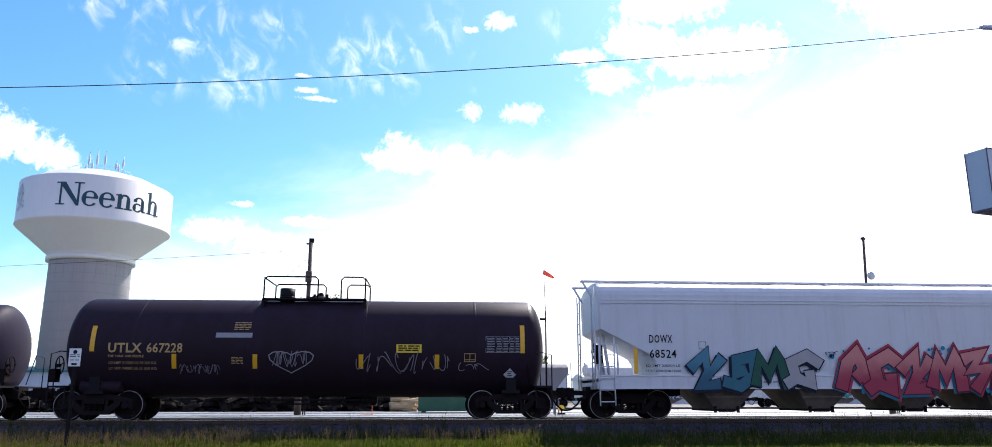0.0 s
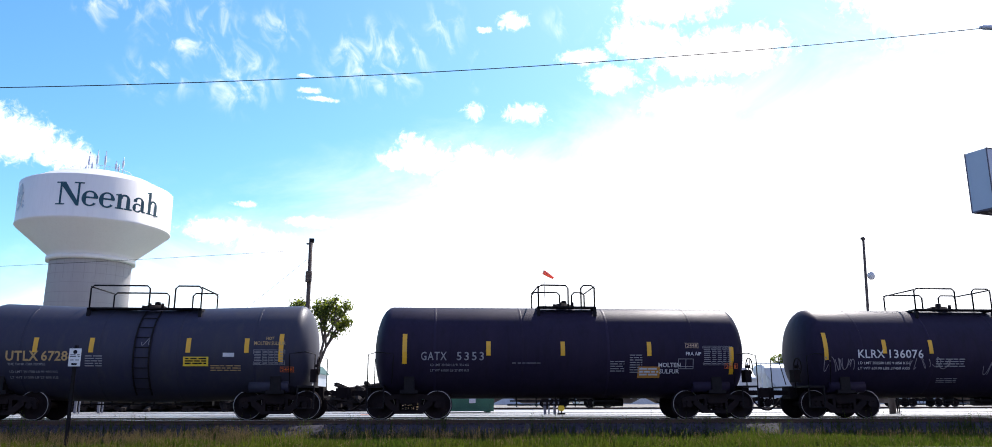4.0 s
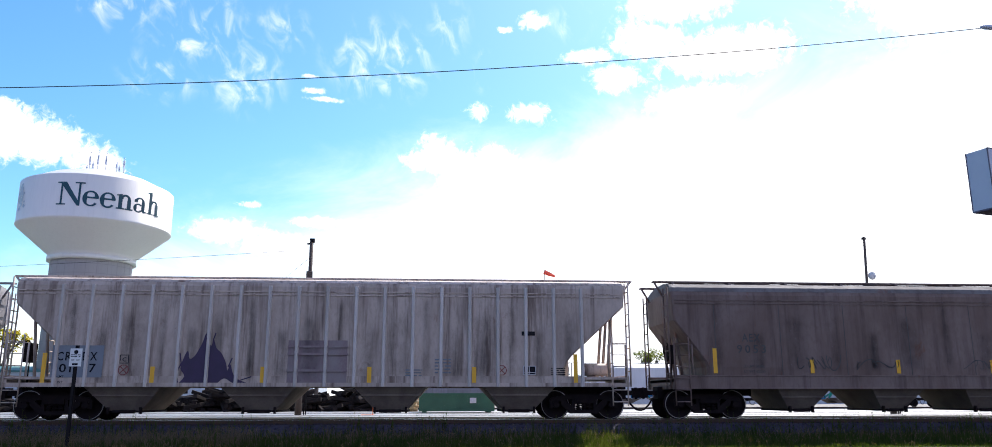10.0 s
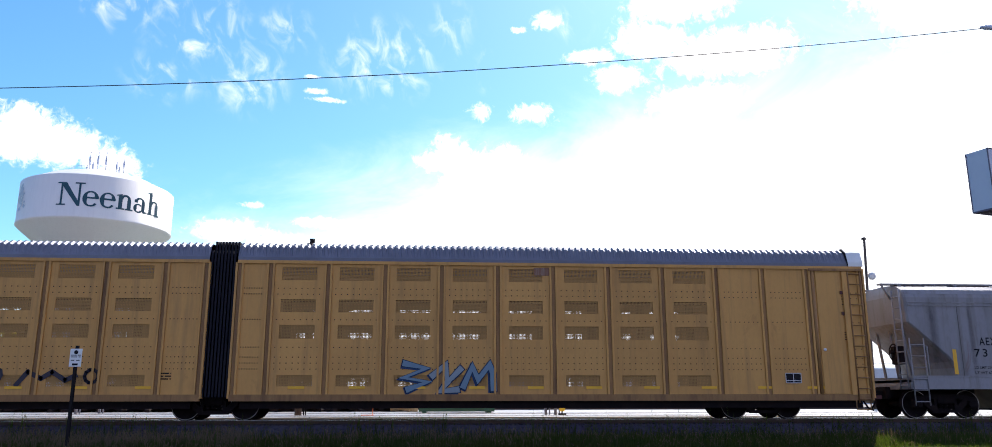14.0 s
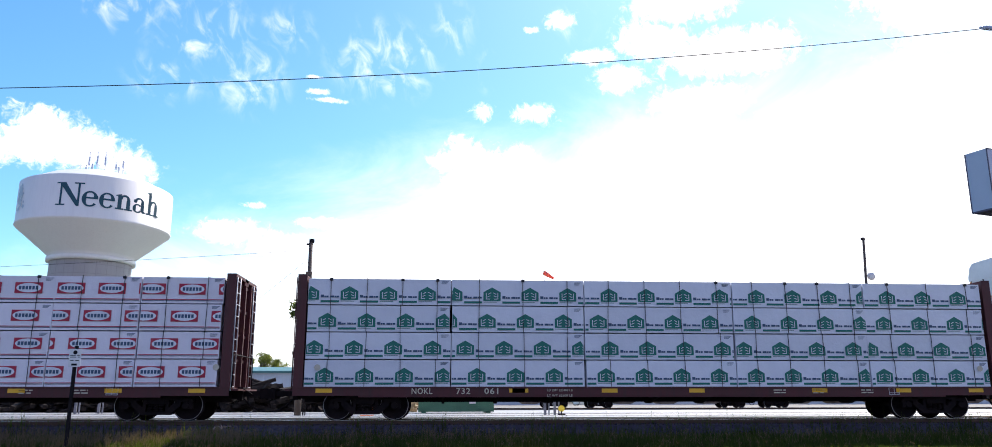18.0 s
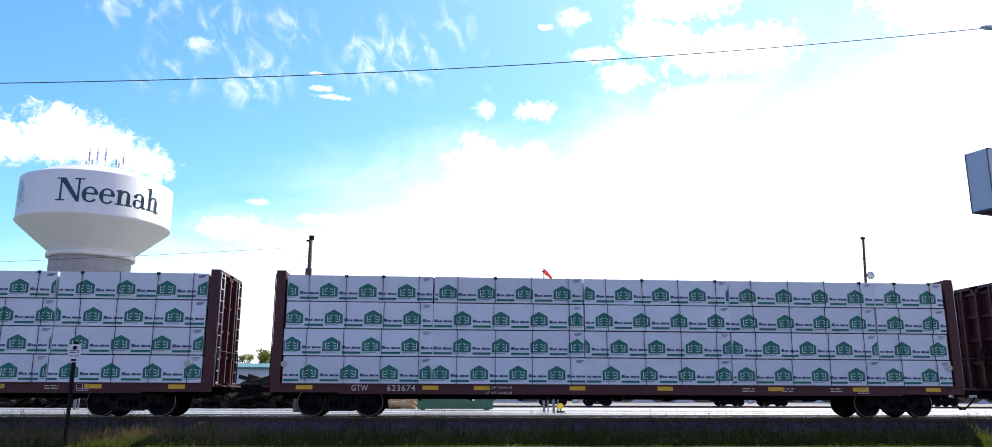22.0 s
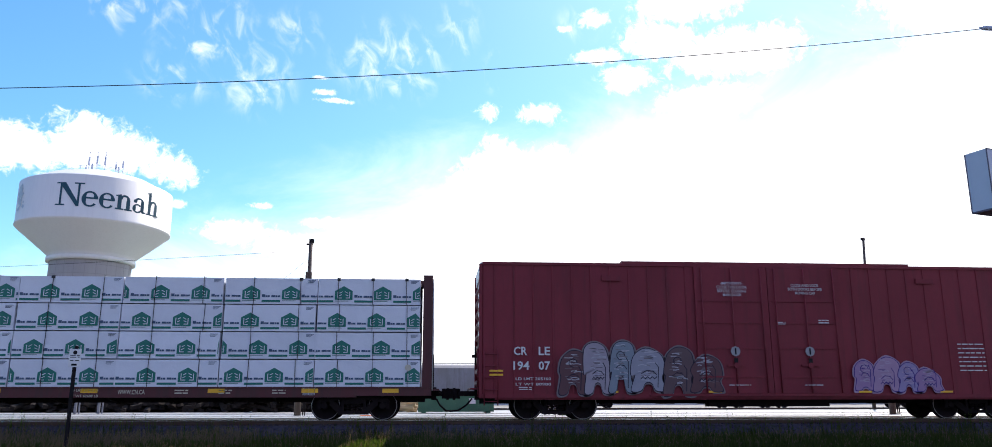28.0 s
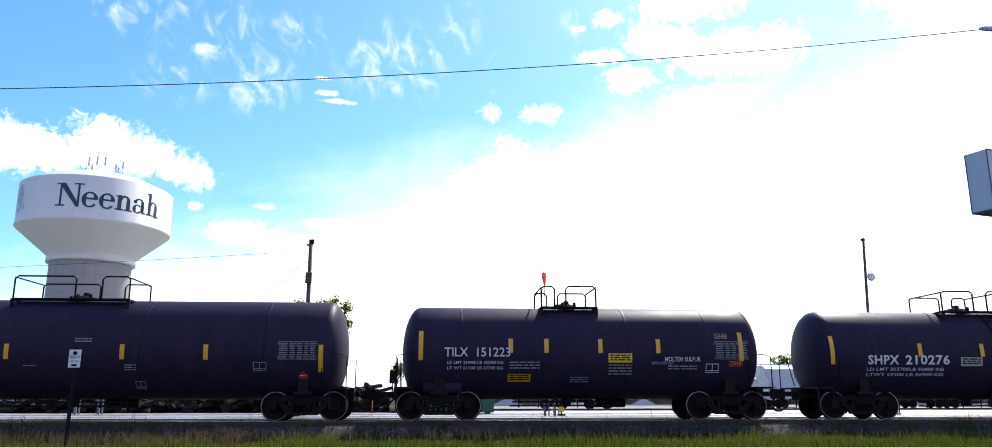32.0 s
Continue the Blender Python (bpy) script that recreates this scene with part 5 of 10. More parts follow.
# ---- centre-beam flat cars and their wrapped lumber ----
def beam_car(x, half, tc, label, rl, rr, marks=None, clear=(), longer=(0.0, 0.0)):
    """longer: by how much the left and the right end stand further out than half the length."""
    car = thing("centre_beam_flat_car", label, "flat car", "railway cars of the freight train")
    W = 1.40
    xl, xr = -half - longer[0], half + longer[1]
    for y in (-1, 1):
        ya, yb = sorted((y * (W - 0.02), y * W))
        part("side_sill", B().box(xl, xr, ya, yb, 0.745, 1.02).box(xl, xr, min(y * (W - 0.12), y * (W + 0.03)), max(y * (W - 0.12), y * (W + 0.03)), 0.985, 1.02)
             .box(-half + 2.0, half - 2.0, min(y * (W - 0.12), y * W), max(y * (W - 0.12), y * W), 0.70, 0.75), M_MAROON, car)
    part("deck", B().box(xl, xr, -W + 0.02, W - 0.02, 0.96, 1.0), M_MAROON, car)
    part("centre_sill", B().box(xl + 0.2, xr - 0.2, -0.25, 0.25, 0.55, 0.96), M_STEEL, car)
    for k in range(13):
        q = -half + 1.2 + (2 * half - 2.4) * k / 12
        part("cross_bearer", B().prism([(-1.38, 0.72), (-0.25, 0.5), (0.25, 0.5), (1.38, 0.72), (1.38, 0.96), (-1.38, 0.96)], "x", q - 0.04, q + 0.04), M_STEEL, car)
    zt = 4.50
    part("top_chord", B().box(xl, xr, -0.2, 0.2, zt - 0.22, zt), M_MAROON, car)
    n = 10
    lx = half - 0.7
    for k in range(n + 1):
        q = -lx + 2 * lx * k / n
        part("beam_post", B().box(q - 0.07, q + 0.07, -0.1, 0.1, 1.0, zt - 0.2), M_MAROON, car)
        if k < n:
            q1 = -lx + 2 * lx * (k + 1) / n
            a, c = (q, q1) if k % 2 else (q1, q)
            part("diagonal_brace", B().tube((a, 0, 1.0), (c, 0, zt - 0.2), 0.07, 6), M_MAROON, car)
    # bulkheads: side plates, end sheet with ribs, ladders
    for s in (-1, 1):
        e = xr if s > 0 else xl
        i0, i1 = sorted((e, e - s * 0.29))
        for y in (-1, 1):
            part("bulkhead_side", B().box(i0, i1, min(y * W, y * (W - 0.03)), max(y * W, y * (W - 0.03)), 1.0, zt), M_MAROON, car)
        j0, j1 = sorted((e - s * 0.22, e - s * 0.28))
        part("bulkhead_sheet", B().box(j0, j1, -W + 0.03, W - 0.03, 1.0, zt - 0.02), M_MAROON, car)
        b = B()
        for y in (-0.75, 0.0, 0.75):
            b.box(min(e - s * 0.22, e), max(e - s * 0.22, e), y - 0.05, y + 0.05, 1.0, zt - 0.1)
        for z in (1.8, 2.6, 3.4, 4.2):
            b.box(min(e - s * 0.22, e - s * 0.1), max(e - s * 0.22, e - s * 0.1), -W + 0.03, W - 0.03, z, z + 0.09)
        b.box(min(e - s * 0.22, e), max(e - s * 0.22, e), -W + 0.03, W - 0.03, zt - 0.10, zt)
        part("bulkhead_frame", b, M_MAROON, car)
        part("ladder", ladder(e + s * 0.03, -W + 0.05, 0.9, zt - 0.1, 0.4, "y"), M_PALE if s > 0 else M_MAROON, car)
        part("ladder", ladder(e + s * 0.03, W - 0.5, 0.9, zt - 0.1, 0.4, "y"), M_PALE if s > 0 else M_MAROON, car)
        part("crossover_rail", handrail([(e + s * 0.05, -1.3, 1.0), (e + s * 0.05, -1.3, 2.0), (e + s * 0.05, 1.3, 2.0), (e + s * 0.05, 1.3, 1.0)], 0.02), M_BLACK, car)
        part("end_deck", B().box(min(e, e + s * 0.25), max(e, e + s * 0.25), -1.3, 1.3, 0.9, 0.96), M_MAROON, car)
    b = brake_wheel(xl - 0.12, -0.4, 2.1)
    part("hand_brake", b, M_STEEL, car)
    wrap = flat(-W - 0.006)
    for q in (-half + 0.95, -half + 3.6, -half + 6.4, -1.6, 1.2, half - 6.2, half - 3.4, half - 0.95):
        while any(abs(q - c) < 0.62 for c in clear):
            q += 0.3
        sticker(car, wrap, q, 0.90, 0.50, 0.125, M_REFL, "reflective_strip", n=1)
    if marks:
        marks(car, wrap)
    truck(car, -tc / 2), truck(car, tc / 2)
    couplers(car, xl, xr, rl - longer[0], rr - longer[1])
    CARS.append((car, x))
    return car


def wrap_print(kind, length, phase, h):
    """Marks printed on one pack's long side, on the plane y = 0, from x = 0 to length, z from 0 to h."""
    b = B()
    y = [0.0]

    def quad(pts):
        pts = [(min(max(px, 0.012), length - 0.012), pz) for px, pz in pts]
        if max(p[0] for p in pts) - min(p[0] for p in pts) < 0.012:
            return
        b.add([(px, y[0], pz) for px, pz in pts], [tuple(range(len(pts)))])

    def bar(x0, z0, x1, z1, w):
        d = math.hypot(x1 - x0, z1 - z0)
        nx, nz = -(z1 - z0) / d * w / 2, (x1 - x0) / d * w / 2
        quad([(x0 + nx, z0 + nz), (x0 - nx, z0 - nz), (x1 - nx, z1 - nz), (x1 + nx, z1 + nz)])
    step = 1.22
    x = -step + phase * step
    while x < length:
        if kind == "green":
            c = x + 0.92      # a house with a fir tree drawn in it by pale lines
            b.m, y[0] = 0, -0.014
            quad([(c - 0.275, 0.14), (c + 0.275, 0.14), (c + 0.275, 0.42), (c, 0.575), (c - 0.275, 0.42)])
            b.m, y[0] = 2, -0.018
            for q in (-1, 1):
                bar(c + q * 0.185, 0.395, c + q * 0.185, 0.19, 0.022)
                bar(c + q * 0.196, 0.20, c + q * 0.06, 0.20, 0.022)
                bar(c + q * 0.055, 0.305, c + q * 0.145, 0.265, 0.020)
                bar(c + q * 0.035, 0.40, c + q * 0.13, 0.35, 0.020)
            b.m, y[0] = 0, -0.014
            quad([(c - 0.27, 0.095), (c + 0.15, 0.095), (c + 0.15, 0.108), (c - 0.27, 0.108)])
            quad([(x + 0.03, 0.06), (x + 0.60, 0.06), (x + 0.60, 0.125), (x + 0.03, 0.125)])
            b.m = 1          # the maker's name as a plain broken bar
            for a, w, q in ((0.03, 0.10, 0.085), (0.14, 0.05, 0.055), (0.20, 0.07, 0.055), (0.32, 0.13, 0.06), (0.46, 0.045, 0.055), (0.515, 0.08, 0.055)):
                quad([(x + a, 0.215), (x + a + w, 0.215), (x + a + w, 0.215 + q), (x + a, 0.215 + q)])
        else:
            c = x + 0.6
            b.m, y[0] = 0, -0.014
            quad([(c - 0.41, 0.27), (c + 0.41, 0.27), (c + 0.41, 0.61), (c - 0.41, 0.61)])
            b.m, y[0] = 2, -0.018
            quad([(c + 0.37 * math.cos(t * 0.3927), 0.44 + 0.145 * math.sin(t * 0.3927)) for t in range(16)])
            b.m, y[0] = 1, -0.022
            for k in range(6):
                a = c - 0.29 + k * 0.099
                quad([(a, 0.385), (a + 0.074, 0.385), (a + 0.074, 0.495), (a, 0.495)])
        x += step
    if kind != "green":
        b.m, y[0] = 0, -0.014
        quad([(0.02, 0.10), (length - 0.02, 0.10), (length - 0.02, 0.125), (0.02, 0.125)])
        b.m = 1
        quad([(0.02, 0.07), (length - 0.02, 0.07), (length - 0.02, 0.088), (0.02, 0.088)])
    b.m, y[0] = 1, -0.014
    for k in range(3):
        quad([(length - 0.30, h - 0.07 - k * 0.035), (length - 0.06 - 0.04 * k, h - 0.07 - k * 0.035), (length - 0.06 - 0.04 * k, h - 0.055 - k * 0.035), (length - 0.30, h - 0.055 - k * 0.035)])
    return b


PACKS = {}
LOADS = []      # (pack, x, y, z) in the train


def pack_mesh(kind, length, h, seed):
    """A pack of boards under a wrap: slack sides, rounded top edges."""
    key = ("pack", kind, round(length, 2), round(h, 2), seed)
    if key not in PACKS:
        r = random.Random(seed * 7 + int(length * 10))
        b = B()
        n, m = max(6, int(length / 0.3)), 5
        D = 1.16
        o = len(b.v)
        for i in range(n + 1):
            for j in range(m + 1):
                edge = i in (0, n) or j in (0, m)
                b.v.append((length * i / n, 0.0 if edge else r.uniform(-0.006, 0.012), h * j / m))
        for i in range(n):
            for j in range(m):
                a = o + i * (m + 1) + j
                b.face((a, a + m + 1, a + m + 2, a + 1), True)
        b.add([(0, 0, 0), (length, 0, 0), (length, D, 0), (0, D, 0), (0, 0, h), (length, 0, h), (length, D, h), (0, D, h)],
              [(0, 3, 2, 1), (4, 5, 6, 7), (1, 2, 6, 5), (2, 3, 7, 6), (3, 0, 4, 7)])
        PACKS[key] = b.mesh("lumber_pack", M_WRAP if kind == "green" else M_WRAP2)
    return PACKS[key]


STRAP = B().box(-0.0075, 0.0075, -0.028, -0.012, 0.0, 0.846).mesh("strap", M_STRAP)
GUARD = B().cbox(-0.05, 0.05, -0.035, 0.08, -0.06, 0.02, 0.01).mesh("corner_guard", M_STRAP)


def lumber_load(car_x, half, kind, seed, cols, label="", gap=None, longer=(0.0, 0.0)):
    """Four tiers of packs along both sides of the centre beam. cols: where columns of packs meet; gap: (from, to) left empty."""
    r = random.Random(seed)
    x0, x1 = -half - longer[0] + 0.34, half + longer[1] - 0.34
    hs = 0.81
    edges = [x0] + [c for c in cols if x0 + 0.6 < c < x1 - 0.6] + [x1]
    for side in (-1, 1):
        for tier in range(4):
            z = 1.02 + tier * (hs + 0.036)
            for e0, e1 in zip(edges, edges[1:]):
                a, c = e0 + r.uniform(-0.02, 0.02), e1 - 0.03 + r.uniform(-0.02, 0.015)
                if gap and abs(e0 - gap[0]) < 0.05:
                    continue
                ln = round((c - a) * 25) / 25
                ph = r.choice((0.0, 0.15, 0.3, 0.45, 0.6, 0.75, 0.9))
                p = part("lumber_pack", pack_mesh(kind, ln, hs, r.randrange(3)), None)
                tagged(p, label, "lumber pack", "wrapped lumber packs")
                yy = -1.36 if side < 0 else 1.36
                LOADS.append((p, car_x + (a if side < 0 else c), yy + r.uniform(-0.018, 0.018), z, side))
                if side > 0:
                    continue
                key = ("print", kind, ln, ph)
                if key not in PACKS:
                    PACKS[key] = wrap_print(kind, ln, ph, hs).mesh("wrap_print", [M_GREENP if kind == "green" else M_REDP, M_NAVY, M_WRAP])
                tagged(part("wrap_print", PACKS[key], None, p), kind="stuff")
                # straps over the load, with guards and ties on the top tier
                n = max(2, round(ln / 1.24))
                for k in range(n):
                    q = ln * (k + 0.62) / n + r.uniform(-0.03, 0.03)
                    if q > ln - 0.06:
                        continue
                    part("strap", STRAP, None, p, at=pose(q, 0, 0, 0, r.uniform(-1.2, 1.2), 0))
                    if tier == 3:
                        part("strap_tie", B().tube((q, 0.0, hs + 0.005), (q + 0.12, 1.2, 0.92), 0.014, 5), M_PALE if k % 2 else M_STRAP, p)
                        if r.random() < 0.6:
                            part("corner_guard", GUARD, None, p, at=pose(q, 0, hs))


# ---- box cars ----
def box_car(x, half, tc, mat, label, rl, rr, z0=0.67, z1=4.85, ribs=True, door=(-2.4, 2.4), door_mat=None, marks=None, raised=False, post_step=0.9, end_ribs=True, end_pale=False):
    car = thing("box_car", label, "box car", "railway cars of the freight train")
    W = 1.56
    part("body_shell", loft(B(), [(z0, half, W), (z1, half, W), (z1 + 0.03, half, W - 0.02), (z1 + 0.14, half - 0.02, 0.0 + 0.3)], 0.03), mat, car)
    for y in (-1, 1):
        part("eave_rail", B().box(-half, half, min(y * (W - 0.02), y * (W + 0.035)), max(y * (W - 0.02), y * (W + 0.035)), z1 - 0.07, z1 + 0.02), mat, car)
        part("side_sill", B().box(-half, half, min(y * (W - 0.02), y * (W + 0.04)), max(y * (W - 0.02), y * (W + 0.04)), z0, z0 + 0.12)
             .box(-half + 0.4, half - 0.4, min(y * (W - 0.10), y * (W - 0.02)), max(y * (W - 0.10), y * (W - 0.02)), z0 - 0.05, z0 + 0.02), mat, car)
        q = -half + post_step * 0.6
        while q < half - 0.2:
            if not (door[0] - 0.05 < q < door[1] + 0.05):
                d = 0.06 if ribs else 0.022
                w = 0.055 if ribs else 0.03
                part("side_post", B().prism([(q - w, y * (W - 0.01)), (q + w, y * (W - 0.01)), (q + w * 0.6, y * (W + d)), (q - w * 0.6, y * (W + d))][::y], "z", z0 + 0.1, z1 - 0.06), mat, car)
            q += post_step
        if ribs:
            for zz in (1.72, 2.92, 4.06):
                for a, e in ((-half + 0.1, door[0] - 0.1), (door[1] + 0.1, half - 0.1)):
                    part("side_bead", B().box(a, e, min(y * (W - 0.01), y * (W + 0.035)), max(y * (W - 0.01), y * (W + 0.035)), zz, zz + 0.07), mat, car)
        dm = door_mat or mat
        mid = (door[0] + door[1]) / 2
        for a, e in ((door[0], mid - 0.01), (mid + 0.01, door[1])):
            d = part("door", B().box(a, e, min(y * (W + 0.01), y * (W + 0.07)), max(y * (W + 0.01), y * (W + 0.07)), z0 + 0.14, z1 - 0.08), dm, car, "sliding plug door")
            for zz in (1.3, 2.2, 3.0, 3.7):
                part("door_bead", B().box(a + 0.1, e - 0.1, min(y * (W + 0.06), y * (W + 0.095)), max(y * (W + 0.06), y * (W + 0.095)), zz, zz + 0.05), dm, d)
            for xx in (a + 0.22, (a + e) / 2, e - 0.22):
                part("lock_bar", B().tube((xx, y * (W + 0.11), z0 + 0.15), (xx, y * (W + 0.11), z1 - 0.12), 0.022, 7), dm, d)
            part("door_handle", B().box((a + e) / 2 - 0.3, (a + e) / 2 + 0.3, min(y * (W + 0.1), y * (W + 0.14)), max(y * (W + 0.1), y * (W + 0.14)), 1.66, 1.71).tube(((a + e) / 2, y * (W + 0.1), 1.68), ((a + e) / 2, y * (W + 0.16), 1.68), 0.09, 10), dm, d)
        part("door_track", B().box(door[0] - 1.6, door[1] + 1.6, min(y * W, y * (W + 0.10)), max(y * W, y * (W + 0.10)), z0 + 0.06, z0 + 0.13), mat, car)
    if raised:
        part("raised_roof", B().box(-half * 0.517, half * 0.517, -W - 0.03, W + 0.03, z1 + 0.0, z1 + 0.09), mat, car)
    for k in range(15):
        q = -half + 0.6 + (2 * half - 1.2) * k / 14
        part("roof_rib", B().prism([(-W, z1 + 0.02), (W, z1 + 0.02), (0.3, z1 + 0.17), (-0.3, z1 + 0.17)], "x", q - 0.04, q + 0.04), mat, car)
    for s in (-1, 1):
        e = s * half
        if end_ribs:
            for k in range(9):
                z = z0 + 0.5 + k * (z1 - z0 - 1.2) / 8
                # with end_pale every second corrugation is beige
                part("end_corrugation", B().prism([(e, z - 0.13), (e + s * 0.09, z - 0.05), (e + s * 0.09, z + 0.05), (e, z + 0.13)][::s], "y", -W + 0.12, W - 0.12), M_BEIGE if end_pale and k % 2 else mat, car)
        for y in (-1, 1):
            part("corner_post", B().box(min(e, e + s * 0.10), max(e, e + s * 0.10), min(y * (W - 0.12), y * W), max(y * (W - 0.12), y * W), z0, z1 - 0.04), mat, car)
        part("ladder", ladder(e - s * 0.06 - (0.42 if s > 0 else 0), -W - 0.07, 0.45, 2.2, 0.42), mat, car)
        part("ladder", ladder(e + s * 0.12, -W + 0.1, 0.7, 2.2, 0.42, "y"), mat, car)
        part("end_header", B().box(min(e, e + s * 0.06), max(e, e + s * 0.06), -W + 0.1, W - 0.1, z1 - 0.42, z1 + 0.02), M_SIGNW, car, "pale painted panel at the top of the end")
        part("crossover_platform", B().box(min(e, e + s * 0.35), max(e, e + s * 0.35), -1.2, 1.2, 0.94, 0.99), mat, car)
    part("hand_brake", brake_wheel(-half - 0.16, -0.5, 2.0), M_STEEL, car)
    b = B().box(half + 0.10, half + 0.26, -1.15, -0.72, 1.75, 2.15).tube((half + 0.18, -0.95, 1.75), (half + 0.18, -0.95, 0.75), 0.03, 6).tube((half + 0.26, -0.95, 1.95), (half + 0.34, -0.95, 1.95), 0.12, 10)
    part("brake_gear", b, M_BLACK, car)
    part("centre_sill", B().box(-half, half, -0.25, 0.25, 0.5, 0.74).box(-2, 2, -1.0, -0.6, 0.4, 0.72), M_STEEL, car)
    if marks:
        marks(car, flat(-W - 0.085), lambda g: flat(-W - 0.075 - g))
    truck(car, -tc / 2), truck(car, tc / 2)
    couplers(car, -half, half, rl, rr)
    CARS.append((car, x))
    return car


# ---- ground, track and yard ----
def ground_z(x, y):
    """Turf at -0.62 up to the ballast, the yard level with the rails, and the far yard a little lower."""
    def sm(a, b, t):
        t = max(0.0, min(1.0, (t - a) / (b - a)))
        return t * t * (3 - 2 * t)
    z = -0.62 + 0.47 * sm(23.6, 25.0, y)
    if y > 28:
        z = -0.15 + 0.13 * sm(28.3, 30.0, y) - 0.43 * sm(47.0, 60.0, y)
    bumpy = 0.05 * noise.noise(Vector((x * 0.25, y * 0.25, 0))) if y < 23.5 else 0.0
    return z + bumpy


def build_ground():
    xs = sorted(set([-4500, -2500, -1200, -600, -300, -150, -90, -60] + list(np.arange(-40, 56, 1.0)) + [70, 100, 160, 300, 600, 1200, 2500, 4500]))
    ys = sorted(set([-4500, -2000, -800, -300, -100, -40, -15, -5] + list(np.arange(0, 22, 2.0)) + list(np.arange(22, 31, 0.35)) + [32, 35, 40, 45, 47, 49, 51, 53, 56, 60, 70, 90, 140, 250, 500, 1000, 2200, 4500]))
    b = B()
    for y in ys:
        for x in xs:
            b.v.append((float(x), float(y), ground_z(x, y)))
    k = len(xs)
    for j in range(len(ys) - 1):
        for i in range(k - 1):
            b.face((j * k + i, j * k + i + 1, (j + 1) * k + i + 1, (j + 1) * k + i), True)
    return tagged(part("ground", b, M_SOIL), "rough turf and soil reaching to the horizon", "ground", kind="structure")


build_ground()
# ballast bed under the main track
b = B()
b.prism([(23.9, -0.53), (24.85, -0.14), (27.95, -0.19), (28.9, -0.16), (28.9, -0.6), (23.9, -0.75)], "x", -120, 160)
tagged(part("ballast_bed", b, M_BALLAST), "dark crushed stone ballast under the track", "ballast", kind="structure")
b = B()
r = random.Random(4)
for i in range(9000):
    x, y = r.uniform(-24, 34), r.uniform(24.0, 25.9)
    z = -0.53 + 0.39 * min(1, max(0, (y - 23.9) / 0.95)) + 0.01
    s = r.uniform(0.02, 0.045)
    p = [Vector((r.uniform(-1, 1), r.uniform(-1, 1), r.uniform(-0.6, 1))).normalized() * s for _ in range(4)]
    b.add([(x + q.x, y + q.y, z + q.z) for q in p], [(0, 1, 2), (0, 2, 3), (0, 3, 1), (1, 3, 2)])
tagged(part("ballast_stones", b, M_BALLAST), "loose dark ballast stones", "stones", kind="stuff")


def rails(y, z, x0, x1, name, ties=True):
    t = thing(name, "railway track with worn steel rails on dark ties", "railway track", at=pose(0, y, z), kind="structure")
    for s in (-1, 1):
        yy = s * 0.755
        part("rail", B().prism([(yy - 0.07, -0.17), (yy + 0.07, -0.17), (yy + 0.07, -0.155), (yy + 0.01, -0.13), (yy + 0.01, -0.045), (yy + 0.036, -0.035), (yy + 0.036, -0.006), (yy - 0.036, -0.006),
                                (yy - 0.036, -0.035), (yy - 0.01, -0.045), (yy - 0.01, -0.13), (yy - 0.07, -0.155)], "x", x0, x1), M_RAIL, t)
        part("rail_head", B().box(x0, x1, yy - 0.034, yy + 0.034, -0.006, 0.0), M_RAILTOP, t)
    if ties:
        me = B().cbox(-0.11, 0.11, -1.28, 1.28, -0.34, -0.17, 0.012).mesh("tie", M_TIE)
        for k in range(int(min(x1, 34) - max(x0, -26)) * 2):
            part("tie", me, None, t, at=pose(max(x0, -26) + k * 0.5, 0, 0, 0, 0, random.uniform(-0.6, 0.6)))
    return t


rails(TRACK_Y, 0.0, -140, 190, "main_track")
b = B().box(-110, 150, 29.6, 46.5, -0.06, -0.002)
tagged(part("pavement", b, M_ASPH), "pale worn yard pavement", "pavement", kind="structure")
b = B().box(-140, 170, 60.0, 168, -0.60, -0.435)
tagged(part("yard_gravel", b, M_YARD), "pale gravel of the far yard", "gravel", kind="structure")
t2 = rails(31.6, 0.012, -110, 150, "yard_track", ties=False)
t3 = rails(36.4, 0.012, -110, 150, "second_yard_track", ties=False)
rails(82.0, -0.30, -120, 180, "far_track", ties=False)
b = B().prism([(79.5, -0.6), (84.5, -0.6), (83.6, -0.44), (80.4, -0.44)], "x", -120, 180)
tagged(part("far_ballast_bed", b, M_YARD), "pale stone ballast of the far yard", "ballast", kind="structure")


# ---- water tower ----
def ring_piece(cx, cz, rx, rz, thick, thin, a0, a1, n=14):
    """Quads of an arc whose stroke is thick at its sides and thin above and below."""
    rim = []
    for k in range(n + 1):
        a = radians(a0 + (a1 - a0) * k / n)
        t = thin + (thick - thin) * math.cos(a) ** 2
        c, s = math.cos(a), math.sin(a)
        rim.append(((cx + rx * c, cz + rz * s), (cx + (rx - t) * c, cz + (rz - thin) * s)))
    return [[p[0], q[0], q[1], p[1]] for p, q in zip(rim, rim[1:])]


def slab(x0, x1, z0, z1):
    return [(x0, z0), (x1, z0), (x1, z1), (x0, z1)]


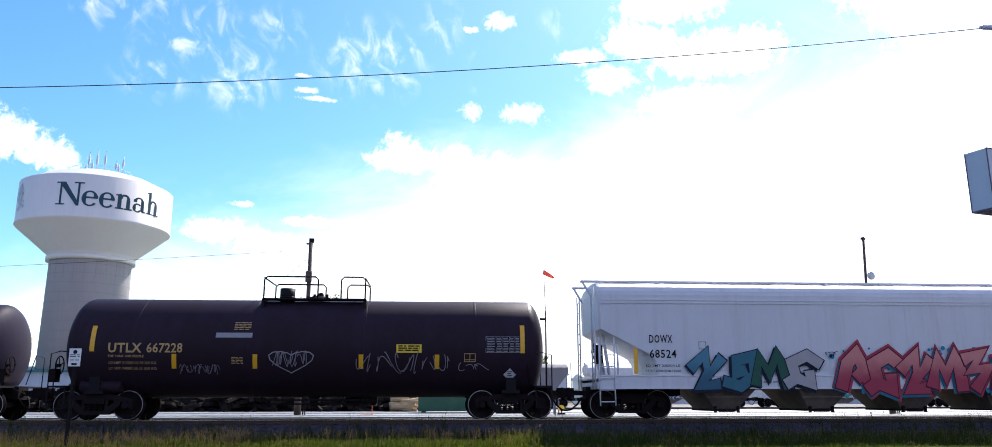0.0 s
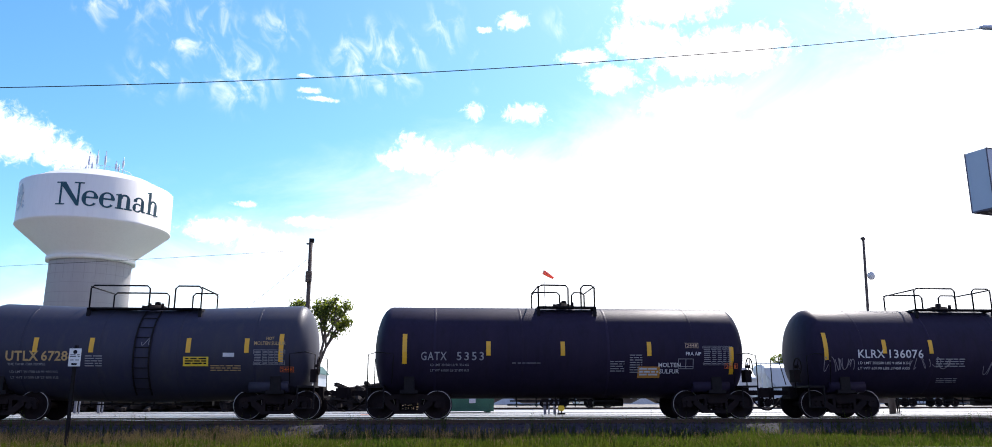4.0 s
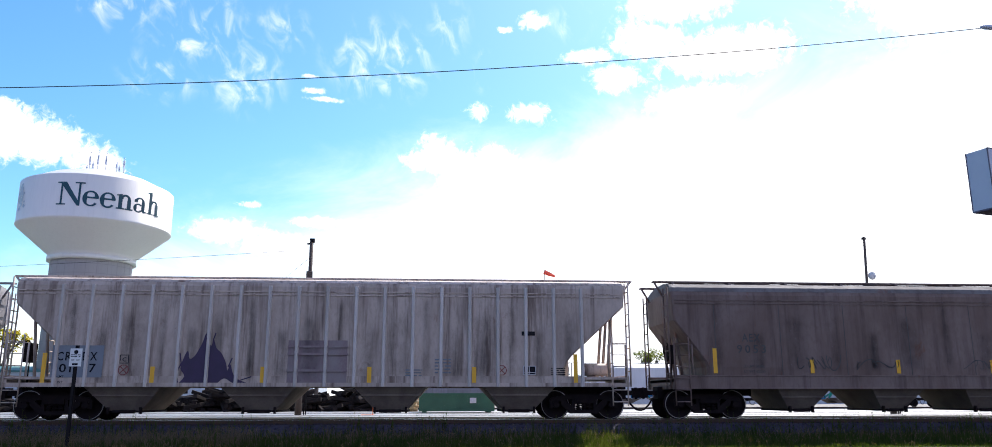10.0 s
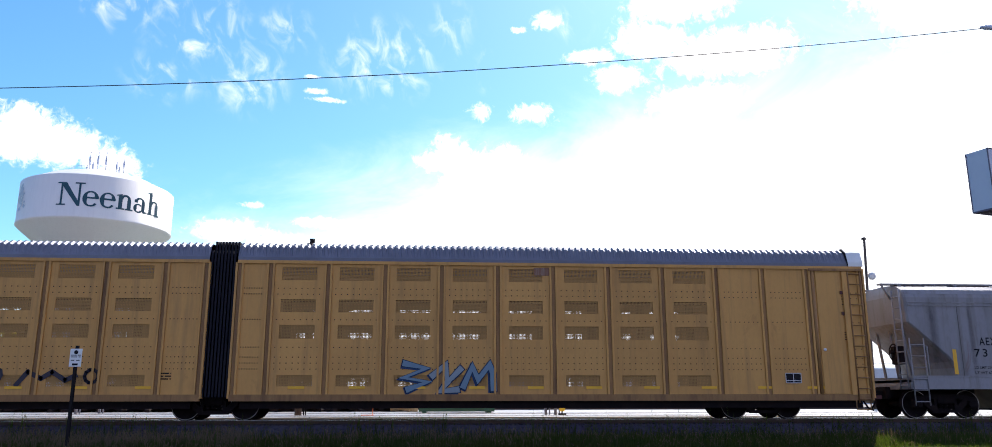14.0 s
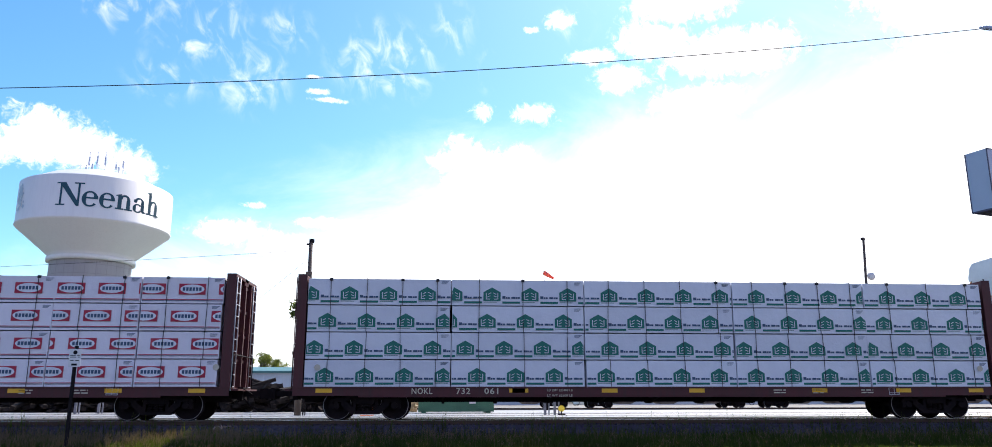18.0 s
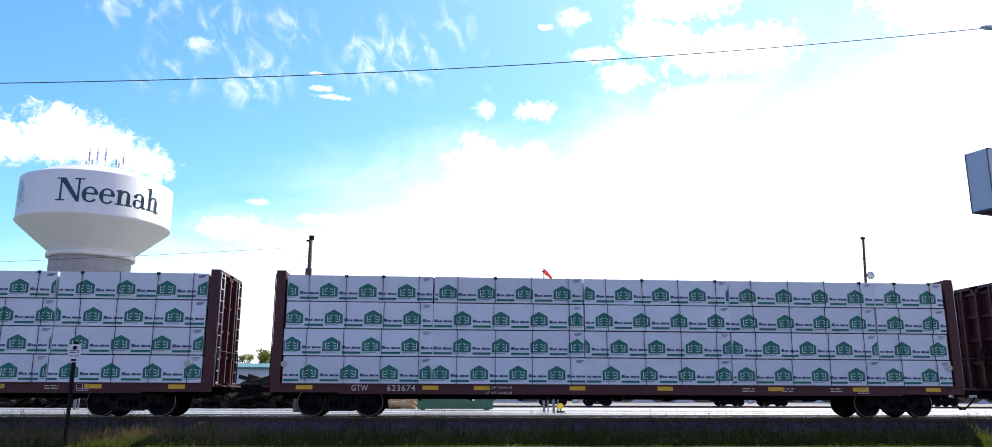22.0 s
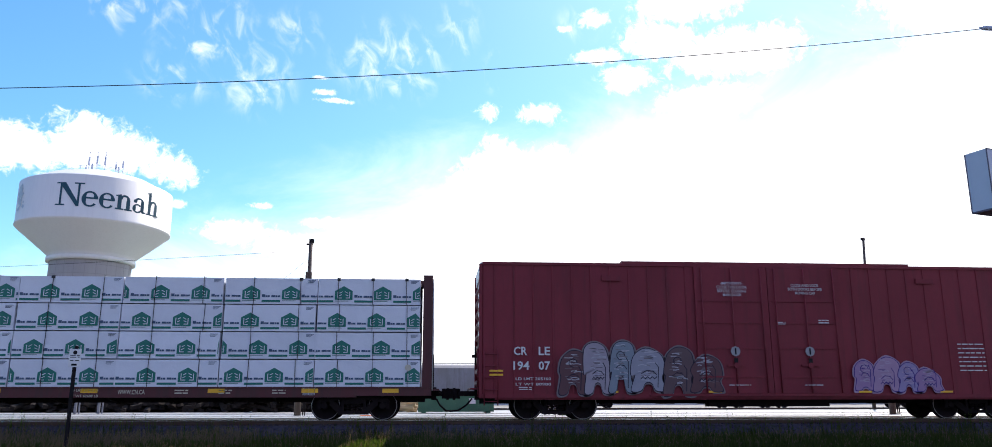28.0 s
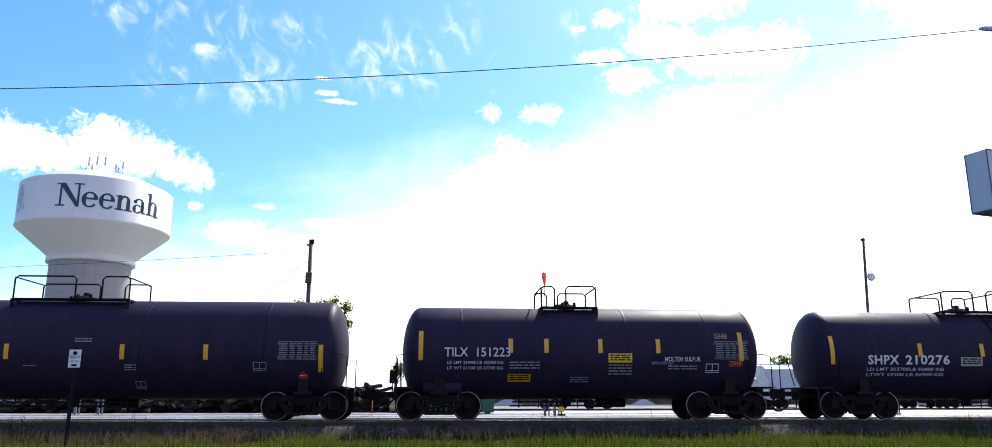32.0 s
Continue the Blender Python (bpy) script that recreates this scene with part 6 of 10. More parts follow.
def roman_word():
    """The six letters of the town's name on a cap height of 1."""
    cap_n = [slab(0.15, 0.23, 0.05, 0.95), slab(0.85, 0.93, 0.05, 0.95), [(0.09, 1.0), (0.36, 1.0), (0.93, 0.08), (0.93, -0.03), (0.83, -0.03), (0.15, 0.92)],
             slab(0.0, 0.38, 0.0, 0.055), slab(0.0, 0.2, 0.945, 1.0), slab(0.70, 1.08, 0.945, 1.0)]
    small_e = ring_piece(0.31, 0.32, 0.31, 0.345, 0.175, 0.07, 6, 322, 20) + [slab(0.12, 0.60, 0.325, 0.40)]
    arch = [slab(0.085, 0.25, 0.04, 0.60), slab(0.0, 0.35, 0.0, 0.065), slab(0.455, 0.62, 0.04, 0.42), slab(0.37, 0.72, 0.0, 0.065)] + ring_piece(0.375, 0.42, 0.245, 0.255, 0.155, 0.09, 0, 165, 9)
    small_n = arch + [[(0.0, 0.585), (0.235, 0.60), (0.235, 0.69), (0.0, 0.63)]]
    small_a = ring_piece(0.27, 0.43, 0.235, 0.24, 0.15, 0.07, 0, 165, 9) + [slab(0.35, 0.505, 0.08, 0.44), slab(0.03, 0.17, 0.43, 0.56), [(0.365, 0.08), (0.44, -0.01), (0.60, 0.02), (0.60, 0.07), (0.495, 0.09)]]
    small_a += ring_piece(0.21, 0.185, 0.215, 0.205, 0.15, 0.065, 40, 330, 14)
    small_h = arch + [slab(0.085, 0.25, 0.58, 0.96), [(0.0, 0.93), (0.235, 0.945), (0.235, 1.04), (0.0, 0.985)]]
    return [(-29.6, -9.8, 1.08, cap_n), (-11.0, 0.4, 0.62, small_e), (0.9, 12.1, 0.62, small_e), (12.5, 25.2, 0.72, small_n), (25.6, 37.4, 0.62, small_a), (37.4, 50.6, 0.72, small_h)]


def cut_strips(poly, step):
    """A convex outline cut into upright strips no wider than step."""
    x0, x1 = min(p[0] for p in poly), max(p[0] for p in poly)
    n = max(1, math.ceil((x1 - x0) / step))
    out = []
    for k in range(n):
        q = poly
        for limit, keep in ((x0 + (x1 - x0) * k / n, 1), (x0 + (x1 - x0) * (k + 1) / n, -1)):
            r = []
            for (ax, az), (bx, bz) in zip(q, q[1:] + q[:1]):
                ina, inb = keep * (ax - limit) >= -1e-9, keep * (bx - limit) >= -1e-9
                if ina:
                    r.append((ax, az))
                if ina != inb:
                    f = (limit - ax) / (bx - ax)
                    r.append((limit, az + (bz - az) * f))
            q = r
        if len(q) > 2:
            out.append(q)
    return out


def water_tower(x, y, dia):
    z0 = ground_z(x, y)
    t = thing("water_tower", "white water tower with dark teal lettering on a concrete shaft", "water tower", at=pose(x, y, z0))
    R, rp = dia / 2, 5.42
    zb, zk, zt = 20.5, 25.2, 31.1
    part("concrete_shaft", B().lathe([(-0.2, rp * 1.03), (zb - 0.6, rp), (zb, rp)], 48, "z"), M_CONC, t)
    for k in range(15):
        z = zb - 0.9 - 1.35 * k
        rj = rp * (1.03 - 0.03 * max(0, z) / zb) + 0.008
        part("pour_joint", B().lathe([(z - 0.03, rj - 0.03), (z - 0.03, rj), (z + 0.03, rj), (z + 0.03, rj - 0.03)], 48, "z"), M_JOINT, t)
    # upright form joints in the cast shaft
    for k in range(24):
        a = 2 * math.pi * k / 24
        part("form_joint", B().box(-0.035, 0.035, -0.03, 0.03, 0.0, zb - 0.4), M_JOINT, t, at=pose(rp * 0.998 * math.cos(a), rp * 0.998 * math.sin(a), 0, 0, 0, math.degrees(a) + 90))
    prof = [(zb - 0.2, rp * 1.04), (zb + 0.5, rp * 1.05), (zb + 0.9, rp * 1.12), (zk - 0.35, R * 0.985), (zk - 0.1, R * 1.008), (zk, R * 1.01), (zk + 0.12, R), (zt, R), (zt + 0.12, R * 0.985), (zt + 0.35, R * 0.93),
            (zt + 0.075 * dia, R * 0.70), (zt + 0.118 * dia, R * 0.42), (zt + 0.140 * dia, R * 0.16), (zt + 0.144 * dia, 0.3)]
    part("tank_bowl", B().lathe(prof, 64, "z"), M_WHITE, t)
    part("rim_ring", B().lathe([(zb - 0.25, rp * 1.0), (zb - 0.25, rp * 1.09), (zb + 0.35, rp * 1.09), (zb + 0.35, rp)], 64, "z"), M_WHITE, t)
    # name round the tank
    facing = math.atan2(-y, -x) + radians(-0.5)
    # roman capitals and small letters: thin and thick strokes with slab feet; each glyph is (from, to) in degrees round the tank and its width
    hgt, zz = 3.2, zk + 1.50
    for a0, a1, wd, pieces in roman_word():
        b = B()
        for poly in pieces:
            for strip in cut_strips(poly, wd * 2.2 / (a1 - a0)):
                vs = []
                for px, pz in strip:
                    a = facing + radians(a0 + (a1 - a0) * px / wd)
                    vs.append(((R + 0.035) * math.cos(a), (R + 0.035) * math.sin(a), zz + pz * hgt))
                b.add(vs, [tuple(range(len(vs)))])
        part("letter", b, M_TEAL, t)
    # grey mark of leaves further round
    b = B()
    r = random.Random(3)
    for i in range(60):
        a, z = facing - 1.20 + r.gauss(0, 0.06), zk + (zt - zk) * r.uniform(0.25, 0.85)
        s = r.uniform(0.15, 0.4)
        b.add([((R + 0.05) * math.cos(a + dx * s / R), (R + 0.05) * math.sin(a + dx * s / R), z + dz * s) for dx, dz in ((-1, 0), (0, -1), (1, 0), (0, 1))], [(0, 1, 2, 3)])
    part("leaf_emblem", b, M_SHED, t)
    # aerials and rail on the crown
    for i, (dx, h) in enumerate(((-1.0, 3.6), (-0.5, 2.2), (0.15, 3.8), (1.3, 3.7), (2.9, 2.2), (3.9, 2.8), (-1.35, 1.6), (3.3, 1.7))):
        part("aerial", B().tube((dx, -2.0, zt + 0.12 * dia), (dx, -2.0, zt + 0.10 * dia + h), 0.06, 6).box(dx - 0.12, dx + 0.12, -2.15, -1.92, zt + 0.10 * dia + h * 0.45, zt + 0.10 * dia + h * 0.8), M_GREYBOX, t)
    b = B()
    n = 20
    for k in range(n):
        a0, a1 = 2 * math.pi * k / n, 2 * math.pi * (k + 1) / n
        p, q = (4.2 * math.cos(a0), 4.2 * math.sin(a0)), (4.2 * math.cos(a1), 4.2 * math.sin(a1))
        b.tube((*p, zt + 0.112 * dia), (*p, zt + 0.118 * dia + 0.6), 0.025, 5)
        b.tube((*p, zt + 0.118 * dia + 0.6), (*q, zt + 0.118 * dia + 0.6), 0.025, 5)
    part("crown_railing", b, M_PALE, t)
    return t


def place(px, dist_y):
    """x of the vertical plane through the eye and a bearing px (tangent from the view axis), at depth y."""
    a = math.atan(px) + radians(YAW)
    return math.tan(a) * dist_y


water_tower(-50.6, 118.0, 20.5)


# ---- poles, wire, sign, lamp ----
def pole(x, y, h, r, lean=(0, 0), label="weathered wooden utility pole in the yard", extras=()):
    z0 = ground_z(x, y)
    t = thing("utility_pole", label, "utility pole", at=pose(x, y, z0, lean[0], lean[1], 0))
    part("shaft", B().tube((0, 0, -0.2), (0, 0, h), r, 12, r * 0.72), M_POLE, t)
    return t


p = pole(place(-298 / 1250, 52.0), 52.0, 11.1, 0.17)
part("top_bracket", B().box(-0.28, 0.12, -0.06, 0.06, 10.72, 10.82).box(-0.1, 0.2, -0.12, 0.12, 10.85, 11.12), M_BLACK, p)
part("fuse_box", B().cbox(-0.19, 0.19, -0.36, -0.12, 8.2, 8.9, 0.04), M_POLE, p)
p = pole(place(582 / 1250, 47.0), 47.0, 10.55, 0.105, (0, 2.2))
part("lamp_bracket", B().box(-0.16, 0.10, -0.05, 0.05, 10.38, 10.52), M_BLACK, p)
part("dish", B().lathe([(-0.05, 0.05), (0.0, 0.22), (0.06, 0.26)], 16, "y", (0.30, -0.15, 8.1)).tube((0, 0, 8.1), (0.3, -0.1, 8.1), 0.03, 6), M_PALE, p)
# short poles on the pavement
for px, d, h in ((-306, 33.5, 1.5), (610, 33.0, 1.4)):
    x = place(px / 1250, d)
    t = thing("timber_post", "short grey timber post on the pavement", "post", at=pose(x, d, 0))
    part("shaft", B().tube((0, 0, -0.05), (0, 0, h), 0.14, 10, 0.13), M_POLE, t)
    part("conduit", B().tube((0.22, 0, 0), (0.22, 0, h), 0.03, 6).tube((0.3, 0, 0), (0.3, 0, h), 0.025, 6), M_BLACK, t)
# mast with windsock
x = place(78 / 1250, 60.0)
t = thing("windsock_mast", "thin dark mast with an orange windsock", "windsock mast", at=pose(x, 60.0, ground_z(x, 60)))
part("mast", B().tube((0, 0, 0), (0, 0, 7.6), 0.08, 8, 0.05).tube((0, 0, 7.6), (-0.1, 0, 10.75), 0.025, 6), M_BLACK, t)
part("lamp_arm", B().box(-0.45, 0.0, -0.05, 0.05, 6.9, 7.05), M_BLACK, t)
SOCK = part("windsock", B().lathe([(0.0, 0.17), (0.3, 0.17), (0.6, 0.13), (0.9, 0.08)], 12, "x").lathe([(-0.02, 0.18), (0.02, 0.18)], 12, "x"), M_SOCK, t, "faded orange-red windsock", at=pose(-0.1, 0, 10.6, 0, 32, 0))
# overhead wire, from the left to a service pole out of view on the right
W0, W1 = Vector((-26.0, 40, 16.13)), Vector((36.0, 40, 22.2))


def wire(name, a, c, sag, r, label, n=24):
    pts = []
    for k in range(n + 1):
        f = k / n
        q = a.lerp(c, f)
        pts.append((q.x, q.y, q.z - sag * 4 * f * (1 - f)))
    return tagged(part(name, B().pipe(pts, r, 5), M_BLACK), label, "wire")


for wx, wz in ((-26.0, 16.13), (36.0, 22.2)):
    p = pole(wx, 40, wz + 0.9, 0.16, (0, 0), "tall wooden pole that carries the overhead wire")
    part("crossarm", B().box(-0.06, 0.06, -0.7, 0.7, wz - 0.02 + 0.02, wz + 0.12), M_POLE, p)
wire("overhead_wire", W0, W1, 0.84, 0.024, "thin dark overhead wire across the sky")
wire("service_wire", Vector((-60, 60, 8.9)), Vector((-10.0, 52, 10.1)), 0.25, 0.012, "thin service wire to the utility pole")
wire("guy_wire", Vector((-15.5, 56, 5.0)), Vector((-8.6, 52, 9.6)), 0.1, 0.010, "thin guy wire at the utility pole")


def trespass_sign():
    x, y = -9.36, 21.5
    t = thing("warning_sign", "small white sign on a dark steel post by the track", "sign", at=pose(x, y, ground_z(x, y)))
    z = 2.12
    part("post", B().box(-0.03, 0.03, -0.02, 0.02, -0.1, z + 0.54).box(-0.05, 0.05, 0.012, 0.02, -0.1, z + 0.54), M_BLACK, t)
    part("sign_plate", B().cbox(-0.15, 0.15, -0.028, -0.022, z, z + 0.46, 0.002), M_SIGNW, t)
    w = flat(-0.031)
    b = B()
    b.add([w(0.055 * math.cos(k * 0.785), z + 0.37 + 0.055 * math.sin(k * 0.785)) for k in range(8)], [tuple(range(8))])
    part("round_mark", b, M_BLK_P, t)
    bars(t, w, 0, z + 0.26, 0.24, 0.09, M_BLK_P, 2, seed=1)
    bars(t, w, 0, z + 0.15, 0.22, 0.05, M_BLK_P, 1, seed=2)
    sticker(t, w, 0, z + 0.06, 0.14, 0.05, M_BLK_P, "mark", n=1)


trespass_sign()


def hanging_sign():
    x, y = 14.40, 19.0
    t = thing("sign_cabinet", "blue-grey sheet-metal sign cabinet with a pale face, raised on a pole", "sign cabinet", at=pose(x, y, ground_z(x, y), 0, 0, 18))
    z0, z1 = 6.07, 7.74
    part("cabinet", B().box(0, 2.6, 0.0, 0.62, z0 + 0.06, z1), M_GREYBOX, t)
    part("edge_trim", B().box(-0.01, 2.61, -0.012, 0.012, z1 - 0.01, z1 + 0.01).box(-0.01, 2.61, -0.01, 0.63, z0 + 0.02, z0 + 0.06).box(-0.012, 0.014, -0.012, 0.01, z0 + 0.05, z1).box(-0.014, 0.01, 0.612, 0.634, z0 + 0.05, z1), M_TRIM, t)
    part("face_panel", B().box(0.10, 2.5, -0.03, 0.0, z0 + 0.45, z0 + 0.86), M_PALE, t)
    part("pole", B().tube((1.9, 0.31, -0.2), (1.9, 0.31, z0 + 0.1), 0.11, 14), M_GREYBOX, t)


hanging_sign()
t = thing("street_lamp", "tall grey street lamp with a curved arm", "street lamp", at=pose(18.2, 20.0, -0.6))
part("pole", B().tube((0, 0, -0.1), (0, 0, 10.4), 0.1, 12, 0.06), M_GREYBOX, t)
part("arm", B().pipe([(0, 0, 10.4), (-0.4, 0, 11.0), (-1.2, 0, 11.5), (-2.1, 0, 11.68)], 0.035, 8), M_GREYBOX, t)
part("lamp_head", B().lathe([(-2.72, 0.03), (-2.6, 0.07), (-2.2, 0.08), (-2.05, 0.04)], 10, "x", (0, 0, 11.70)), M_GREYBOX, t)


# ---- yard things beyond the track ----
def tie_pile(x, y, w, h, seed, label):
    t = thing("scrap_tie_pile", label, "tie pile", "piles of old ties", at=pose(x, y, 0))
    r = random.Random(seed)
    me = B().cbox(-1.2, 1.2, -0.11, 0.11, -0.09, 0.09, 0.015).mesh("old_tie", M_OLDTIE)
    for i in range(int(w * h * 26)):
        fx = r.uniform(-1, 1)
        top = h * (1 - abs(fx) ** 2.2) * r.uniform(0.85, 1.1)
        part("old_tie", me, None, t, at=pose(fx * w / 2, r.uniform(-1.3, 1.3), 0.09 + r.uniform(0, top), r.uniform(-14, 14), r.uniform(-18, 18), r.uniform(0, 180)))
    return t


tie_pile(-9.2, 43.5, 6.6, 1.25, 1, "heap of dark discarded railway ties")
tie_pile(-17.2, 43.6, 9.4, 1.1, 3, "long low heap of dark railway ties")
tie_pile(-3.9, 43.8, 3.6, 1.15, 2, "smaller heap of dark and broken ties")
t = thing("log_heap", "low heap of pale split logs on the pavement", "log heap", at=pose(-1.75, 41.5, 0))
r = random.Random(8)
for i in range(26):
    part("log", B().tube((0, 0, 0), (r.uniform(0.7, 1.5), 0, 0), r.uniform(0.06, 0.13), 8), M_WOOD, t, at=pose(r.uniform(-0.75, 0.1), r.uniform(-0.5, 0.5), 0.12 + r.uniform(0, 0.55) * r.random(), r.uniform(0, 90), r.uniform(-12, 12), r.uniform(-30, 30)))
t = thing("green_container", "dark green steel skip container with a small white label", "container", at=pose(0.9, 38.5, 0))
part("body", B().box(-1.75, 1.75, -0.9, 0.9, 0.06, 0.82).box(-1.8, 1.8, -0.95, 0.95, 0.80, 0.88).box(-1.6, -1.4, -0.9, 0.9, 0, 0.08).box(1.4, 1.6, -0.9, 0.9, 0, 0.08), M_GREENBOX, t)
for k in range(7):
    part("rib", B().box(-1.6 + k * 0.53 - 0.03, -1.6 + k * 0.53 + 0.03, -0.93, -0.9, 0.08, 0.8), M_GREENBOX, t)
sticker(t, flat(-0.95), 0.75, 0.55, 0.3, 0.24, M_WHITE_P, "label_plate", n=1)
# switch stands and markers
t = thing("switch_target", "small round yellow switch target on a short stand", "switch stand", at=pose(5.1, 33.0, 0))
part("stand", B().tube((0, 0, 0), (0, 0, 0.16), 0.03, 8).box(-0.15, 0.15, -0.1, 0.1, 0, 0.06), M_BLACK, t)
part("target", B().lathe([(-0.02, 0.13), (0.02, 0.13)], 16, "y", (0, 0, 0.25)), M_YSTK, t)
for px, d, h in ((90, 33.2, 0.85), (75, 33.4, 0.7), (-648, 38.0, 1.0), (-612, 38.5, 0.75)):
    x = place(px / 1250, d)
    t = thing("signal_post", "short grey steel post with a box beside the yard track", "post", "short posts in the yard", at=pose(x, d, 0))
    part("post", B().box(-0.05, 0.05, -0.05, 0.05, 0, h).box(0.14, 0.19, -0.03, 0.03, 0, h * 0.95), M_GALV, t)
    part("cap", B().box(-0.14, 0.14, -0.1, 0.1, h * 0.7, h), M_GALV if px < 0 else M_STEEL, t)
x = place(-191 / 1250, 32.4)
t = thing("orange_marker", "thin orange marker stake on a foot", "marker stake", at=pose(x, 32.4, 0))
part("stake", B().tube((0, 0, 0), (0, 0, 0.62), 0.014, 6), M_ORANGE, t)
part("foot", B().box(-0.45, 0.06, -0.08, 0.08, 0, 0.03), M_ORANGE, t)


# long shed on the left and far buildings
def shed(x0, x1, y, h, label, mat, roofmat, ribs=True):
    z = ground_z(0, y)
    t = thing("metal_shed", label, "shed", "sheds beyond the yard", at=pose((x0 + x1) / 2, y, z))
    w = (x1 - x0) / 2
    part("wall", B().box(-w, w, 0, 14, 0, h), mat, t)
    if ribs:
        n = int(2 * w / 0.9)
        b = B()
        for k in range(n):
            b.box(-w + k * 0.9, -w + k * 0.9 + 0.07, -0.05, 0.0, 0, h - 0.1)
        part("wall_rib", b, mat, t)
    part("roof", B().prism([(-0.4, h - 0.05), (14.4, h - 0.05), (14.4, h + 0.1), (7, h + 1.0), (-0.4, h + 0.22)], "x", -w - 0.3, w + 0.3), roofmat, t)
    return t


shed(-75, -17, 112, 4.6, "long pale blue metal shed with a teal roof edge", M_SHED, M_SHEDROOF)
shed(-4, 22, 135, 4.9, "pale corrugated metal shed", M_SHED, M_PALE)
shed(26, 60, 140, 4.4, "low white metal building", M_PALE, M_SHED, False)
shed(66, 130, 140, 5.0, "long low pale building", M_SHED, M_PALE)


# ---- parked hopper cars in the far yard ----
def parked_hopper(x, mat, seed, graffito=True):
    car = thing("parked_hopper_car", "light grey covered hopper car parked in the far yard" if not graffito else "light grey hopper car with spray paint, parked in far yard", "hopper car", "parked cars in the far yard", at=pose(x, 82.0, -0.30))
    half, W = 8.6, 1.55
    part("hopper_body", loft(B(), [(1.36, half - 1.9, W), (3.4, half - 0.4, W), (3.95, half - 0.35, W), (4.2, half - 0.4, 1.2), (4.35, half - 0.5, 0.6)], 0.1), mat, car)
    part("side_sill", B().box(-half, half, -W - 0.03, W + 0.03, 0.94, 1.36), mat, car)
    for k in range(3):
        a = -4.4 + 4.4 * k
        part("discharge_bay", B().prism([(a - 1.7, 0.94), (a + 1.7, 0.94), (a + 0.6, 0.4), (a - 0.6, 0.4)][::-1], "y", -1.2, 1.2), M_BAY, car)
    part("roof_walk", B().box(-half, half, -0.4, 0.4, 4.45, 4.5), mat, car)
    for s in (-1, 1):
        part("end_post", B().box(s * (half - 0.1) - 0.04, s * (half - 0.1) + 0.04, -1.5, -1.4, 1.3, 4.45).box(s * (half - 0.6) - 0.03, s * (half - 0.6) + 0.03, -1.5, -1.4, 1.3, 3.6), mat, car)
        t = part("truck", BOLSTER, None, car, at=pose(s * 6.9, 0, 0))
        for q in (-1, 1):
            part("wheelset", WHEELSET, None, t, at=pose(q * 0.889, 0, 0.457))
            part("side_frame", SIDE_FRAME, None, t, at=pose(0, q * 1.0, 0))
    part("coupler", coupler_mesh(0.5), M_STEEL, car, at=pose(half, 0, 0))
    part("coupler", coupler_mesh(0.5), M_STEEL, car, at=pose(-half, 0, 0, 0, 0, 180))
    if graffito:
        graffiti(car, lambda g: flat(-W - 0.035 - g * 2), seed % 5 - 2.5, 1.22, 7.5, 0.85, 6, paint((0.03, 0.22, 0.5)), paint((0.03, 0.35, 0.25)), M_BLK_P, seed, paint((0.7, 0.7, 0.72)))
    return car


for k, (m, g) in enumerate(((M_HOPMID, 0), (M_HOPWHITE, 1), (M_SHED, 1), (M_HOP, 1), (M_HOPWHITE, 1), (M_HOPMID, 0))):
    parked_hopper(5.0 + k * 18.4, m, 11 + k, bool(g))


# ---- trees beyond the yard ----
def tree(x, y, h, wide, seed, leaf, label, dense=1.0, base=0.25):
    """h: height, wide: half the crown's width, in metres."""
    z0 = ground_z(x, y)
    t = thing("tree", label, "tree", "trees beyond the yard", at=pose(x, y, z0))
    r = random.Random(seed)
    tips = []
    b = B()

    def grow(p, d, ln, rad, depth):
        q = p + d * ln
        b.tube(p, q, rad, 6, rad * 0.65, False)
        if depth == 0:
            tips.append(q)
            return
        for i in range(3 if depth > 1 else 2):
            nd = (d + Vector((r.uniform(-1, 1), r.uniform(-1, 1), r.uniform(-0.2, 0.8))) * 0.7).normalized()
            grow(q, nd, ln * r.uniform(0.6, 0.8), rad * 0.6, depth - 1)
        if depth < 3:
            tips.append(q)
    grow(Vector((0, 0, 0)), Vector((r.uniform(-0.1, 0.1), 0, 1)), h * base, h * 0.022, 4)
    tall, spread = h / (max(q.z for q in tips) + 0.3), wide * 0.88 / max(abs(q.x) for q in tips)
    b.v = [(vx * (1 + (spread - 1) * min(1, vz / (0.4 * h))), vy * spread, vz * tall) for vx, vy, vz in b.v]
    part("trunk", b, M_BARK, t)
    c = B()
    for q in tips:
        q = Vector((q.x * spread, q.y * spread, q.z * tall))
        for i in range(int(16 * dense)):
            p = q + Vector((r.gauss(0, 0.45), r.gauss(0, 0.45), r.gauss(0, 0.4))) * h * 0.05
            s = h * r.uniform(0.010, 0.022)
            a, e = Vector((r.uniform(-1, 1), r.uniform(-1, 1), r.uniform(-1, 1))).normalized() * s, Vector((r.uniform(-1, 1), r.uniform(-1, 1), r.uniform(-1, 1))).normalized() * s
            c.add([p - a, p - e * 0.6, p + a, p + e * 0.6], [(0, 1, 2, 3)])
    part("crown", c, leaf, t)
    return t


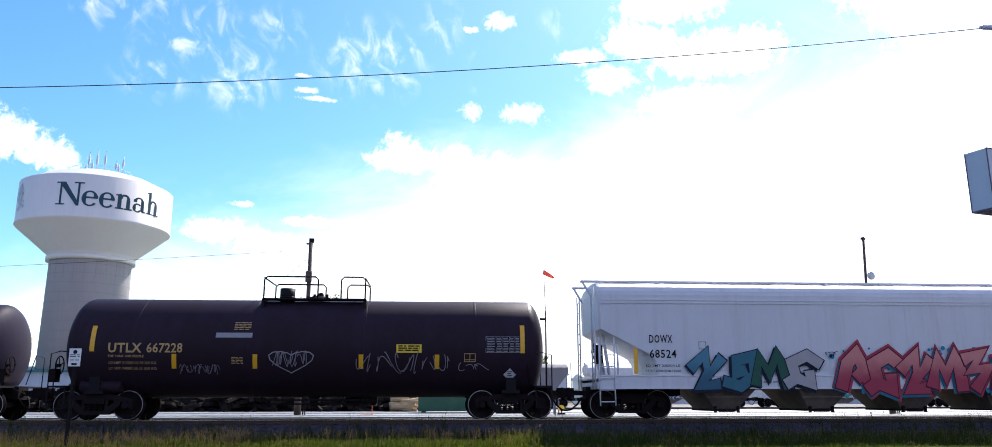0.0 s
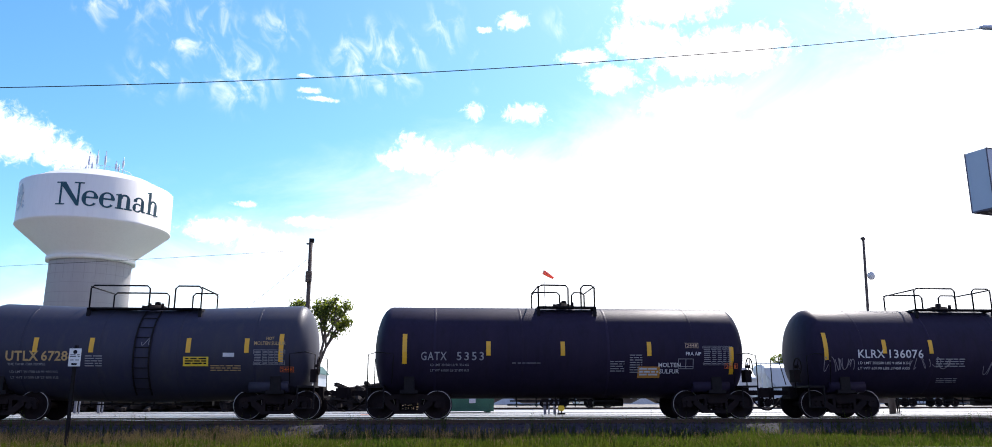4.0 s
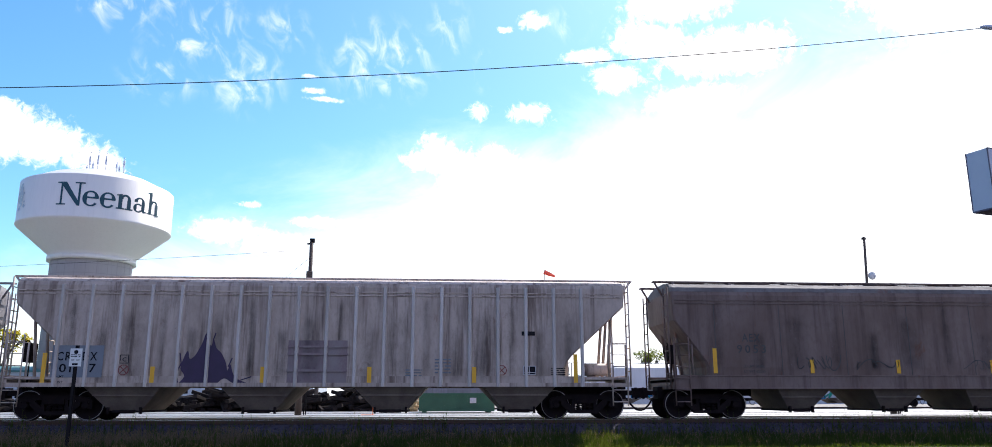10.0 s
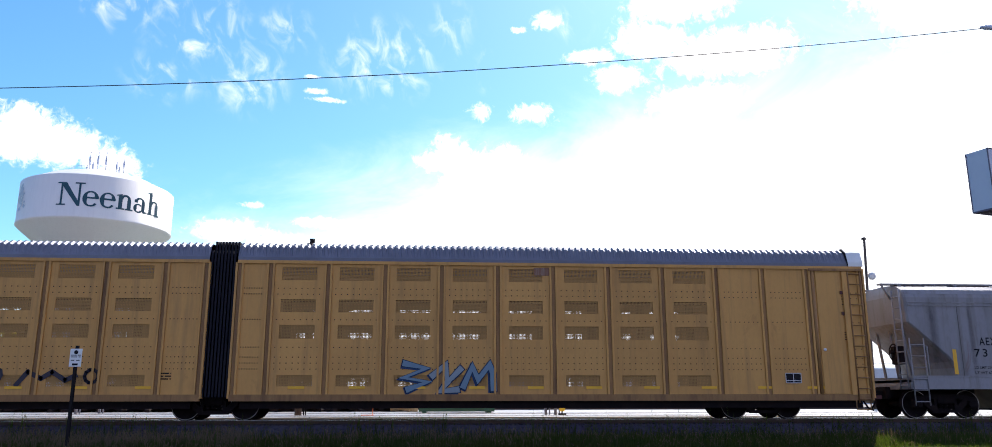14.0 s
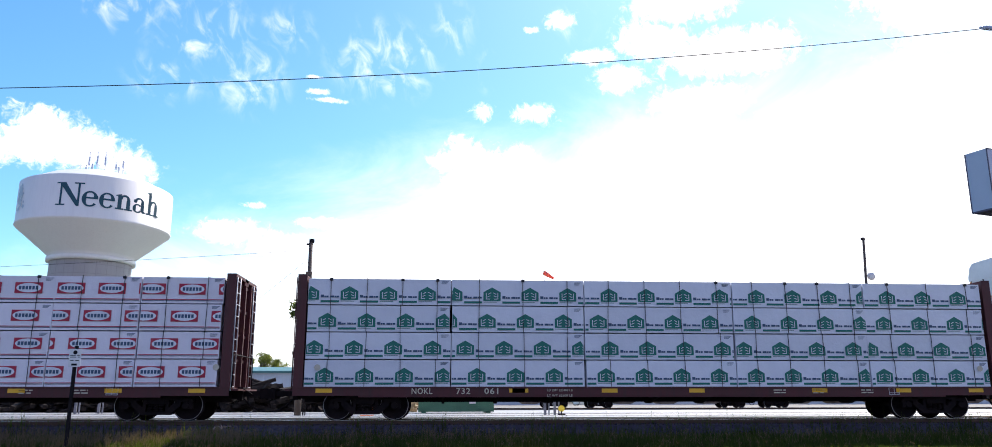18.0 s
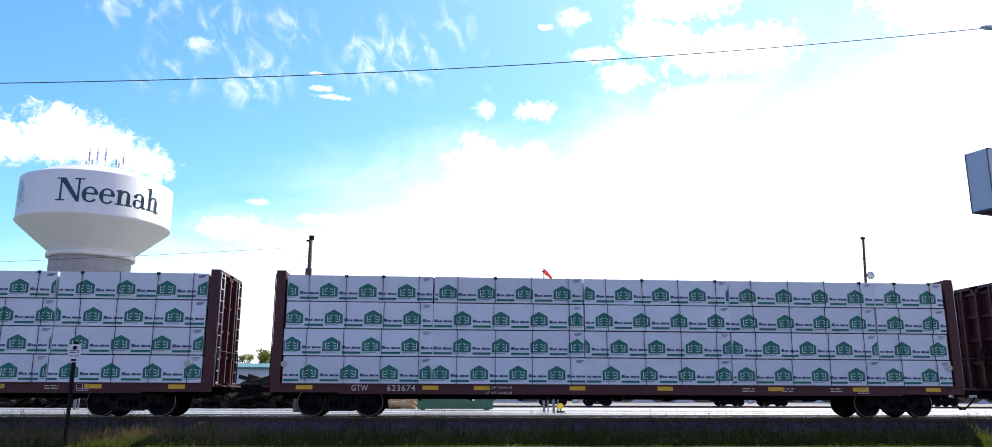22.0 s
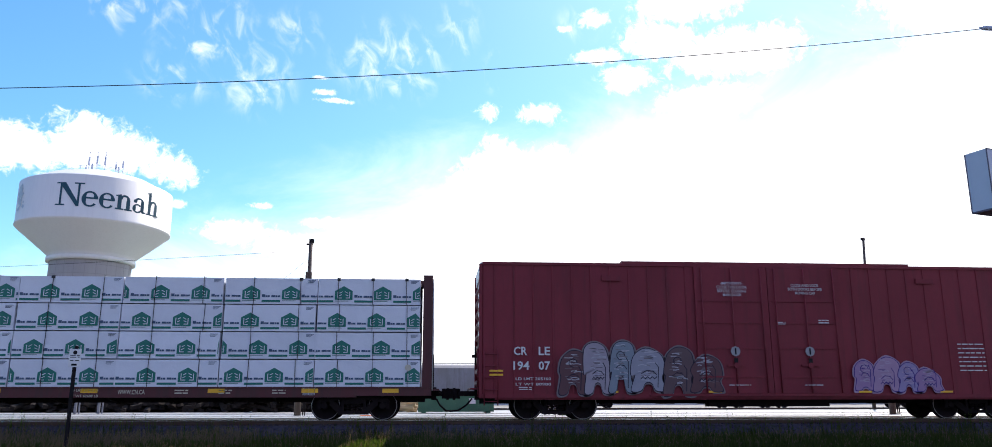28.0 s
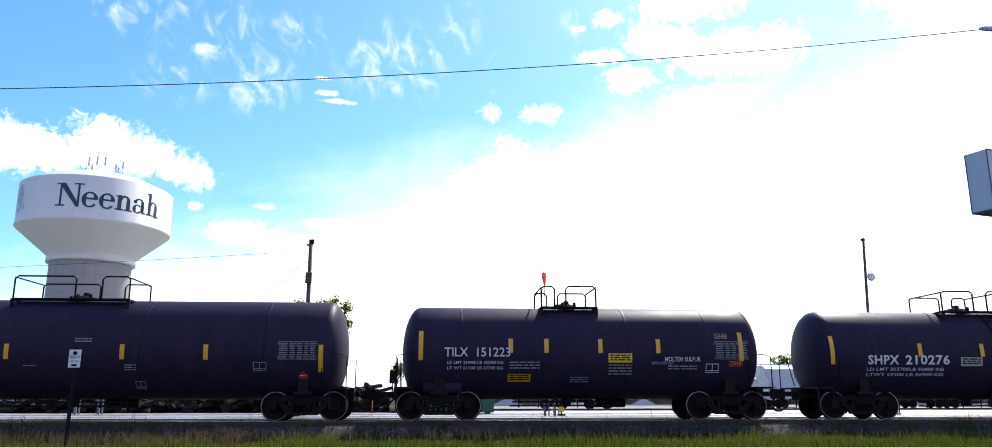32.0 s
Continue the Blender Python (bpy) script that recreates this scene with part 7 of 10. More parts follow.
tree(-14.2, 96, 13.3, 4.0, 5, M_LEAF, "tall green tree with sparse leaves", 2.8, 0.17)
tree(-33.5, 150, 9.5, 3.6, 6, M_LEAF, "rounded green bush tree", 1.8)
tree(-30.0, 152, 8.5, 3.4, 16, M_LEAF, "rounded green bush tree", 1.8)
tree(-67.0, 128, 12.6, 4.6, 7, M_LEAFY, "yellowing tree beside the tower", 2.8, 0.16)
tree(21, 172, 11, 4.4, 8, M_LEAF, "green tree behind the far sheds", 1.6)
tree(47, 175, 12, 4.6, 9, M_LEAF, "green tree behind the far sheds", 1.6)
tree(75, 170, 11, 4.4, 10, M_LEAF, "green tree behind the far sheds", 1.6)
tree(-9, 175, 9, 4.0, 12, M_LEAF, "green tree behind the far sheds", 1.6)


# ---- grass in front of the track ----
def blades(name, mat, n, xr, yr, hfun, w, seed, label, lean=0.35, dens=None, heads=False):
    r = np.random.default_rng(seed)
    xs, ys = r.uniform(*xr, n), r.uniform(*yr, n)
    keep = np.ones(n, bool) if dens is None else r.random(n) < np.array([dens(a, c) for a, c in zip(xs, ys)])
    xs, ys = xs[keep], ys[keep]
    k = len(xs)
    hs = np.array([hfun(a, c) for a, c in zip(xs, ys)]) * r.uniform(0.55, 1.15, k)
    z0 = np.array([ground_z(a, c) for a, c in zip(xs, ys)]) - 0.02
    a = r.uniform(0, 2 * np.pi, k)
    lx, ly = np.cos(a) * hs * lean * r.random(k), np.sin(a) * hs * lean * r.random(k)
    t = r.uniform(0, np.pi, k)
    wx, wy = np.cos(t) * w, np.sin(t) * w * 0.5
    v = np.zeros((k, 5, 3))
    v[:, 0] = np.stack((xs - wx, ys - wy, z0), 1)
    v[:, 1] = np.stack((xs + wx, ys + wy, z0), 1)
    v[:, 2] = np.stack((xs + wx * 0.7 + lx * 0.4, ys + wy * 0.7 + ly * 0.4, z0 + hs * 0.6), 1)
    v[:, 3] = np.stack((xs - wx * 0.7 + lx * 0.4, ys - wy * 0.7 + ly * 0.4, z0 + hs * 0.6), 1)
    v[:, 4] = np.stack((xs + lx, ys + ly, z0 + hs), 1)
    verts = v.reshape(-1, 3)
    base = np.arange(k)[:, None] * 5
    faces = [tuple(f) for f in (base + np.array([0, 1, 2, 3])).tolist()] + [tuple(f) for f in (base + np.array([3, 2, 4])).tolist()]
    if heads:
        # seed heads: small diamonds along the top of each stalk
        m = 4
        hv = np.zeros((k, m, 4, 3))
        for j in range(m):
            f = 1.0 - 0.07 * j
            cx, cy, cz = xs + lx * f + r.normal(0, 0.012, k), ys + ly * f, z0 + hs * f
            s = r.uniform(0.005, 0.012, k)
            hv[:, j, 0] = np.stack((cx - s, cy, cz), 1)
            hv[:, j, 1] = np.stack((cx, cy, cz - s * 1.5), 1)
            hv[:, j, 2] = np.stack((cx + s, cy, cz), 1)
            hv[:, j, 3] = np.stack((cx, cy, cz + s * 1.5), 1)
        o = len(verts)
        verts = np.concatenate((verts, hv.reshape(-1, 3)))
        faces += [tuple(f) for f in (o + np.arange(k * m)[:, None] * 4 + np.array([0, 1, 2, 3])).tolist()]
    me = bpy.data.meshes.new(name)
    me.from_pydata(verts.tolist(), [], faces)
    me.materials.append(mat)
    return tagged(new(name, me), label, "grass", kind="stuff")


def clumps(x, y):
    return 0.5 + 0.5 * noise.noise(Vector((x * 0.5, y * 0.6, 3.0)))


def rise(y):
    return max(0.12, min(1.0, (y - 20.7) / 0.9))


blades("lawn_grass", M_GRASS, 90000, (-17, 23), (20.6, 24.1), lambda x, y: (0.15 + 0.22 * clumps(x, y)) * rise(y), 0.011, 1, "green uncut grass along the track", 0.5)
blades("tall_weeds", M_GRASS, 12000, (-17, 23), (22.3, 24.5), lambda x, y: 0.26 + 0.42 * clumps(x + 9, y), 0.013, 2, "tall green weeds beside the ballast", 0.35, lambda x, y: max(0.0, clumps(x * 1.7, y) - 0.32) ** 1.3 * 2)
blades("seed_stalks", M_STALK, 7000, (-17, 3), (21.0, 23.9), lambda x, y: (0.30 + 0.30 * clumps(x, y + 5)) * rise(y), 0.005, 3, "dry tan grass stalks with seed heads", 0.3, lambda x, y: 0.9 if x < -5 else 0.30, True)
blades("scattered_stalks", M_STALK, 1500, (3, 23), (21.0, 23.9), lambda x, y: (0.28 + 0.22 * clumps(x, y + 5)) * rise(y), 0.005, 4, "scattered dry stalks in the grass", 0.3, None, True)


def leafy_weeds(n, seed):
    """Upright weeds with leaves up their stems, in loose clumps at the foot of the ballast."""
    r = random.Random(seed)
    b = B()
    for i in range(n):
        cx, cy = r.uniform(-16.5, 22.5), r.uniform(22.9, 24.45)
        for k in range(r.choice((1, 2, 3, 4))):
            x, y = cx + r.gauss(0, 0.14), cy + r.gauss(0, 0.08)
            h = r.uniform(0.30, 0.72)
            base, tip = Vector((x, y, ground_z(x, y) - 0.02)), Vector((x + r.gauss(0, 0.07), y + r.gauss(0, 0.05), ground_z(x, y) + h))
            b.tube(base, tip, 0.004, 3, 0.002, False)
            for q in range(int(10 + h * 26)):
                f = r.uniform(0.15, 1.0)
                p = base.lerp(tip, f)
                a, ln = r.uniform(0, 6.283), r.uniform(0.035, 0.085) * (1.15 - 0.6 * f)
                d = Vector((math.cos(a), math.sin(a), r.uniform(0.1, 0.9))) * ln
                side = Vector((-math.sin(a), math.cos(a), 0)) * ln * 0.26
                m = p + d * 0.5
                b.add([p, m + side, p + d, m - side], [(0, 1, 2, 3)])
    return tagged(part("leafy_weeds", b, M_GRASS), "leafy green weeds along the foot of the ballast", "weeds", kind="stuff")


leafy_weeds(330, 17)


# ---- the train, from its front to its rear; x at t = 0 ----
V_T = (0, 3, 6, 9, 13, 17, 19, 25, 30, 32)
V_S = (11.978, 12.078, 12.026, 12.206, 11.861, 11.969, 11.815, 11.961, 11.981, 12.005)


def run(t):
    """Metres that the train has run at t seconds."""
    s = 0.0
    for (a, va), (c, vc) in zip(zip(V_T, V_S), zip(V_T[1:], V_S[1:])):
        e = min(t, c)
        if e <= a:
            break
        ve = va + (vc - va) * (e - a) / (c - a)
        s += (va + ve) / 2 * (e - a)
    return s


GROUP_ENDS = [(13.92, 8.9), (-4.01, 7.48), (-18.5, 5.26), (-30.9, 5.25), (-44.12, 6.05), (-57.2, 5.17), (-72.3, 8.1), (-87.72, 5.88), (-104.4, 8.95), (-124.2, 9.45),
              (-144.3, 9.1), (-175.53, 20.92), (-209.3, 11.42), (-233.75, 11.13), (-257.7, 11.0), (-282.0, 11.4), (-304.3, 9.15), (-324.67, 9.33), (-347.0, 11.13),
              (-365.5, 5.52), (-378.62, 5.85), (-394.2, 7.96)]


def reach(i):
    """How far beyond its left and right end a car's couplers meet the next ones."""
    x, h = GROUP_ENDS[i]
    left = ((x - h) - (GROUP_ENDS[i + 1][0] + GROUP_ENDS[i + 1][1])) / 2 if i + 1 < len(GROUP_ENDS) else 1.0
    right = ((GROUP_ENDS[i - 1][0] - GROUP_ENDS[i - 1][1]) - (x + h)) / 2 if i else 1.0
    return left, right


# ---- lettering, stickers and spray paint of each car ----
def lines(car, w, text1, text2, x, z, width, mat, h=0.09):
    letters(car, w, text1, x, z, h, mat, "load_limit_lettering", width, 0.004)
    letters(car, w, text2, x, z - 0.165, h, mat, "light_weight_lettering", width, 0.004)


def two(car, w, x, z, h=0.15, mat=None):
    letters(car, w, "MOLTEN", x, z + 0.02, h, mat or M_WHITE_P, bold=0.02)
    letters(car, w, "SULFUR", x, z - h * 1.35, h, mat or M_WHITE_P, bold=0.02)


def warn(car, w, x, z, wd=0.75, h=0.28, mat=None, dark=True):
    sticker(car, w, x, z, wd, h, mat or M_YSTK, "emergency_sticker", n=3)
    w2 = lambda a, c: (w(a, c)[0], w(a, c)[1] - 0.006, w(a, c)[2])
    bars(car, w2, x, z, wd * 0.85, h * 0.75, M_BLK_P if dark else M_WHITE_P, 3, "sticker_print", 0.6)


def four(car, w, x, z, mat=None, txt="2448"):
    letters(car, w, txt, x, z - 0.05, 0.1, mat or M_ORANGE, "placard_digits", 0.34, 0.012)
    panel_frame(car, w, x, z, 0.42, 0.16, mat or M_ORANGE, 0.014, "placard_frame", False)


M_GREYP = stuff_mat("grey_stencil_paint", (0.30, 0.30, 0.32), 0.6, 0, (0.2, 0.2, 0.21), 0.5, 8)
M_SILVER = stuff_mat("silver_spray_paint", (0.24, 0.22, 0.25), 0.5, 0.1, (0.14, 0.125, 0.14), 0.5, 2)
M_FADED = stuff_mat("faded_dark_stencil", (0.06, 0.055, 0.055), 0.7, 0, (0.12, 0.11, 0.1), 0.6, 5)
M_PATCHG = stuff_mat("repainted_grey_patch", (0.30, 0.31, 0.32), 0.6, 0, (0.24, 0.24, 0.24), 0.5, 2)
M_PATCHB = stuff_mat("bluish_repaint_patch", (0.20, 0.225, 0.26), 0.6, 0, (0.155, 0.17, 0.19), 0.5, 2)
M_RUSTY = stuff_mat("running_rust_stain", (0.22, 0.085, 0.035), 0.8, 0, (0.36, 0.30, 0.26), 0.75, 2.2, stretch=(5, 5, 0.5))
M_BEIGE = stuff_mat("pale_beige_end_ribs", (0.44, 0.40, 0.33), 0.75, 0, (0.50, 0.50, 0.49), 0.8, 3.0, stretch=(1.5, 1.5, 0.7))
M_PURPLE = stuff_mat("purple_black_spray", (0.035, 0.018, 0.055), 0.55, 0, (0.06, 0.03, 0.09), 0.5, 3)
M_PINKST = stuff_mat("pinkish_wash_stain", (0.22, 0.15, 0.16), 0.7, 0, (0.30, 0.27, 0.25), 0.7, 1.5, stretch=(1, 1, 0.5))
M_CREAM = stuff_mat("cream_stencil", (0.6, 0.55, 0.42), 0.6, 0, (0.4, 0.36, 0.28), 0.5, 8)
M_MAROONP = stuff_mat("maroon_mark_paint", (0.20, 0.02, 0.05), 0.55, 0, (0.26, 0.05, 0.07), 0.4, 3)


def m_dowx(car, w, wg):
    letters(car, w, "DOWX", -6.85, 2.37, 0.25, M_BLK_P, width=0.75, spacing=1.15)
    letters(car, w, "68524", -6.79, 1.90, 0.25, M_BLK_P, width=0.86, spacing=1.1)
    lines(car, w, "LD LMT 220500 LB", "LT WT 65500 LB BLT 02/20", -6.8, 1.62, 1.1, M_BLK_P, 0.07)
    panel_frame(car, w, -5.5, 2.29, 0.24, 0.24, M_BLK_P, 0.015, mid=False)
    wg = lambda g: flat(-1.615 - g)
    teal, dark = fade_paint("teal_spray", (0.02, 0.10, 0.16), (0.06, 0.22, 0.30), 1.1, 1.9), paint((0.012, 0.018, 0.035))
    painted_piece(car, wg, -3.85, 1.50, 4.2, 1.18, ("barb", "coil", "nest", "claw"), [teal, paint((0.05, 0.17, 0.22)), paint((0.03, 0.11, 0.075)), paint((0.42, 0.40, 0.40)), paint((0.13, 0.10, 0.19))], dark, None, None, 0.145, 5, dark)
    red = fade_paint("red_spray", (0.36, 0.025, 0.06), (0.62, 0.22, 0.20), 1.15, 2.05)
    painted_piece(car, wg, 1.95, 1.50, 6.2, 1.34, ("prong", "claw", "barb", "nest", "bolt", "coil"), [red], paint((0.10, 0.01, 0.03)), paint((0.40, 0.05, 0.08)), paint((0.03, 0.22, 0.38)), 0.15, 9, paint((0.03, 0.16, 0.24)))
    painted_piece(car, wg, 6.9, 1.5, 3.0, 1.2, ("barb", "zig"), [paint((0.04, 0.22, 0.34)), paint((0.40, 0.45, 0.5))], dark, None, paint((0.03, 0.20, 0.34)), 0.11, 12)
    scrawl(car, wg(0.012), -1.3, 2.05, 0.5, 0.15, M_BLK_P, 31, 0.02, 3)
    bars(car, w, -8.1, 1.15, 0.5, 0.16, M_BLK_P, 2)
    letters(car, w, "6", -7.3, 1.08, 0.13, M_BLK_P)
    bars(car, flat(-1.605), -3.2, 1.12, 1.2, 0.1, M_GREYP, 1, "builder_print")


def m_utlx1(car, w):
    letters(car, w, "UTLX", -5.55, 2.03, 0.27, M_YEL_P, width=0.98, bold=0.03, spacing=1.1)
    letters(car, w, "667228", -4.37, 2.03, 0.27, M_YEL_P, width=1.06, bold=0.02, spacing=1.05)
    letters(car, w, "THE TANK CAR PEOPLE", -5.5, 1.88, 0.07, M_YEL_P, width=1.05)
    lines(car, w, "LD LMT 212000 LB 96 200 KG", "LT WT 74000 LB 33 550 KG", -5.3, 1.68, 1.4, M_YEL_P, 0.08)
    sticker(car, w, -2.33, 2.55, 1.1, 0.15, M_GREYP, "maker_badge")
    bars(car, w, -2.1, 2.82, 0.5, 0.26, M_YEL_P, 5)
    bars(car, w, -2.2, 1.78, 0.35, 0.22, M_YEL_P, 5)
    t = [(0.62 * math.sin(a * 0.3) ** 3 * 1.1 - 0.58, 1.80 + 0.40 * (13 * math.cos(a * 0.3) - 5 * math.cos(a * 0.6) - 2 * math.cos(a * 0.9)) / 17) for a in range(22)]
    strokes(car, w, [t], 0.03, M_GREYP, "spray_outline")
    scrawl(car, w, -0.6, 1.85, 1.0, 0.5, M_SILVER, 5, 0.022, 11)
    scrawl(car, w, -3.35, 1.54, 1.2, 0.3, M_SILVER, 6, 0.014, 16)
    scrawl(car, w, 2.9, 1.74, 2.9, 0.7, M_SILVER, 7, 0.026, 12)
    scrawl(car, w, 5.0, 1.62, 0.8, 0.25, M_GREYP, 8, 0.02, 4)
    warn(car, w, 3.01, 2.16, 0.78, 0.26)
    table(car, w, 5.95, 2.29, 1.05, 0.46, M_YEL_P)
    panel_frame(car, w, 4.9, 1.89, 0.36, 0.26, M_YEL_P)
    b = B()
    b.add([w(6.16 + dx * 0.2, 1.38 + dz * 0.2) for dx, dz in ((-1, 0), (0, -1), (1, 0), (0, 1))], [(0, 1, 2, 3)])
    part("hazard_placard", b, M_WHITE_P, car, "white diamond placard")
    w2 = lambda a, c: (w(a, c)[0], w(a, c)[1] - 0.006, w(a, c)[2])
    bars(car, w2, 6.16, 1.40, 0.16, 0.16, M_BLK_P, 3, "placard_mark")
    b = B().tube((-0.85, -0.55, 3.72), (-0.85, -0.55, 4.12), 0.24, 18).lathe([(3.80, 0.245), (3.83, 0.255), (3.86, 0.245)], 18, "z", (-0.85, -0.55, 0))
    part("drum", b, M_BLACK, car, "small black drum on the platform")


def m_klrx1(car, w):
    letters(car, w, "KLRX", -3.35, 1.80, 0.25, M_GREYP, width=0.92, spacing=1.05)
    letters(car, w, "136096", -2.1, 1.80, 0.25, M_GREYP, width=1.25, spacing=1.05)
    lines(car, w, "LD LMT 202600 LB 91 900 KG", "LT WT 60400 LB 27 400 KG", -2.95, 1.60, 1.9, M_GREYP, 0.08)
    warn(car, w, -0.8, 1.60, 0.76, 0.27)
    scrawl(car, w, -0.6, 1.92, 1.2, 0.12, M_GREYP, 11, 0.014, 10)
    bars(car, w, 1.64, 1.8, 0.66, 0.75, M_GREYP, 9)
    two(car, w, 3.33, 2.26, 0.12)
    warn(car, w, 2.67, 1.69, 0.74, 0.24, paint((0.45, 0.42, 0.12)))
    four(car, w, 2.79, 2.02, M_GREYP), four(car, w, 4.43, 2.44, M_GREYP), four(car, w, 4.6, 1.55)
    panel_frame(car, w, 3.25, 1.69, 0.42, 0.28, M_WHITE_P)
    table(car, w, 3.99, 2.1, 0.85, 0.46, M_GREYP)
    bars(car, w, 4.3, 1.68, 0.5, 0.24, M_GREYP, 4)


def m_klrx2(car, w):
    letters(car, w, "KLRX", -2.98, 1.92, 0.26, M_WHITE_P, width=0.9, spacing=1.05)
    letters(car, w, "136076", -1.82, 1.92, 0.26, M_WHITE_P, width=1.15, spacing=1.05)
    lines(car, w, "LD LMT 202500 LBS 91850 KGS", "LT WT 60100 LBS 27450 KGS", -2.55, 1.72, 1.75, M_WHITE_P, 0.08)
    scrawl(car, w, -4.05, 1.72, 1.0, 0.55, M_SILVER, 14, 0.022, 8)
    scrawl(car, w, -1.0, 1.76, 1.5, 0.4, M_SILVER, 15, 0.02, 7)
    scrawl(car, w, 2.0, 1.62, 2.2, 0.62, M_SILVER, 16, 0.022, 13)
    letters(car, w, "MOLTEN SULFUR", 2.73, 2.50, 0.14, M_WHITE_P, width=1.2)
    for i, s in enumerate(("CAUTION: LOADED CAR. DO NOT USE STEAM.", "BOILING WATER OR SHARP OBJECTS TO CLEAN.", "ENTER CAR WITH CLEAN. RUBBER SOLED SHOES ONLY")):
        letters(car, w, s, 2.5, 2.26 - i * 0.1, 0.07, M_WHITE_P, width=1.9, bold=0.0)
    sticker(car, w, 2.72, 2.72, 0.4, 0.12, M_GREYP), sticker(car, w, 4.27, 2.73, 0.42, 0.13, paint((0.45, 0.14, 0.16)))
    warn(car, w, 2.72, 1.88, 0.76, 0.32, paint((0.45, 0.36, 0.16)))
    panel_frame(car, w, 3.48, 1.66, 0.44, 0.32, M_WHITE_P)
    table(car, w, 4.25, 2.11, 1.0, 0.55, M_GREYP), four(car, w, 4.76, 1.57)
    bars(car, w, -0.3, 1.75, 1.0, 0.3, M_GREYP, 4), bars(car, w, -0.35, 1.2, 0.7, 0.16, M_GREYP, 3)


def m_gatx(car, w):
    letters(car, w, "GATX", -4.3, 1.82, 0.25, M_GREYP, width=0.8, spacing=1.2)
    letters(car, w, "5353", -3.15, 1.82, 0.25, M_GREYP, width=0.85, spacing=1.3)
    lines(car, w, "LD LMT 201500 LB 91 396 KG", "LT WT 61500 LB 27 895 KG", -3.8, 1.64, 1.2, M_GREYP, 0.07)
    bars(car, w, -1.4, 1.72, 0.9, 0.05, M_GREYP, 1), bars(car, w, 1.5, 1.62, 0.45, 0.36, M_GREYP, 5), bars(car, w, 2.1, 1.7, 0.4, 0.6, M_GREYP, 8)
    warn(car, w, 2.52, 1.46, 0.72, 0.35, paint((0.55, 0.25, 0.05)), False)
    two(car, w, 3.18, 1.60, 0.13)
    panel_frame(car, w, 3.71, 1.72, 0.5, 0.32, M_GREYP)
    four(car, w, 3.92, 2.29, paint((0.5, 0.36, 0.25))), letters(car, w, "FRA AIP", 3.96, 1.98, 0.11, M_WHITE_P, width=0.5)
    table(car, w, 4.75, 1.98, 0.9, 0.55, M_GREYP), four(car, w, 5.19, 1.65)


def m_utlx2(car, w):
    letters(car, w, "UTLX", -3.1, 1.78, 0.28, M_YEL_P, width=0.95, bold=0.03, spacing=1.1)
    letters(car, w, "672861", -1.95, 1.78, 0.28, M_YEL_P, width=1.1, bold=0.02)
    letters(car, w, "THE TANK CAR PEOPLE", -2.95, 1.64, 0.07, M_GREYP, width=1.1)
    lines(car, w, "LD LMT 201700 LB 91 490 KG", "LT WT 61300 LB 27 805 KG", -2.75, 1.42, 1.4, M_GREYP, 0.07)
    warn(car, w, 2.01, 1.76, 0.75, 0.28)
    sticker(car, w, 2.98, 1.96, 0.34, 0.12, M_WHITE_P)
    bars(car, w, -1.0, 1.75, 0.5, 0.36, M_GREYP, 5), bars(car, w, 2.9, 1.55, 0.9, 0.2, M_YEL_P, 3)
    letters(car, w, "HOT", 4.2, 2.42, 0.09, M_YEL_P, width=0.24), letters(car, w, "MOLTEN SULFUR", 4.2, 2.26, 0.11, M_YEL_P, width=0.95)
    table(car, w, 4.2, 1.89, 0.9, 0.42, M_GREYP), four(car, w, 4.74, 1.53)
    scrawl(car, w, 0.55, 2.35, 0.25, 0.3, M_SILVER, 44, 0.02, 2)


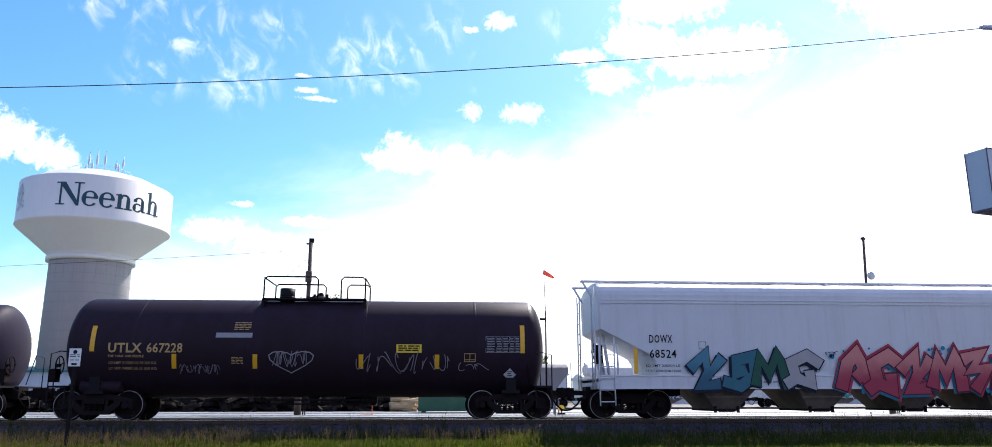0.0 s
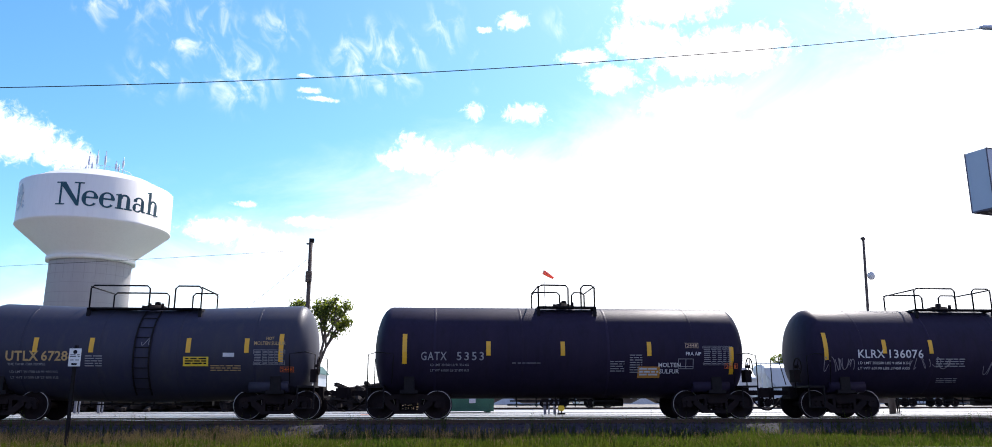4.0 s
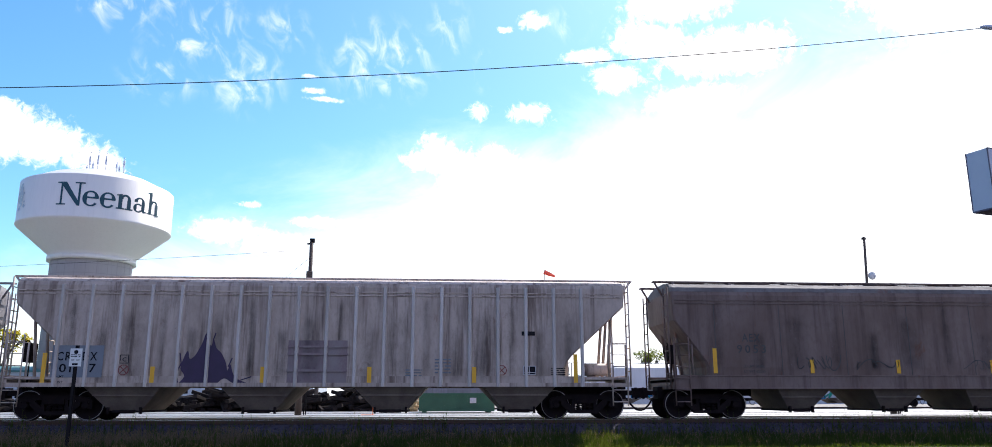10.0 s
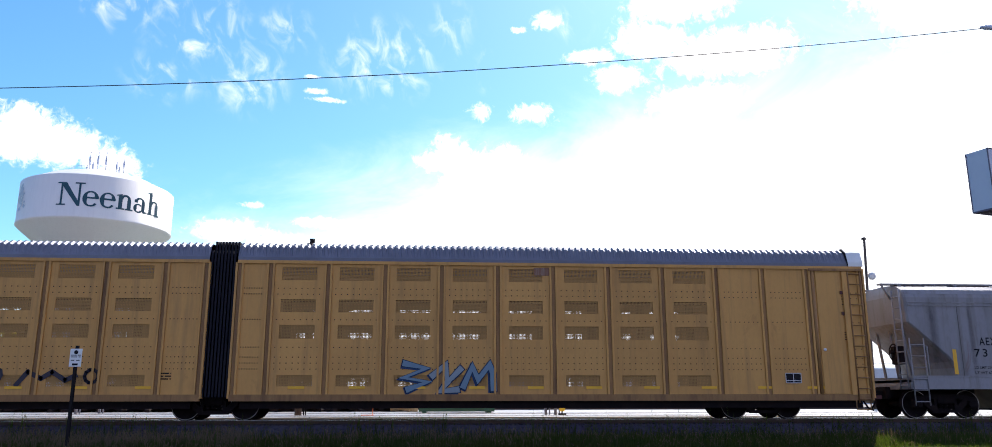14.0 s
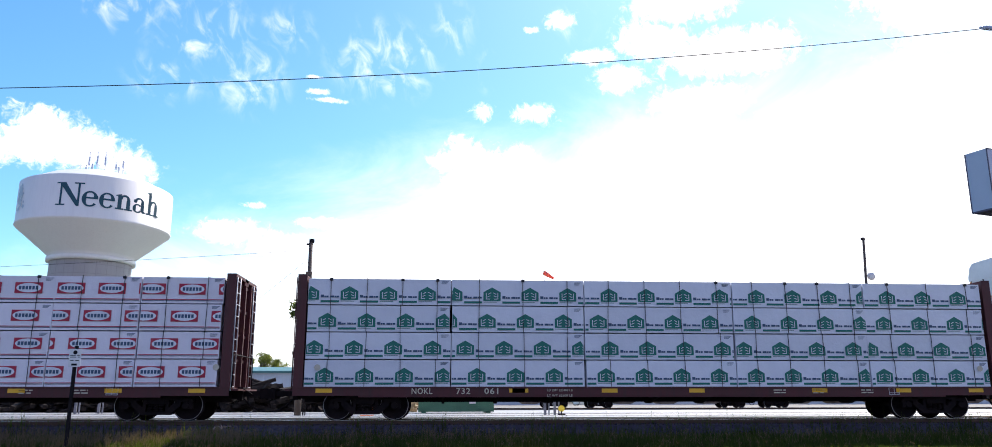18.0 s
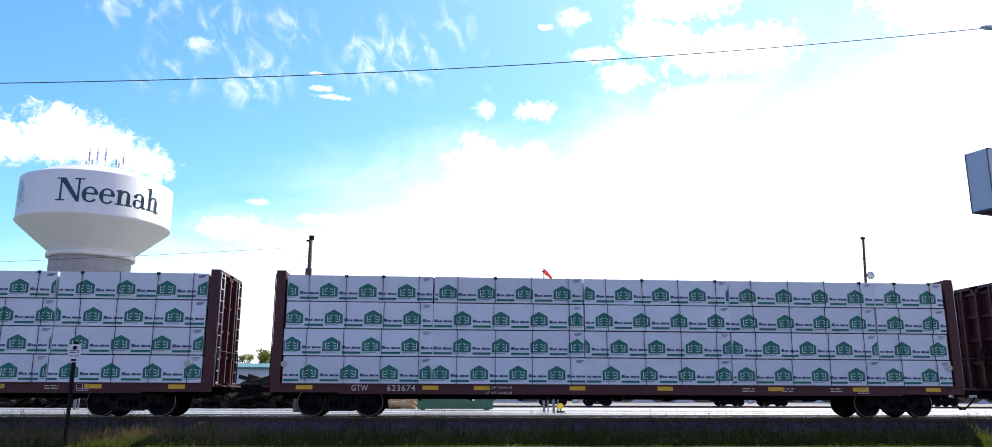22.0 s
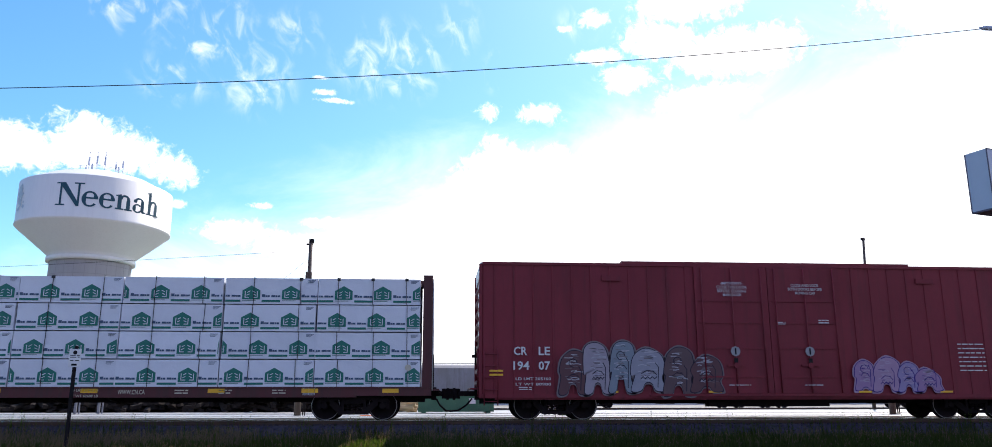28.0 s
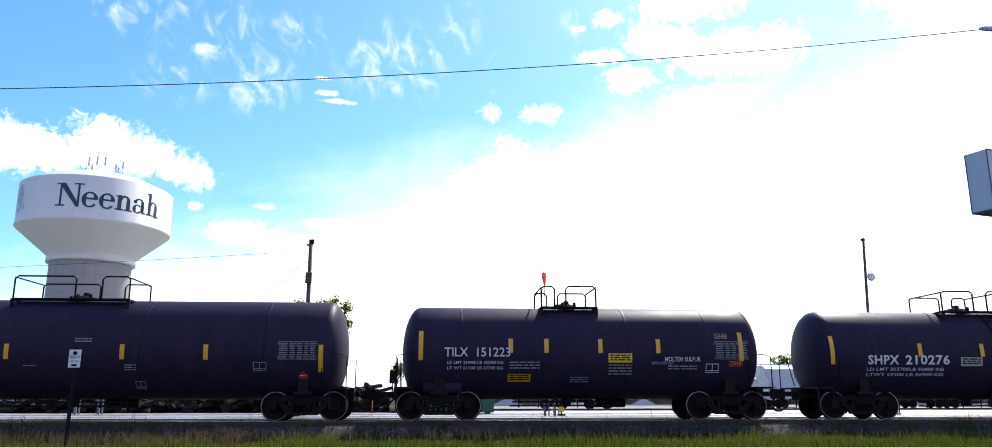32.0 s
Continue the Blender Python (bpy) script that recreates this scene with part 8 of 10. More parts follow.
def m_aex1(car, w, wg):
    runs(car, wg, [(-4.62, 1.5, 1.38, 4.05), (-4.5, 1.2, 1.38, 4.05), (-3.9, 0.5, 1.8, 3.98), (0.72, 1.5, 2.9, 4.0), (2.7, 0.6, 1.38, 2.5), (4.2, 0.5, 1.38, 3.2)], M_RUNBEIGE)
    runs(car, wg, [(0.70, 0.50, 0.95, 4.16), (0.72, 0.42, 1.5, 4.16), (0.68, 0.30, 1.38, 4.16), (-3.02, 0.14, 1.4, 3.9), (3.35, 0.12, 1.4, 3.2), (-1.2, 0.12, 1.4, 3.0), (0.30, 0.16, 1.38, 3.2), (-5.9, 0.12, 2.8, 4.1), (6.6, 0.2, 2.2, 4.0)], M_RUNRUST)
    for q, zz, rr in ((-5.05, 3.62, 0.04), (-2.95, 3.86, 0.06), (0.95, 3.7, 0.05), (3.4, 3.3, 0.06), (3.6, 2.2, 0.05), (-0.6, 2.9, 0.04), (5.6, 3.1, 0.05), (-6.4, 3.2, 0.05), (2.1, 1.9, 0.045)):
        part("rust_spot", B().add([w(q + rr * math.cos(a * 0.785), zz + rr * 1.4 * math.sin(a * 0.785)) for a in range(8)], [tuple(range(8))]), M_RUSTY, car)
    runs(car, wg, [(-3.05, 0.6, 1.38, 3.9), (-4.3, 0.5, 1.38, 2.4), (2.65, 0.7, 1.38, 2.8), (-3.75, 0.4, 1.4, 3.9), (5.9, 0.6, 1.38, 3.2), (-6.9, 0.6, 1.38, 2.0), (4.4, 0.5, 1.38, 3.4), (0.7, 1.6, 1.38, 3.9)], M_RUNOLD)
    for k in range(14):
        q = -6.5 + k * 0.93 + random.uniform(-0.3, 0.3)
        part("rust_spot", B().add([flat(-1.603)(q + 0.07 * random.uniform(0.5, 1.2) * math.cos(a * 0.785), 1.14 + random.uniform(-0.02, 0.02) + 0.09 * math.sin(a * 0.785)) for a in range(8)], [tuple(range(8))]), M_RUSTY, car)
    sticker(car, w, -6.23, 2.33, 0.98, 0.92, M_PATCHG, "repaint_patch", n=1)
    w2 = flat(-1.578)
    letters(car, w2, "AEX", -6.2, 2.44, 0.26, M_BLK_P, width=0.72, spacing=1.35)
    letters(car, w2, "8405", -6.2, 2.04, 0.26, M_BLK_P, width=0.86, spacing=1.3)
    lines(car, w, "LD LMT 201700", "LT WT 61300", -6.35, 1.62, 0.7, M_BLK_P, 0.08)
    sticker(car, w, -5.64, 1.61, 0.42, 0.24, M_PATCHG, n=1), bars(car, w2, -5.64, 1.61, 0.34, 0.14, M_BLK_P, 2)
    panel_frame(car, w, 5.17, 1.68, 0.44, 0.3, M_WHITE_P), sticker(car, flat(-1.569), 5.17, 1.7, 0.4, 0.24, M_BLK_P, n=1)
    sticker(car, w, -0.1, 1.54, 1.0, 0.2, M_PATCHG, n=1)
    bars(car, w, 0.1, 1.78, 0.75, 0.07, M_BLK_P, 1), bars(car, w, 5.6, 2.05, 1.3, 0.2, M_FADED, 2)
    letters(car, flat(-1.605), "ACF CENTER FLOW", -5.4, 1.05, 0.14, M_GREYP, width=1.7)
    strokes(car, flat(-1.57), [[(-7.25, 2.0), (-7.2, 2.4), (-6.95, 2.5), (-6.8, 2.25), (-6.9, 1.9), (-7.1, 1.85), (-7.25, 2.0)], [(-7.15, 2.1), (-6.95, 2.2)], [(-7.1, 2.3), (-6.9, 2.1)], [(-7.2, 1.9), (-6.85, 1.75)]], 0.04, M_BLK_P, "spray_tag")


def m_tilx1(car, w):
    letters(car, w, "TILX", -4.1, 1.99, 0.27, M_WHITE_P, width=0.72)
    letters(car, w, "151173", -3.05, 1.99, 0.27, M_WHITE_P, width=1.0)
    lines(car, w, "LD LMT 224700 LB 101900 KG", "LT WT 61300 LB 27800 KG", -3.5, 1.76, 1.75, M_WHITE_P, 0.09)
    warn(car, w, -2.09, 1.36, 0.72, 0.24, paint((0.6, 0.3, 0.03)))
    bars(car, w, -1.9, 1.72, 0.95, 0.28, M_GREYP, 3, seed=2)
    two(car, w, 0.49, 1.93, 0.13)
    warn(car, w, 1.2, 1.94, 0.8, 0.3), bars(car, w, 1.25, 1.55, 0.8, 0.36, M_GREYP, 4), bars(car, w, 2.6, 1.75, 0.7, 0.1, M_GREYP, 2), bars(car, w, -0.2, 1.3, 0.6, 0.2, M_GREYP, 3)
    sticker(car, w, 3.6, 1.86, 0.75, 0.15, M_WHITE_P, "painted_out_lettering"), bars(car, w, 3.5, 1.66, 0.95, 0.15, M_GREYP, 2)
    table(car, w, 4.74, 2.24, 1.0, 0.48, M_GREYP), sticker(car, w, 4.4, 2.66, 0.4, 0.13, M_WHITE_P), sticker(car, w, 5.05, 1.93, 0.45, 0.14, M_WHITE_P)
    panel_frame(car, w, 4.05, 1.53, 0.44, 0.28, M_WHITE_P), four(car, w, 5.14, 1.69)


def m_aex2(car, w, wg):
    runs(car, wg, [(-7.4 + 1.27 * k, 0.4 + 0.3 * ((k * 7) % 3), 1.38, 4.0 - 0.6 * ((k * 5) % 3)) for k in range(12)], M_RUNDIRT)
    letters(car, w, "AEX", -6.35, 2.42, 0.25, M_FADED, width=0.6, spacing=1.2), letters(car, w, "9053", -6.35, 2.06, 0.25, M_FADED, width=0.95, spacing=1.4)
    lines(car, w, "LD LMT 200800", "LT WT 62200", -6.3, 1.6, 0.7, M_FADED, 0.08)
    panel_frame(car, w, 7.04, 1.68, 0.5, 0.26, M_FADED), sticker(car, wg(0.006), 7.04, 1.68, 0.5, 0.26, M_BLK_P, n=1)
    scrawl(car, wg(0.012), -4.2, 1.75, 1.3, 0.5, M_FADED, 51, 0.03, 6), scrawl(car, wg(0.012), -2.2, 1.7, 1.6, 0.35, M_FADED, 52, 0.03, 6), scrawl(car, wg(0.012), 1.8, 1.7, 2.0, 0.3, M_FADED, 53, 0.02, 8)


def m_crdx(car, w, wg):
    runs(car, wg, [(-7.6 + 0.89 * k, 0.35 + 0.25 * ((k * 7) % 3), 1.0, 3.9 - 0.5 * ((k * 5) % 3)) for k in range(18)], M_RUNDIRT)
    sticker(car, wg(0.006), -7.35, 1.75, 1.5, 0.95, M_PATCHB, "repaint_patch", n=1)
    letters(car, w, "CR", -7.75, 1.78, 0.25, M_BLK_P, width=0.42, spacing=1.2), letters(car, w, "DX", -7.0, 1.78, 0.25, M_BLK_P, width=0.42, spacing=1.2)
    letters(car, w, "101", -7.75, 1.43, 0.25, M_BLK_P, width=0.5), letters(car, w, "17", -7.0, 1.43, 0.25, M_BLK_P, width=0.34)
    lines(car, w, "LD LMT", "LT WT", -7.85, 1.27, 0.3, M_BLK_P, 0.07)
    b = B()
    body = [(-4.34, 1.05), (-4.18, 1.31), (-4.31, 1.53), (-4.26, 1.81), (-4.13, 2.08), (-4.06, 1.83), (-3.89, 1.96), (-3.71, 2.34), (-3.64, 2.58), (-3.56, 2.36), (-3.44, 2.23), (-3.4, 2.47), (-3.29, 2.16), (-3.13, 2.01), (-2.98, 1.72), (-2.92, 1.49), (-2.84, 1.67), (-2.73, 1.36), (-2.5, 1.18), (-2.08, 1.04), (-2.7, 1.1), (-3.0, 1.25), (-3.3, 1.06), (-3.8, 1.12)]
    q = smooth_closed(body, 3)
    b.add([flat(-1.568)(*p) for p in q], [tuple(range(len(q)))])
    part("spray_creature_shape", b, M_PURPLE, car, "dark purple sprayed silhouette")
    strokes(car, flat(-1.572), [[(-4.34, 1.05), (-4.42, 1.4), (-4.3, 1.7), (-4.36, 2.0)], [(-3.64, 2.5), (-3.56, 2.7)], [(-3.4, 2.4), (-3.34, 2.6)], [(-2.9, 1.6), (-2.8, 1.85)], [(-2.5, 1.2), (-2.2, 1.3)]], 0.035, M_PURPLE)
    sticker(car, wg(0.004), -0.24, 1.75, 1.8, 1.3, M_PINKST, "wash_stain", n=1)
    b = B().box(-1.15, 0.68, -1.60, -1.57, 1.95, 2.02).box(-1.15, 0.68, -1.60, -1.57, 1.45, 1.52).box(-1.15, 0.68, -1.60, -1.57, 2.18, 2.24)
    part("stiffener_frame", b, M_PINKST, car)
    for q in (-5.98, 5.43):
        strokes(car, w, [[(q + 0.15 * math.cos(a * 0.628), 1.5 + 0.15 * math.sin(a * 0.628)) for a in range(11)], [(q - 0.1, 1.4), (q + 0.1, 1.6)], [(q + 0.1, 1.4), (q - 0.1, 1.6)]], 0.025, paint((0.3, 0.1, 0.09)), "round_mark")
    panel_frame(car, w, -5.98, 1.82, 0.26, 0.26, M_BLK_P, 0.02, mid=False), letters(car, w, "C", -5.98, 1.75, 0.12, M_BLK_P)
    sticker(car, w, 6.27, 2.64, 0.42, 0.13, M_BLK_P, n=1), panel_frame(car, w, 6.3, 1.5, 0.4, 0.28, M_WHITE_P), sticker(car, wg(0.008), 6.3, 1.5, 0.38, 0.26, M_BLK_P, n=1)
    bars(car, w, 7.2, 1.45, 0.45, 0.25, M_BLK_P, 4), bars(car, w, 2.7, 1.4, 0.5, 0.25, M_PATCHB, 3), bars(car, w, 3.6, 1.6, 0.5, 0.5, M_PATCHB, 5)


def m_aex3(car, w, wg):
    letters(car, w, "AEX", -6.35, 2.34, 0.25, M_BLK_P, width=0.58, spacing=1.2), letters(car, w, "7311", -6.34, 1.97, 0.25, M_BLK_P, width=0.95, spacing=1.35)
    lines(car, w, "LD LMT 218900", "LT WT 67100", -6.5, 1.58, 0.8, M_BLK_P, 0.08)
    strokes(car, w, [[(2.85, 1.5), (2.9, 1.85), (3.05, 1.5), (3.1, 1.85)], [(3.2, 1.7), (3.3, 1.82), (3.38, 1.65), (3.28, 1.55), (3.2, 1.7)], [(3.45, 1.45), (3.5, 1.85), (3.65, 1.75), (3.5, 1.65)], [(3.9, 1.85), (3.72, 1.65), (3.9, 1.5)]], 0.035, M_BLK_P, "spray_tag")
    panel_frame(car, w, 6.6, 1.68, 0.5, 0.28, M_WHITE_P), sticker(car, wg(0.006), 6.6, 1.68, 0.48, 0.26, M_BLK_P, n=1)
    bars(car, w, 0.0, 1.62, 0.5, 0.18, paint((0.3, 0.12, 0.08)), 2), bars(car, w, -4.9, 2.15, 0.25, 0.15, M_PATCHB, 2)
    runs(car, wg, [(-8.15, 0.5, 1.4, 4.0), (-6.86, 0.25, 1.4, 3.9), (-5.15, 0.35, 1.4, 3.9), (-3.65, 0.9, 1.4, 4.0), (-1.67, 0.4, 1.4, 3.9), (-1.05, 0.45, 2.0, 4.0), (-0.15, 0.8, 1.4, 4.0), (1.6, 0.4, 1.4, 3.9), (2.95, 0.8, 1.6, 4.0), (4.4, 0.4, 1.4, 3.9), (6.2, 0.8, 1.4, 4.0), (7.6, 0.5, 1.4, 3.6)], M_RUNDIRT)
    runs(car, wg, [(-4.3, 1.75, 1.38, 1.88), (-2.6, 1.8, 1.38, 1.88), (0.9, 1.8, 1.38, 1.9), (3.6, 2.2, 1.38, 1.85)], M_RUNFAINT)
    letters(car, flat(-1.605), "ACF CENTER FLOW", -5.0, 1.08, 0.14, M_GREYP, width=1.4), panel_frame(car, flat(-1.605), -6.0, 1.15, 0.24, 0.16, M_BLK_P, 0.02)


def m_rack_a(car, w, wg):
    painted_piece(car, wg, -3.53, 1.30, 2.9, 0.95, ("zig", "barb", "nest"), [paint((0.17, 0.26, 0.33)), paint((0.26, 0.31, 0.34))], paint((0.02, 0.03, 0.07)), None, None, 0.10, 21, paint((0.03, 0.06, 0.13)))
    sticker(car, w, 7.5, 1.28, 0.5, 0.3, M_BLK_P, n=1), panel_frame(car, flat(-1.545), 7.5, 1.28, 0.52, 0.32, M_WHITE_P)
    for k in range(1, 11):
        sticker(car, w, -9.95 + k * 1.836 + 0.0, 0.985, 0.5 if k < 10 else 0.95, 0.08, M_REFL, "reflective_strip", n=1)
    bars(car, w, 9.25, 3.75, 0.5, 0.35, M_BLK_P, 4), bars(car, w, 9.2, 2.6, 0.4, 0.3, M_BLK_P, 4), bars(car, w, 9.2, 3.3, 0.35, 0.1, M_BLK_P, 2)
    part("stain", patch(B(), wg(0.002), -0.8, -0.3, 4.5, 4.75), M_RUSTY, car)


def m_rack_b(car, w, wg):
    b = B()
    for k in range(4):
        patch(b, w, -7.25 + 0.05 * k, -6.3, 3.32 + k * 0.07, 3.36 + k * 0.07)
    b.add([w(x, z) for x, z in ((-6.4, 3.3), (-6.15, 3.3), (-6.1, 3.45), (-5.95, 3.3), (-5.65, 3.3), (-5.55, 3.58), (-6.3, 3.58))], [tuple(range(7))])
    part("railway_mark", b, M_BLK_P, car, "black striped railway mark")
    bars(car, w, -5.95, 3.05, 1.0, 0.3, M_BLK_P, 2, "railway_name_bars", 0.6)
    letters(car, w, "NS", -7.79, 2.06, 0.27, M_BLK_P, width=0.5, spacing=1.1), letters(car, w, "1106", -5.97, 2.06, 0.27, M_BLK_P, width=0.8, spacing=1.1), letters(car, w, "04", -4.8, 2.06, 0.27, M_BLK_P, width=0.5, spacing=1.1)
    painted_piece(car, wg, -5.98, 1.38, 2.75, 1.1, ("coil", "barb", "coil"), [paint((0.40, 0.36, 0.30)), paint((0.36, 0.36, 0.36))], paint((0.12, 0.20, 0.33)), None, None, 0.11, 23)
    painted_piece(car, wg, -2.2, 1.18, 3.3, 0.80, ("claw", "coil", "nest"), [paint((0.50, 0.30, 0.095)), paint((0.40, 0.34, 0.16))], paint((0.02, 0.025, 0.015)), None, None, 0.11, 24)
    scrawl(car, wg(0.01), -4.0, 1.25, 0.5, 0.4, paint((0.05, 0.06, 0.12)), 75, 0.03, 5)
    b = B()
    for cx, rr in ((3.75, 0.38), (4.3, 0.3)):
        b.add([wg(0.008)(cx + rr * math.cos(a * 0.52), 1.35 + rr * 0.9 * math.sin(a * 0.52) + 0.08 * math.sin(a * 2.3)) for a in range(12)], [tuple(range(12))])
    part("sprayed_blot", b, paint((0.05, 0.045, 0.06)), car)
    strokes(car, wg(0.009), [[(5.0, 1.05), (5.3, 1.45), (5.7, 1.25), (6.0, 1.45), (6.4, 1.2), (6.7, 1.35)]], 0.14, paint((0.05, 0.045, 0.06)), "spray_tag")
    strokes(car, wg(0.009), [[(7.15 + 0.2 * math.cos(a * 0.63), 1.32 + 0.2 * math.sin(a * 0.63)) for a in range(11)]], 0.1, paint((0.05, 0.045, 0.06)), "spray_tag")
    for k in range(1, 11):
        sticker(car, w, -10.1 + k * 1.88, 0.985, 0.5, 0.08, M_REFL, "reflective_strip", n=1)
    bars(car, w, 9.3, 1.3, 0.35, 0.25, M_BLK_P, 3), bars(car, w, -9.1, 2.1, 0.35, 0.12, M_BLK_P, 2)


def beam_marks(mark, number, xm, xn, web=None):
    def f(car, w):
        z = 0.80
        letters(car, w, mark, xm, z, 0.18, M_CREAM, width=0.13 * len(mark) + 0.12, spacing=1.1)
        for s, x in zip(number, xn):
            letters(car, w, s, x, z, 0.18, M_CREAM, width=0.145 * len(s), spacing=1.1)
        lines(car, w, "LD LMT 223400 LB", "LT WT 62600 LB", xm + 4.3, 0.88, 0.8, M_CREAM, 0.07)
        if web is not None:
            letters(car, w, "WWW.CN.CA", web, 0.80, 0.13, M_CREAM, width=0.8)
        for q in (3.9, 5.2, 6.8):
            bars(car, w, q, 0.85, 0.4, 0.16, M_CREAM, 2)
        panel_frame(car, w, 7.7, 0.88, 0.36, 0.22, M_WHITE_P, 0.014)
        b = B()
        for s in (-1, 1):
            b.add([w(s * 10.7 + 0.1 * math.cos(a * 0.785), 1.6 + 0.1 * math.sin(a * 0.785)) for a in range(8)], [tuple(range(8))])
        part("round_emblem", b, M_CREAM, car)
    return f


m_nokl = beam_marks("NOKL", ("732", "061"), -7.48, (-6.2, -5.3))
m_wc = beam_marks("WC", ("38", "101"), -7.04, (-5.77, -4.93))
m_gtw = beam_marks("GTW", ("623674",), -8.37, (-7.1,))
m_cn1 = beam_marks("CN", ("627014",), -3.2, (-2.2,), 2.57)
m_cn2 = beam_marks("CN", ("626939",), -3.23, (-2.25,), 2.43)


def m_tbox(car, w, wg):
    ink = M_BLK_P
    for x, a, c in ((-7.97, "next", "load"), (-5.42, "any", "road")):
        letters(car, w, a, x, 3.74, 0.17, ink, width=0.55 if a == "next" else 0.42), letters(car, w, c, x, 3.50, 0.17, ink, width=0.58)
    for col, s in ((paint((0.02, 0.06, 0.20)), 0), (paint((0.48, 0.05, 0.03)), 1)):
        b = B()
        for q in (-1, 1):
            o = 0.13 if s else 0
            for pts in ([(-0.62, 0.5 - o), (-0.3, 0.5 - o), (0.0, 0.16 - o * 0.6), (0.3, 0.5 - o), (0.62, 0.5 - o), (0.1, 0.0 - o * 0.2), (-0.1, 0.0 - o * 0.2)],):
                p = [(-6.7 + a, 3.46 + q * c) for a, c in pts]
                b.add([flat(-1.645 - 0.003 * s)(*k) for k in (p if q > 0 else p[::-1])], [tuple(range(len(p)))])
        part("chevron_emblem", b, col, car)
    letters(car, w, "TB", -7.05, 2.46, 0.25, ink, width=0.5, bold=0.02), letters(car, w, "OX", -6.15, 2.46, 0.25, ink, width=0.52, bold=0.02)
    for s, x in (("67", -7.1), ("24", -6.2), ("80", -5.3)):
        letters(car, w, s, x, 2.02, 0.25, ink, width=0.42, bold=0.02)
    b = B()       # the owner's mark as plain bars
    for a, e, z0, z1 in ((4.6, 5.75, 3.86, 3.98), (4.85, 5.02, 3.42, 3.86), (5.35, 5.52, 3.42, 3.86)):
        patch(b, w, a, e, z0, z1)
    b.add([w(*p) for p in ((5.62, 3.42), (5.82, 3.42), (6.3, 3.98), (6.1, 3.98))], [(0, 1, 2, 3)])
    b.add([flat(-1.648)(*p) for p in ((6.1, 3.42), (6.32, 3.42), (5.95, 3.98), (5.75, 3.98))], [(0, 1, 2, 3)])
    part("owner_mark", b, M_MAROONP, car, "maroon owner's mark of plain bars")
    letters(car, w, "RAILCAR POOLING EXPERTS", 5.46, 3.01, 0.22, ink, width=4.05)
    silver, deep = paint((0.50, 0.50, 0.56)), paint((0.030, 0.028, 0.13))
    painted_piece(car, wg, -6.3, 1.50, 4.6, 1.4, ("claw", "barb", "bolt", "nest"), [silver], deep, paint((0.07, 0.34, 0.42)), paint((0.05, 0.32, 0.36)), 0.075, 33, deep)
    painted_piece(car, wg, 5.35, 1.46, 4.9, 1.36, ("zig", "barb", "prong", "coil"), [silver], deep, paint((0.22, 0.30, 0.46)), paint((0.09, 0.20, 0.36)), 0.085, 38, deep)
    for q, zz in ((2.75, 2.32), (8.0, 2.0), (7.95, 1.6), (-3.9, 1.75), (-3.6, 1.3)):
        scrawl(car, wg(0.006), q, zz, 0.5, 0.22, paint((0.10, 0.06, 0.22)), int(q * 10) + 60, 0.02, 3)
    d = flat(-1.70)
    for i, s in enumerate(("CERRAR Y BLOQUEAR", "AMBAS PUERTAS ANTES", "DE MOVER EL CARRO", "CLOSE AND LOCK", "BOTH DOORS BEFORE", "MOVING CAR")):
        letters(car, d, s, -1.17, 4.28 - i * 0.115, 0.085, M_WHITE_P, width=0.062 * len(s), bold=0.004)
    for q in (-1.5, 0.2, 1.6):
        bars(car, d, q, 2.05, 0.36, 0.16, M_GREYP, 4, fill=0.4, seed=int(q * 7)), bars(car, d, q + 0.25, 1.75, 0.4, 0.06, M_GREYP, 1, seed=int(q * 5)), bars(car, d, q + 0.1, 1.4, 0.25, 0.36, M_GREYP, 6, fill=0.35, seed=int(q * 9)), bars(car, d, q + 0.5, 1.12, 0.3, 0.1, M_GREYP, 2, fill=0.4, seed=int(q * 9))
    letters(car, d, "ASD", -1.05, 1.62, 0.1, M_WHITE_P), letters(car, d, "ASD", 1.2, 1.62, 0.1, M_WHITE_P)
    sticker(car, d, -0.1, 2.45, 0.1, 0.28, M_WHITE_P, n=1), sticker(car, d, 0.15, 2.2, 0.1, 0.2, M_WHITE_P, n=1), sticker(car, d, 1.5, 3.35, 0.7, 0.05, M_GREYP, n=1)
    for q in (8.27, -8.6):
        sticker(car, w, q, 1.9, 0.12, 0.5, M_REFL, "reflective_strip", n=1), sticker(car, w, q, 1.28, 0.12, 0.5, M_REFL, "reflective_strip", n=1)
    for q in (-6.3, -3.0, 6.3):
        sticker(car, flat(-1.69), q, 1.35, 0.12, 0.45, M_REFL, "reflective_strip", n=1)
    sticker(car, flat(-1.69), 7.3, 1.2, 0.5, 0.13, M_YSTK, n=1), sticker(car, flat(-1.66), -7.2, 1.2, 0.5, 0.13, M_YSTK, n=1)
    b = B().box(-5.9, -5.1, -1.66, -1.6, 4.2, 4.42)
    part("routing_board", b, M_BOXYEL, car), part("routing_board", B().box(4.95, 5.75, -1.66, -1.6, 4.2, 4.42), M_BOXYEL, car)


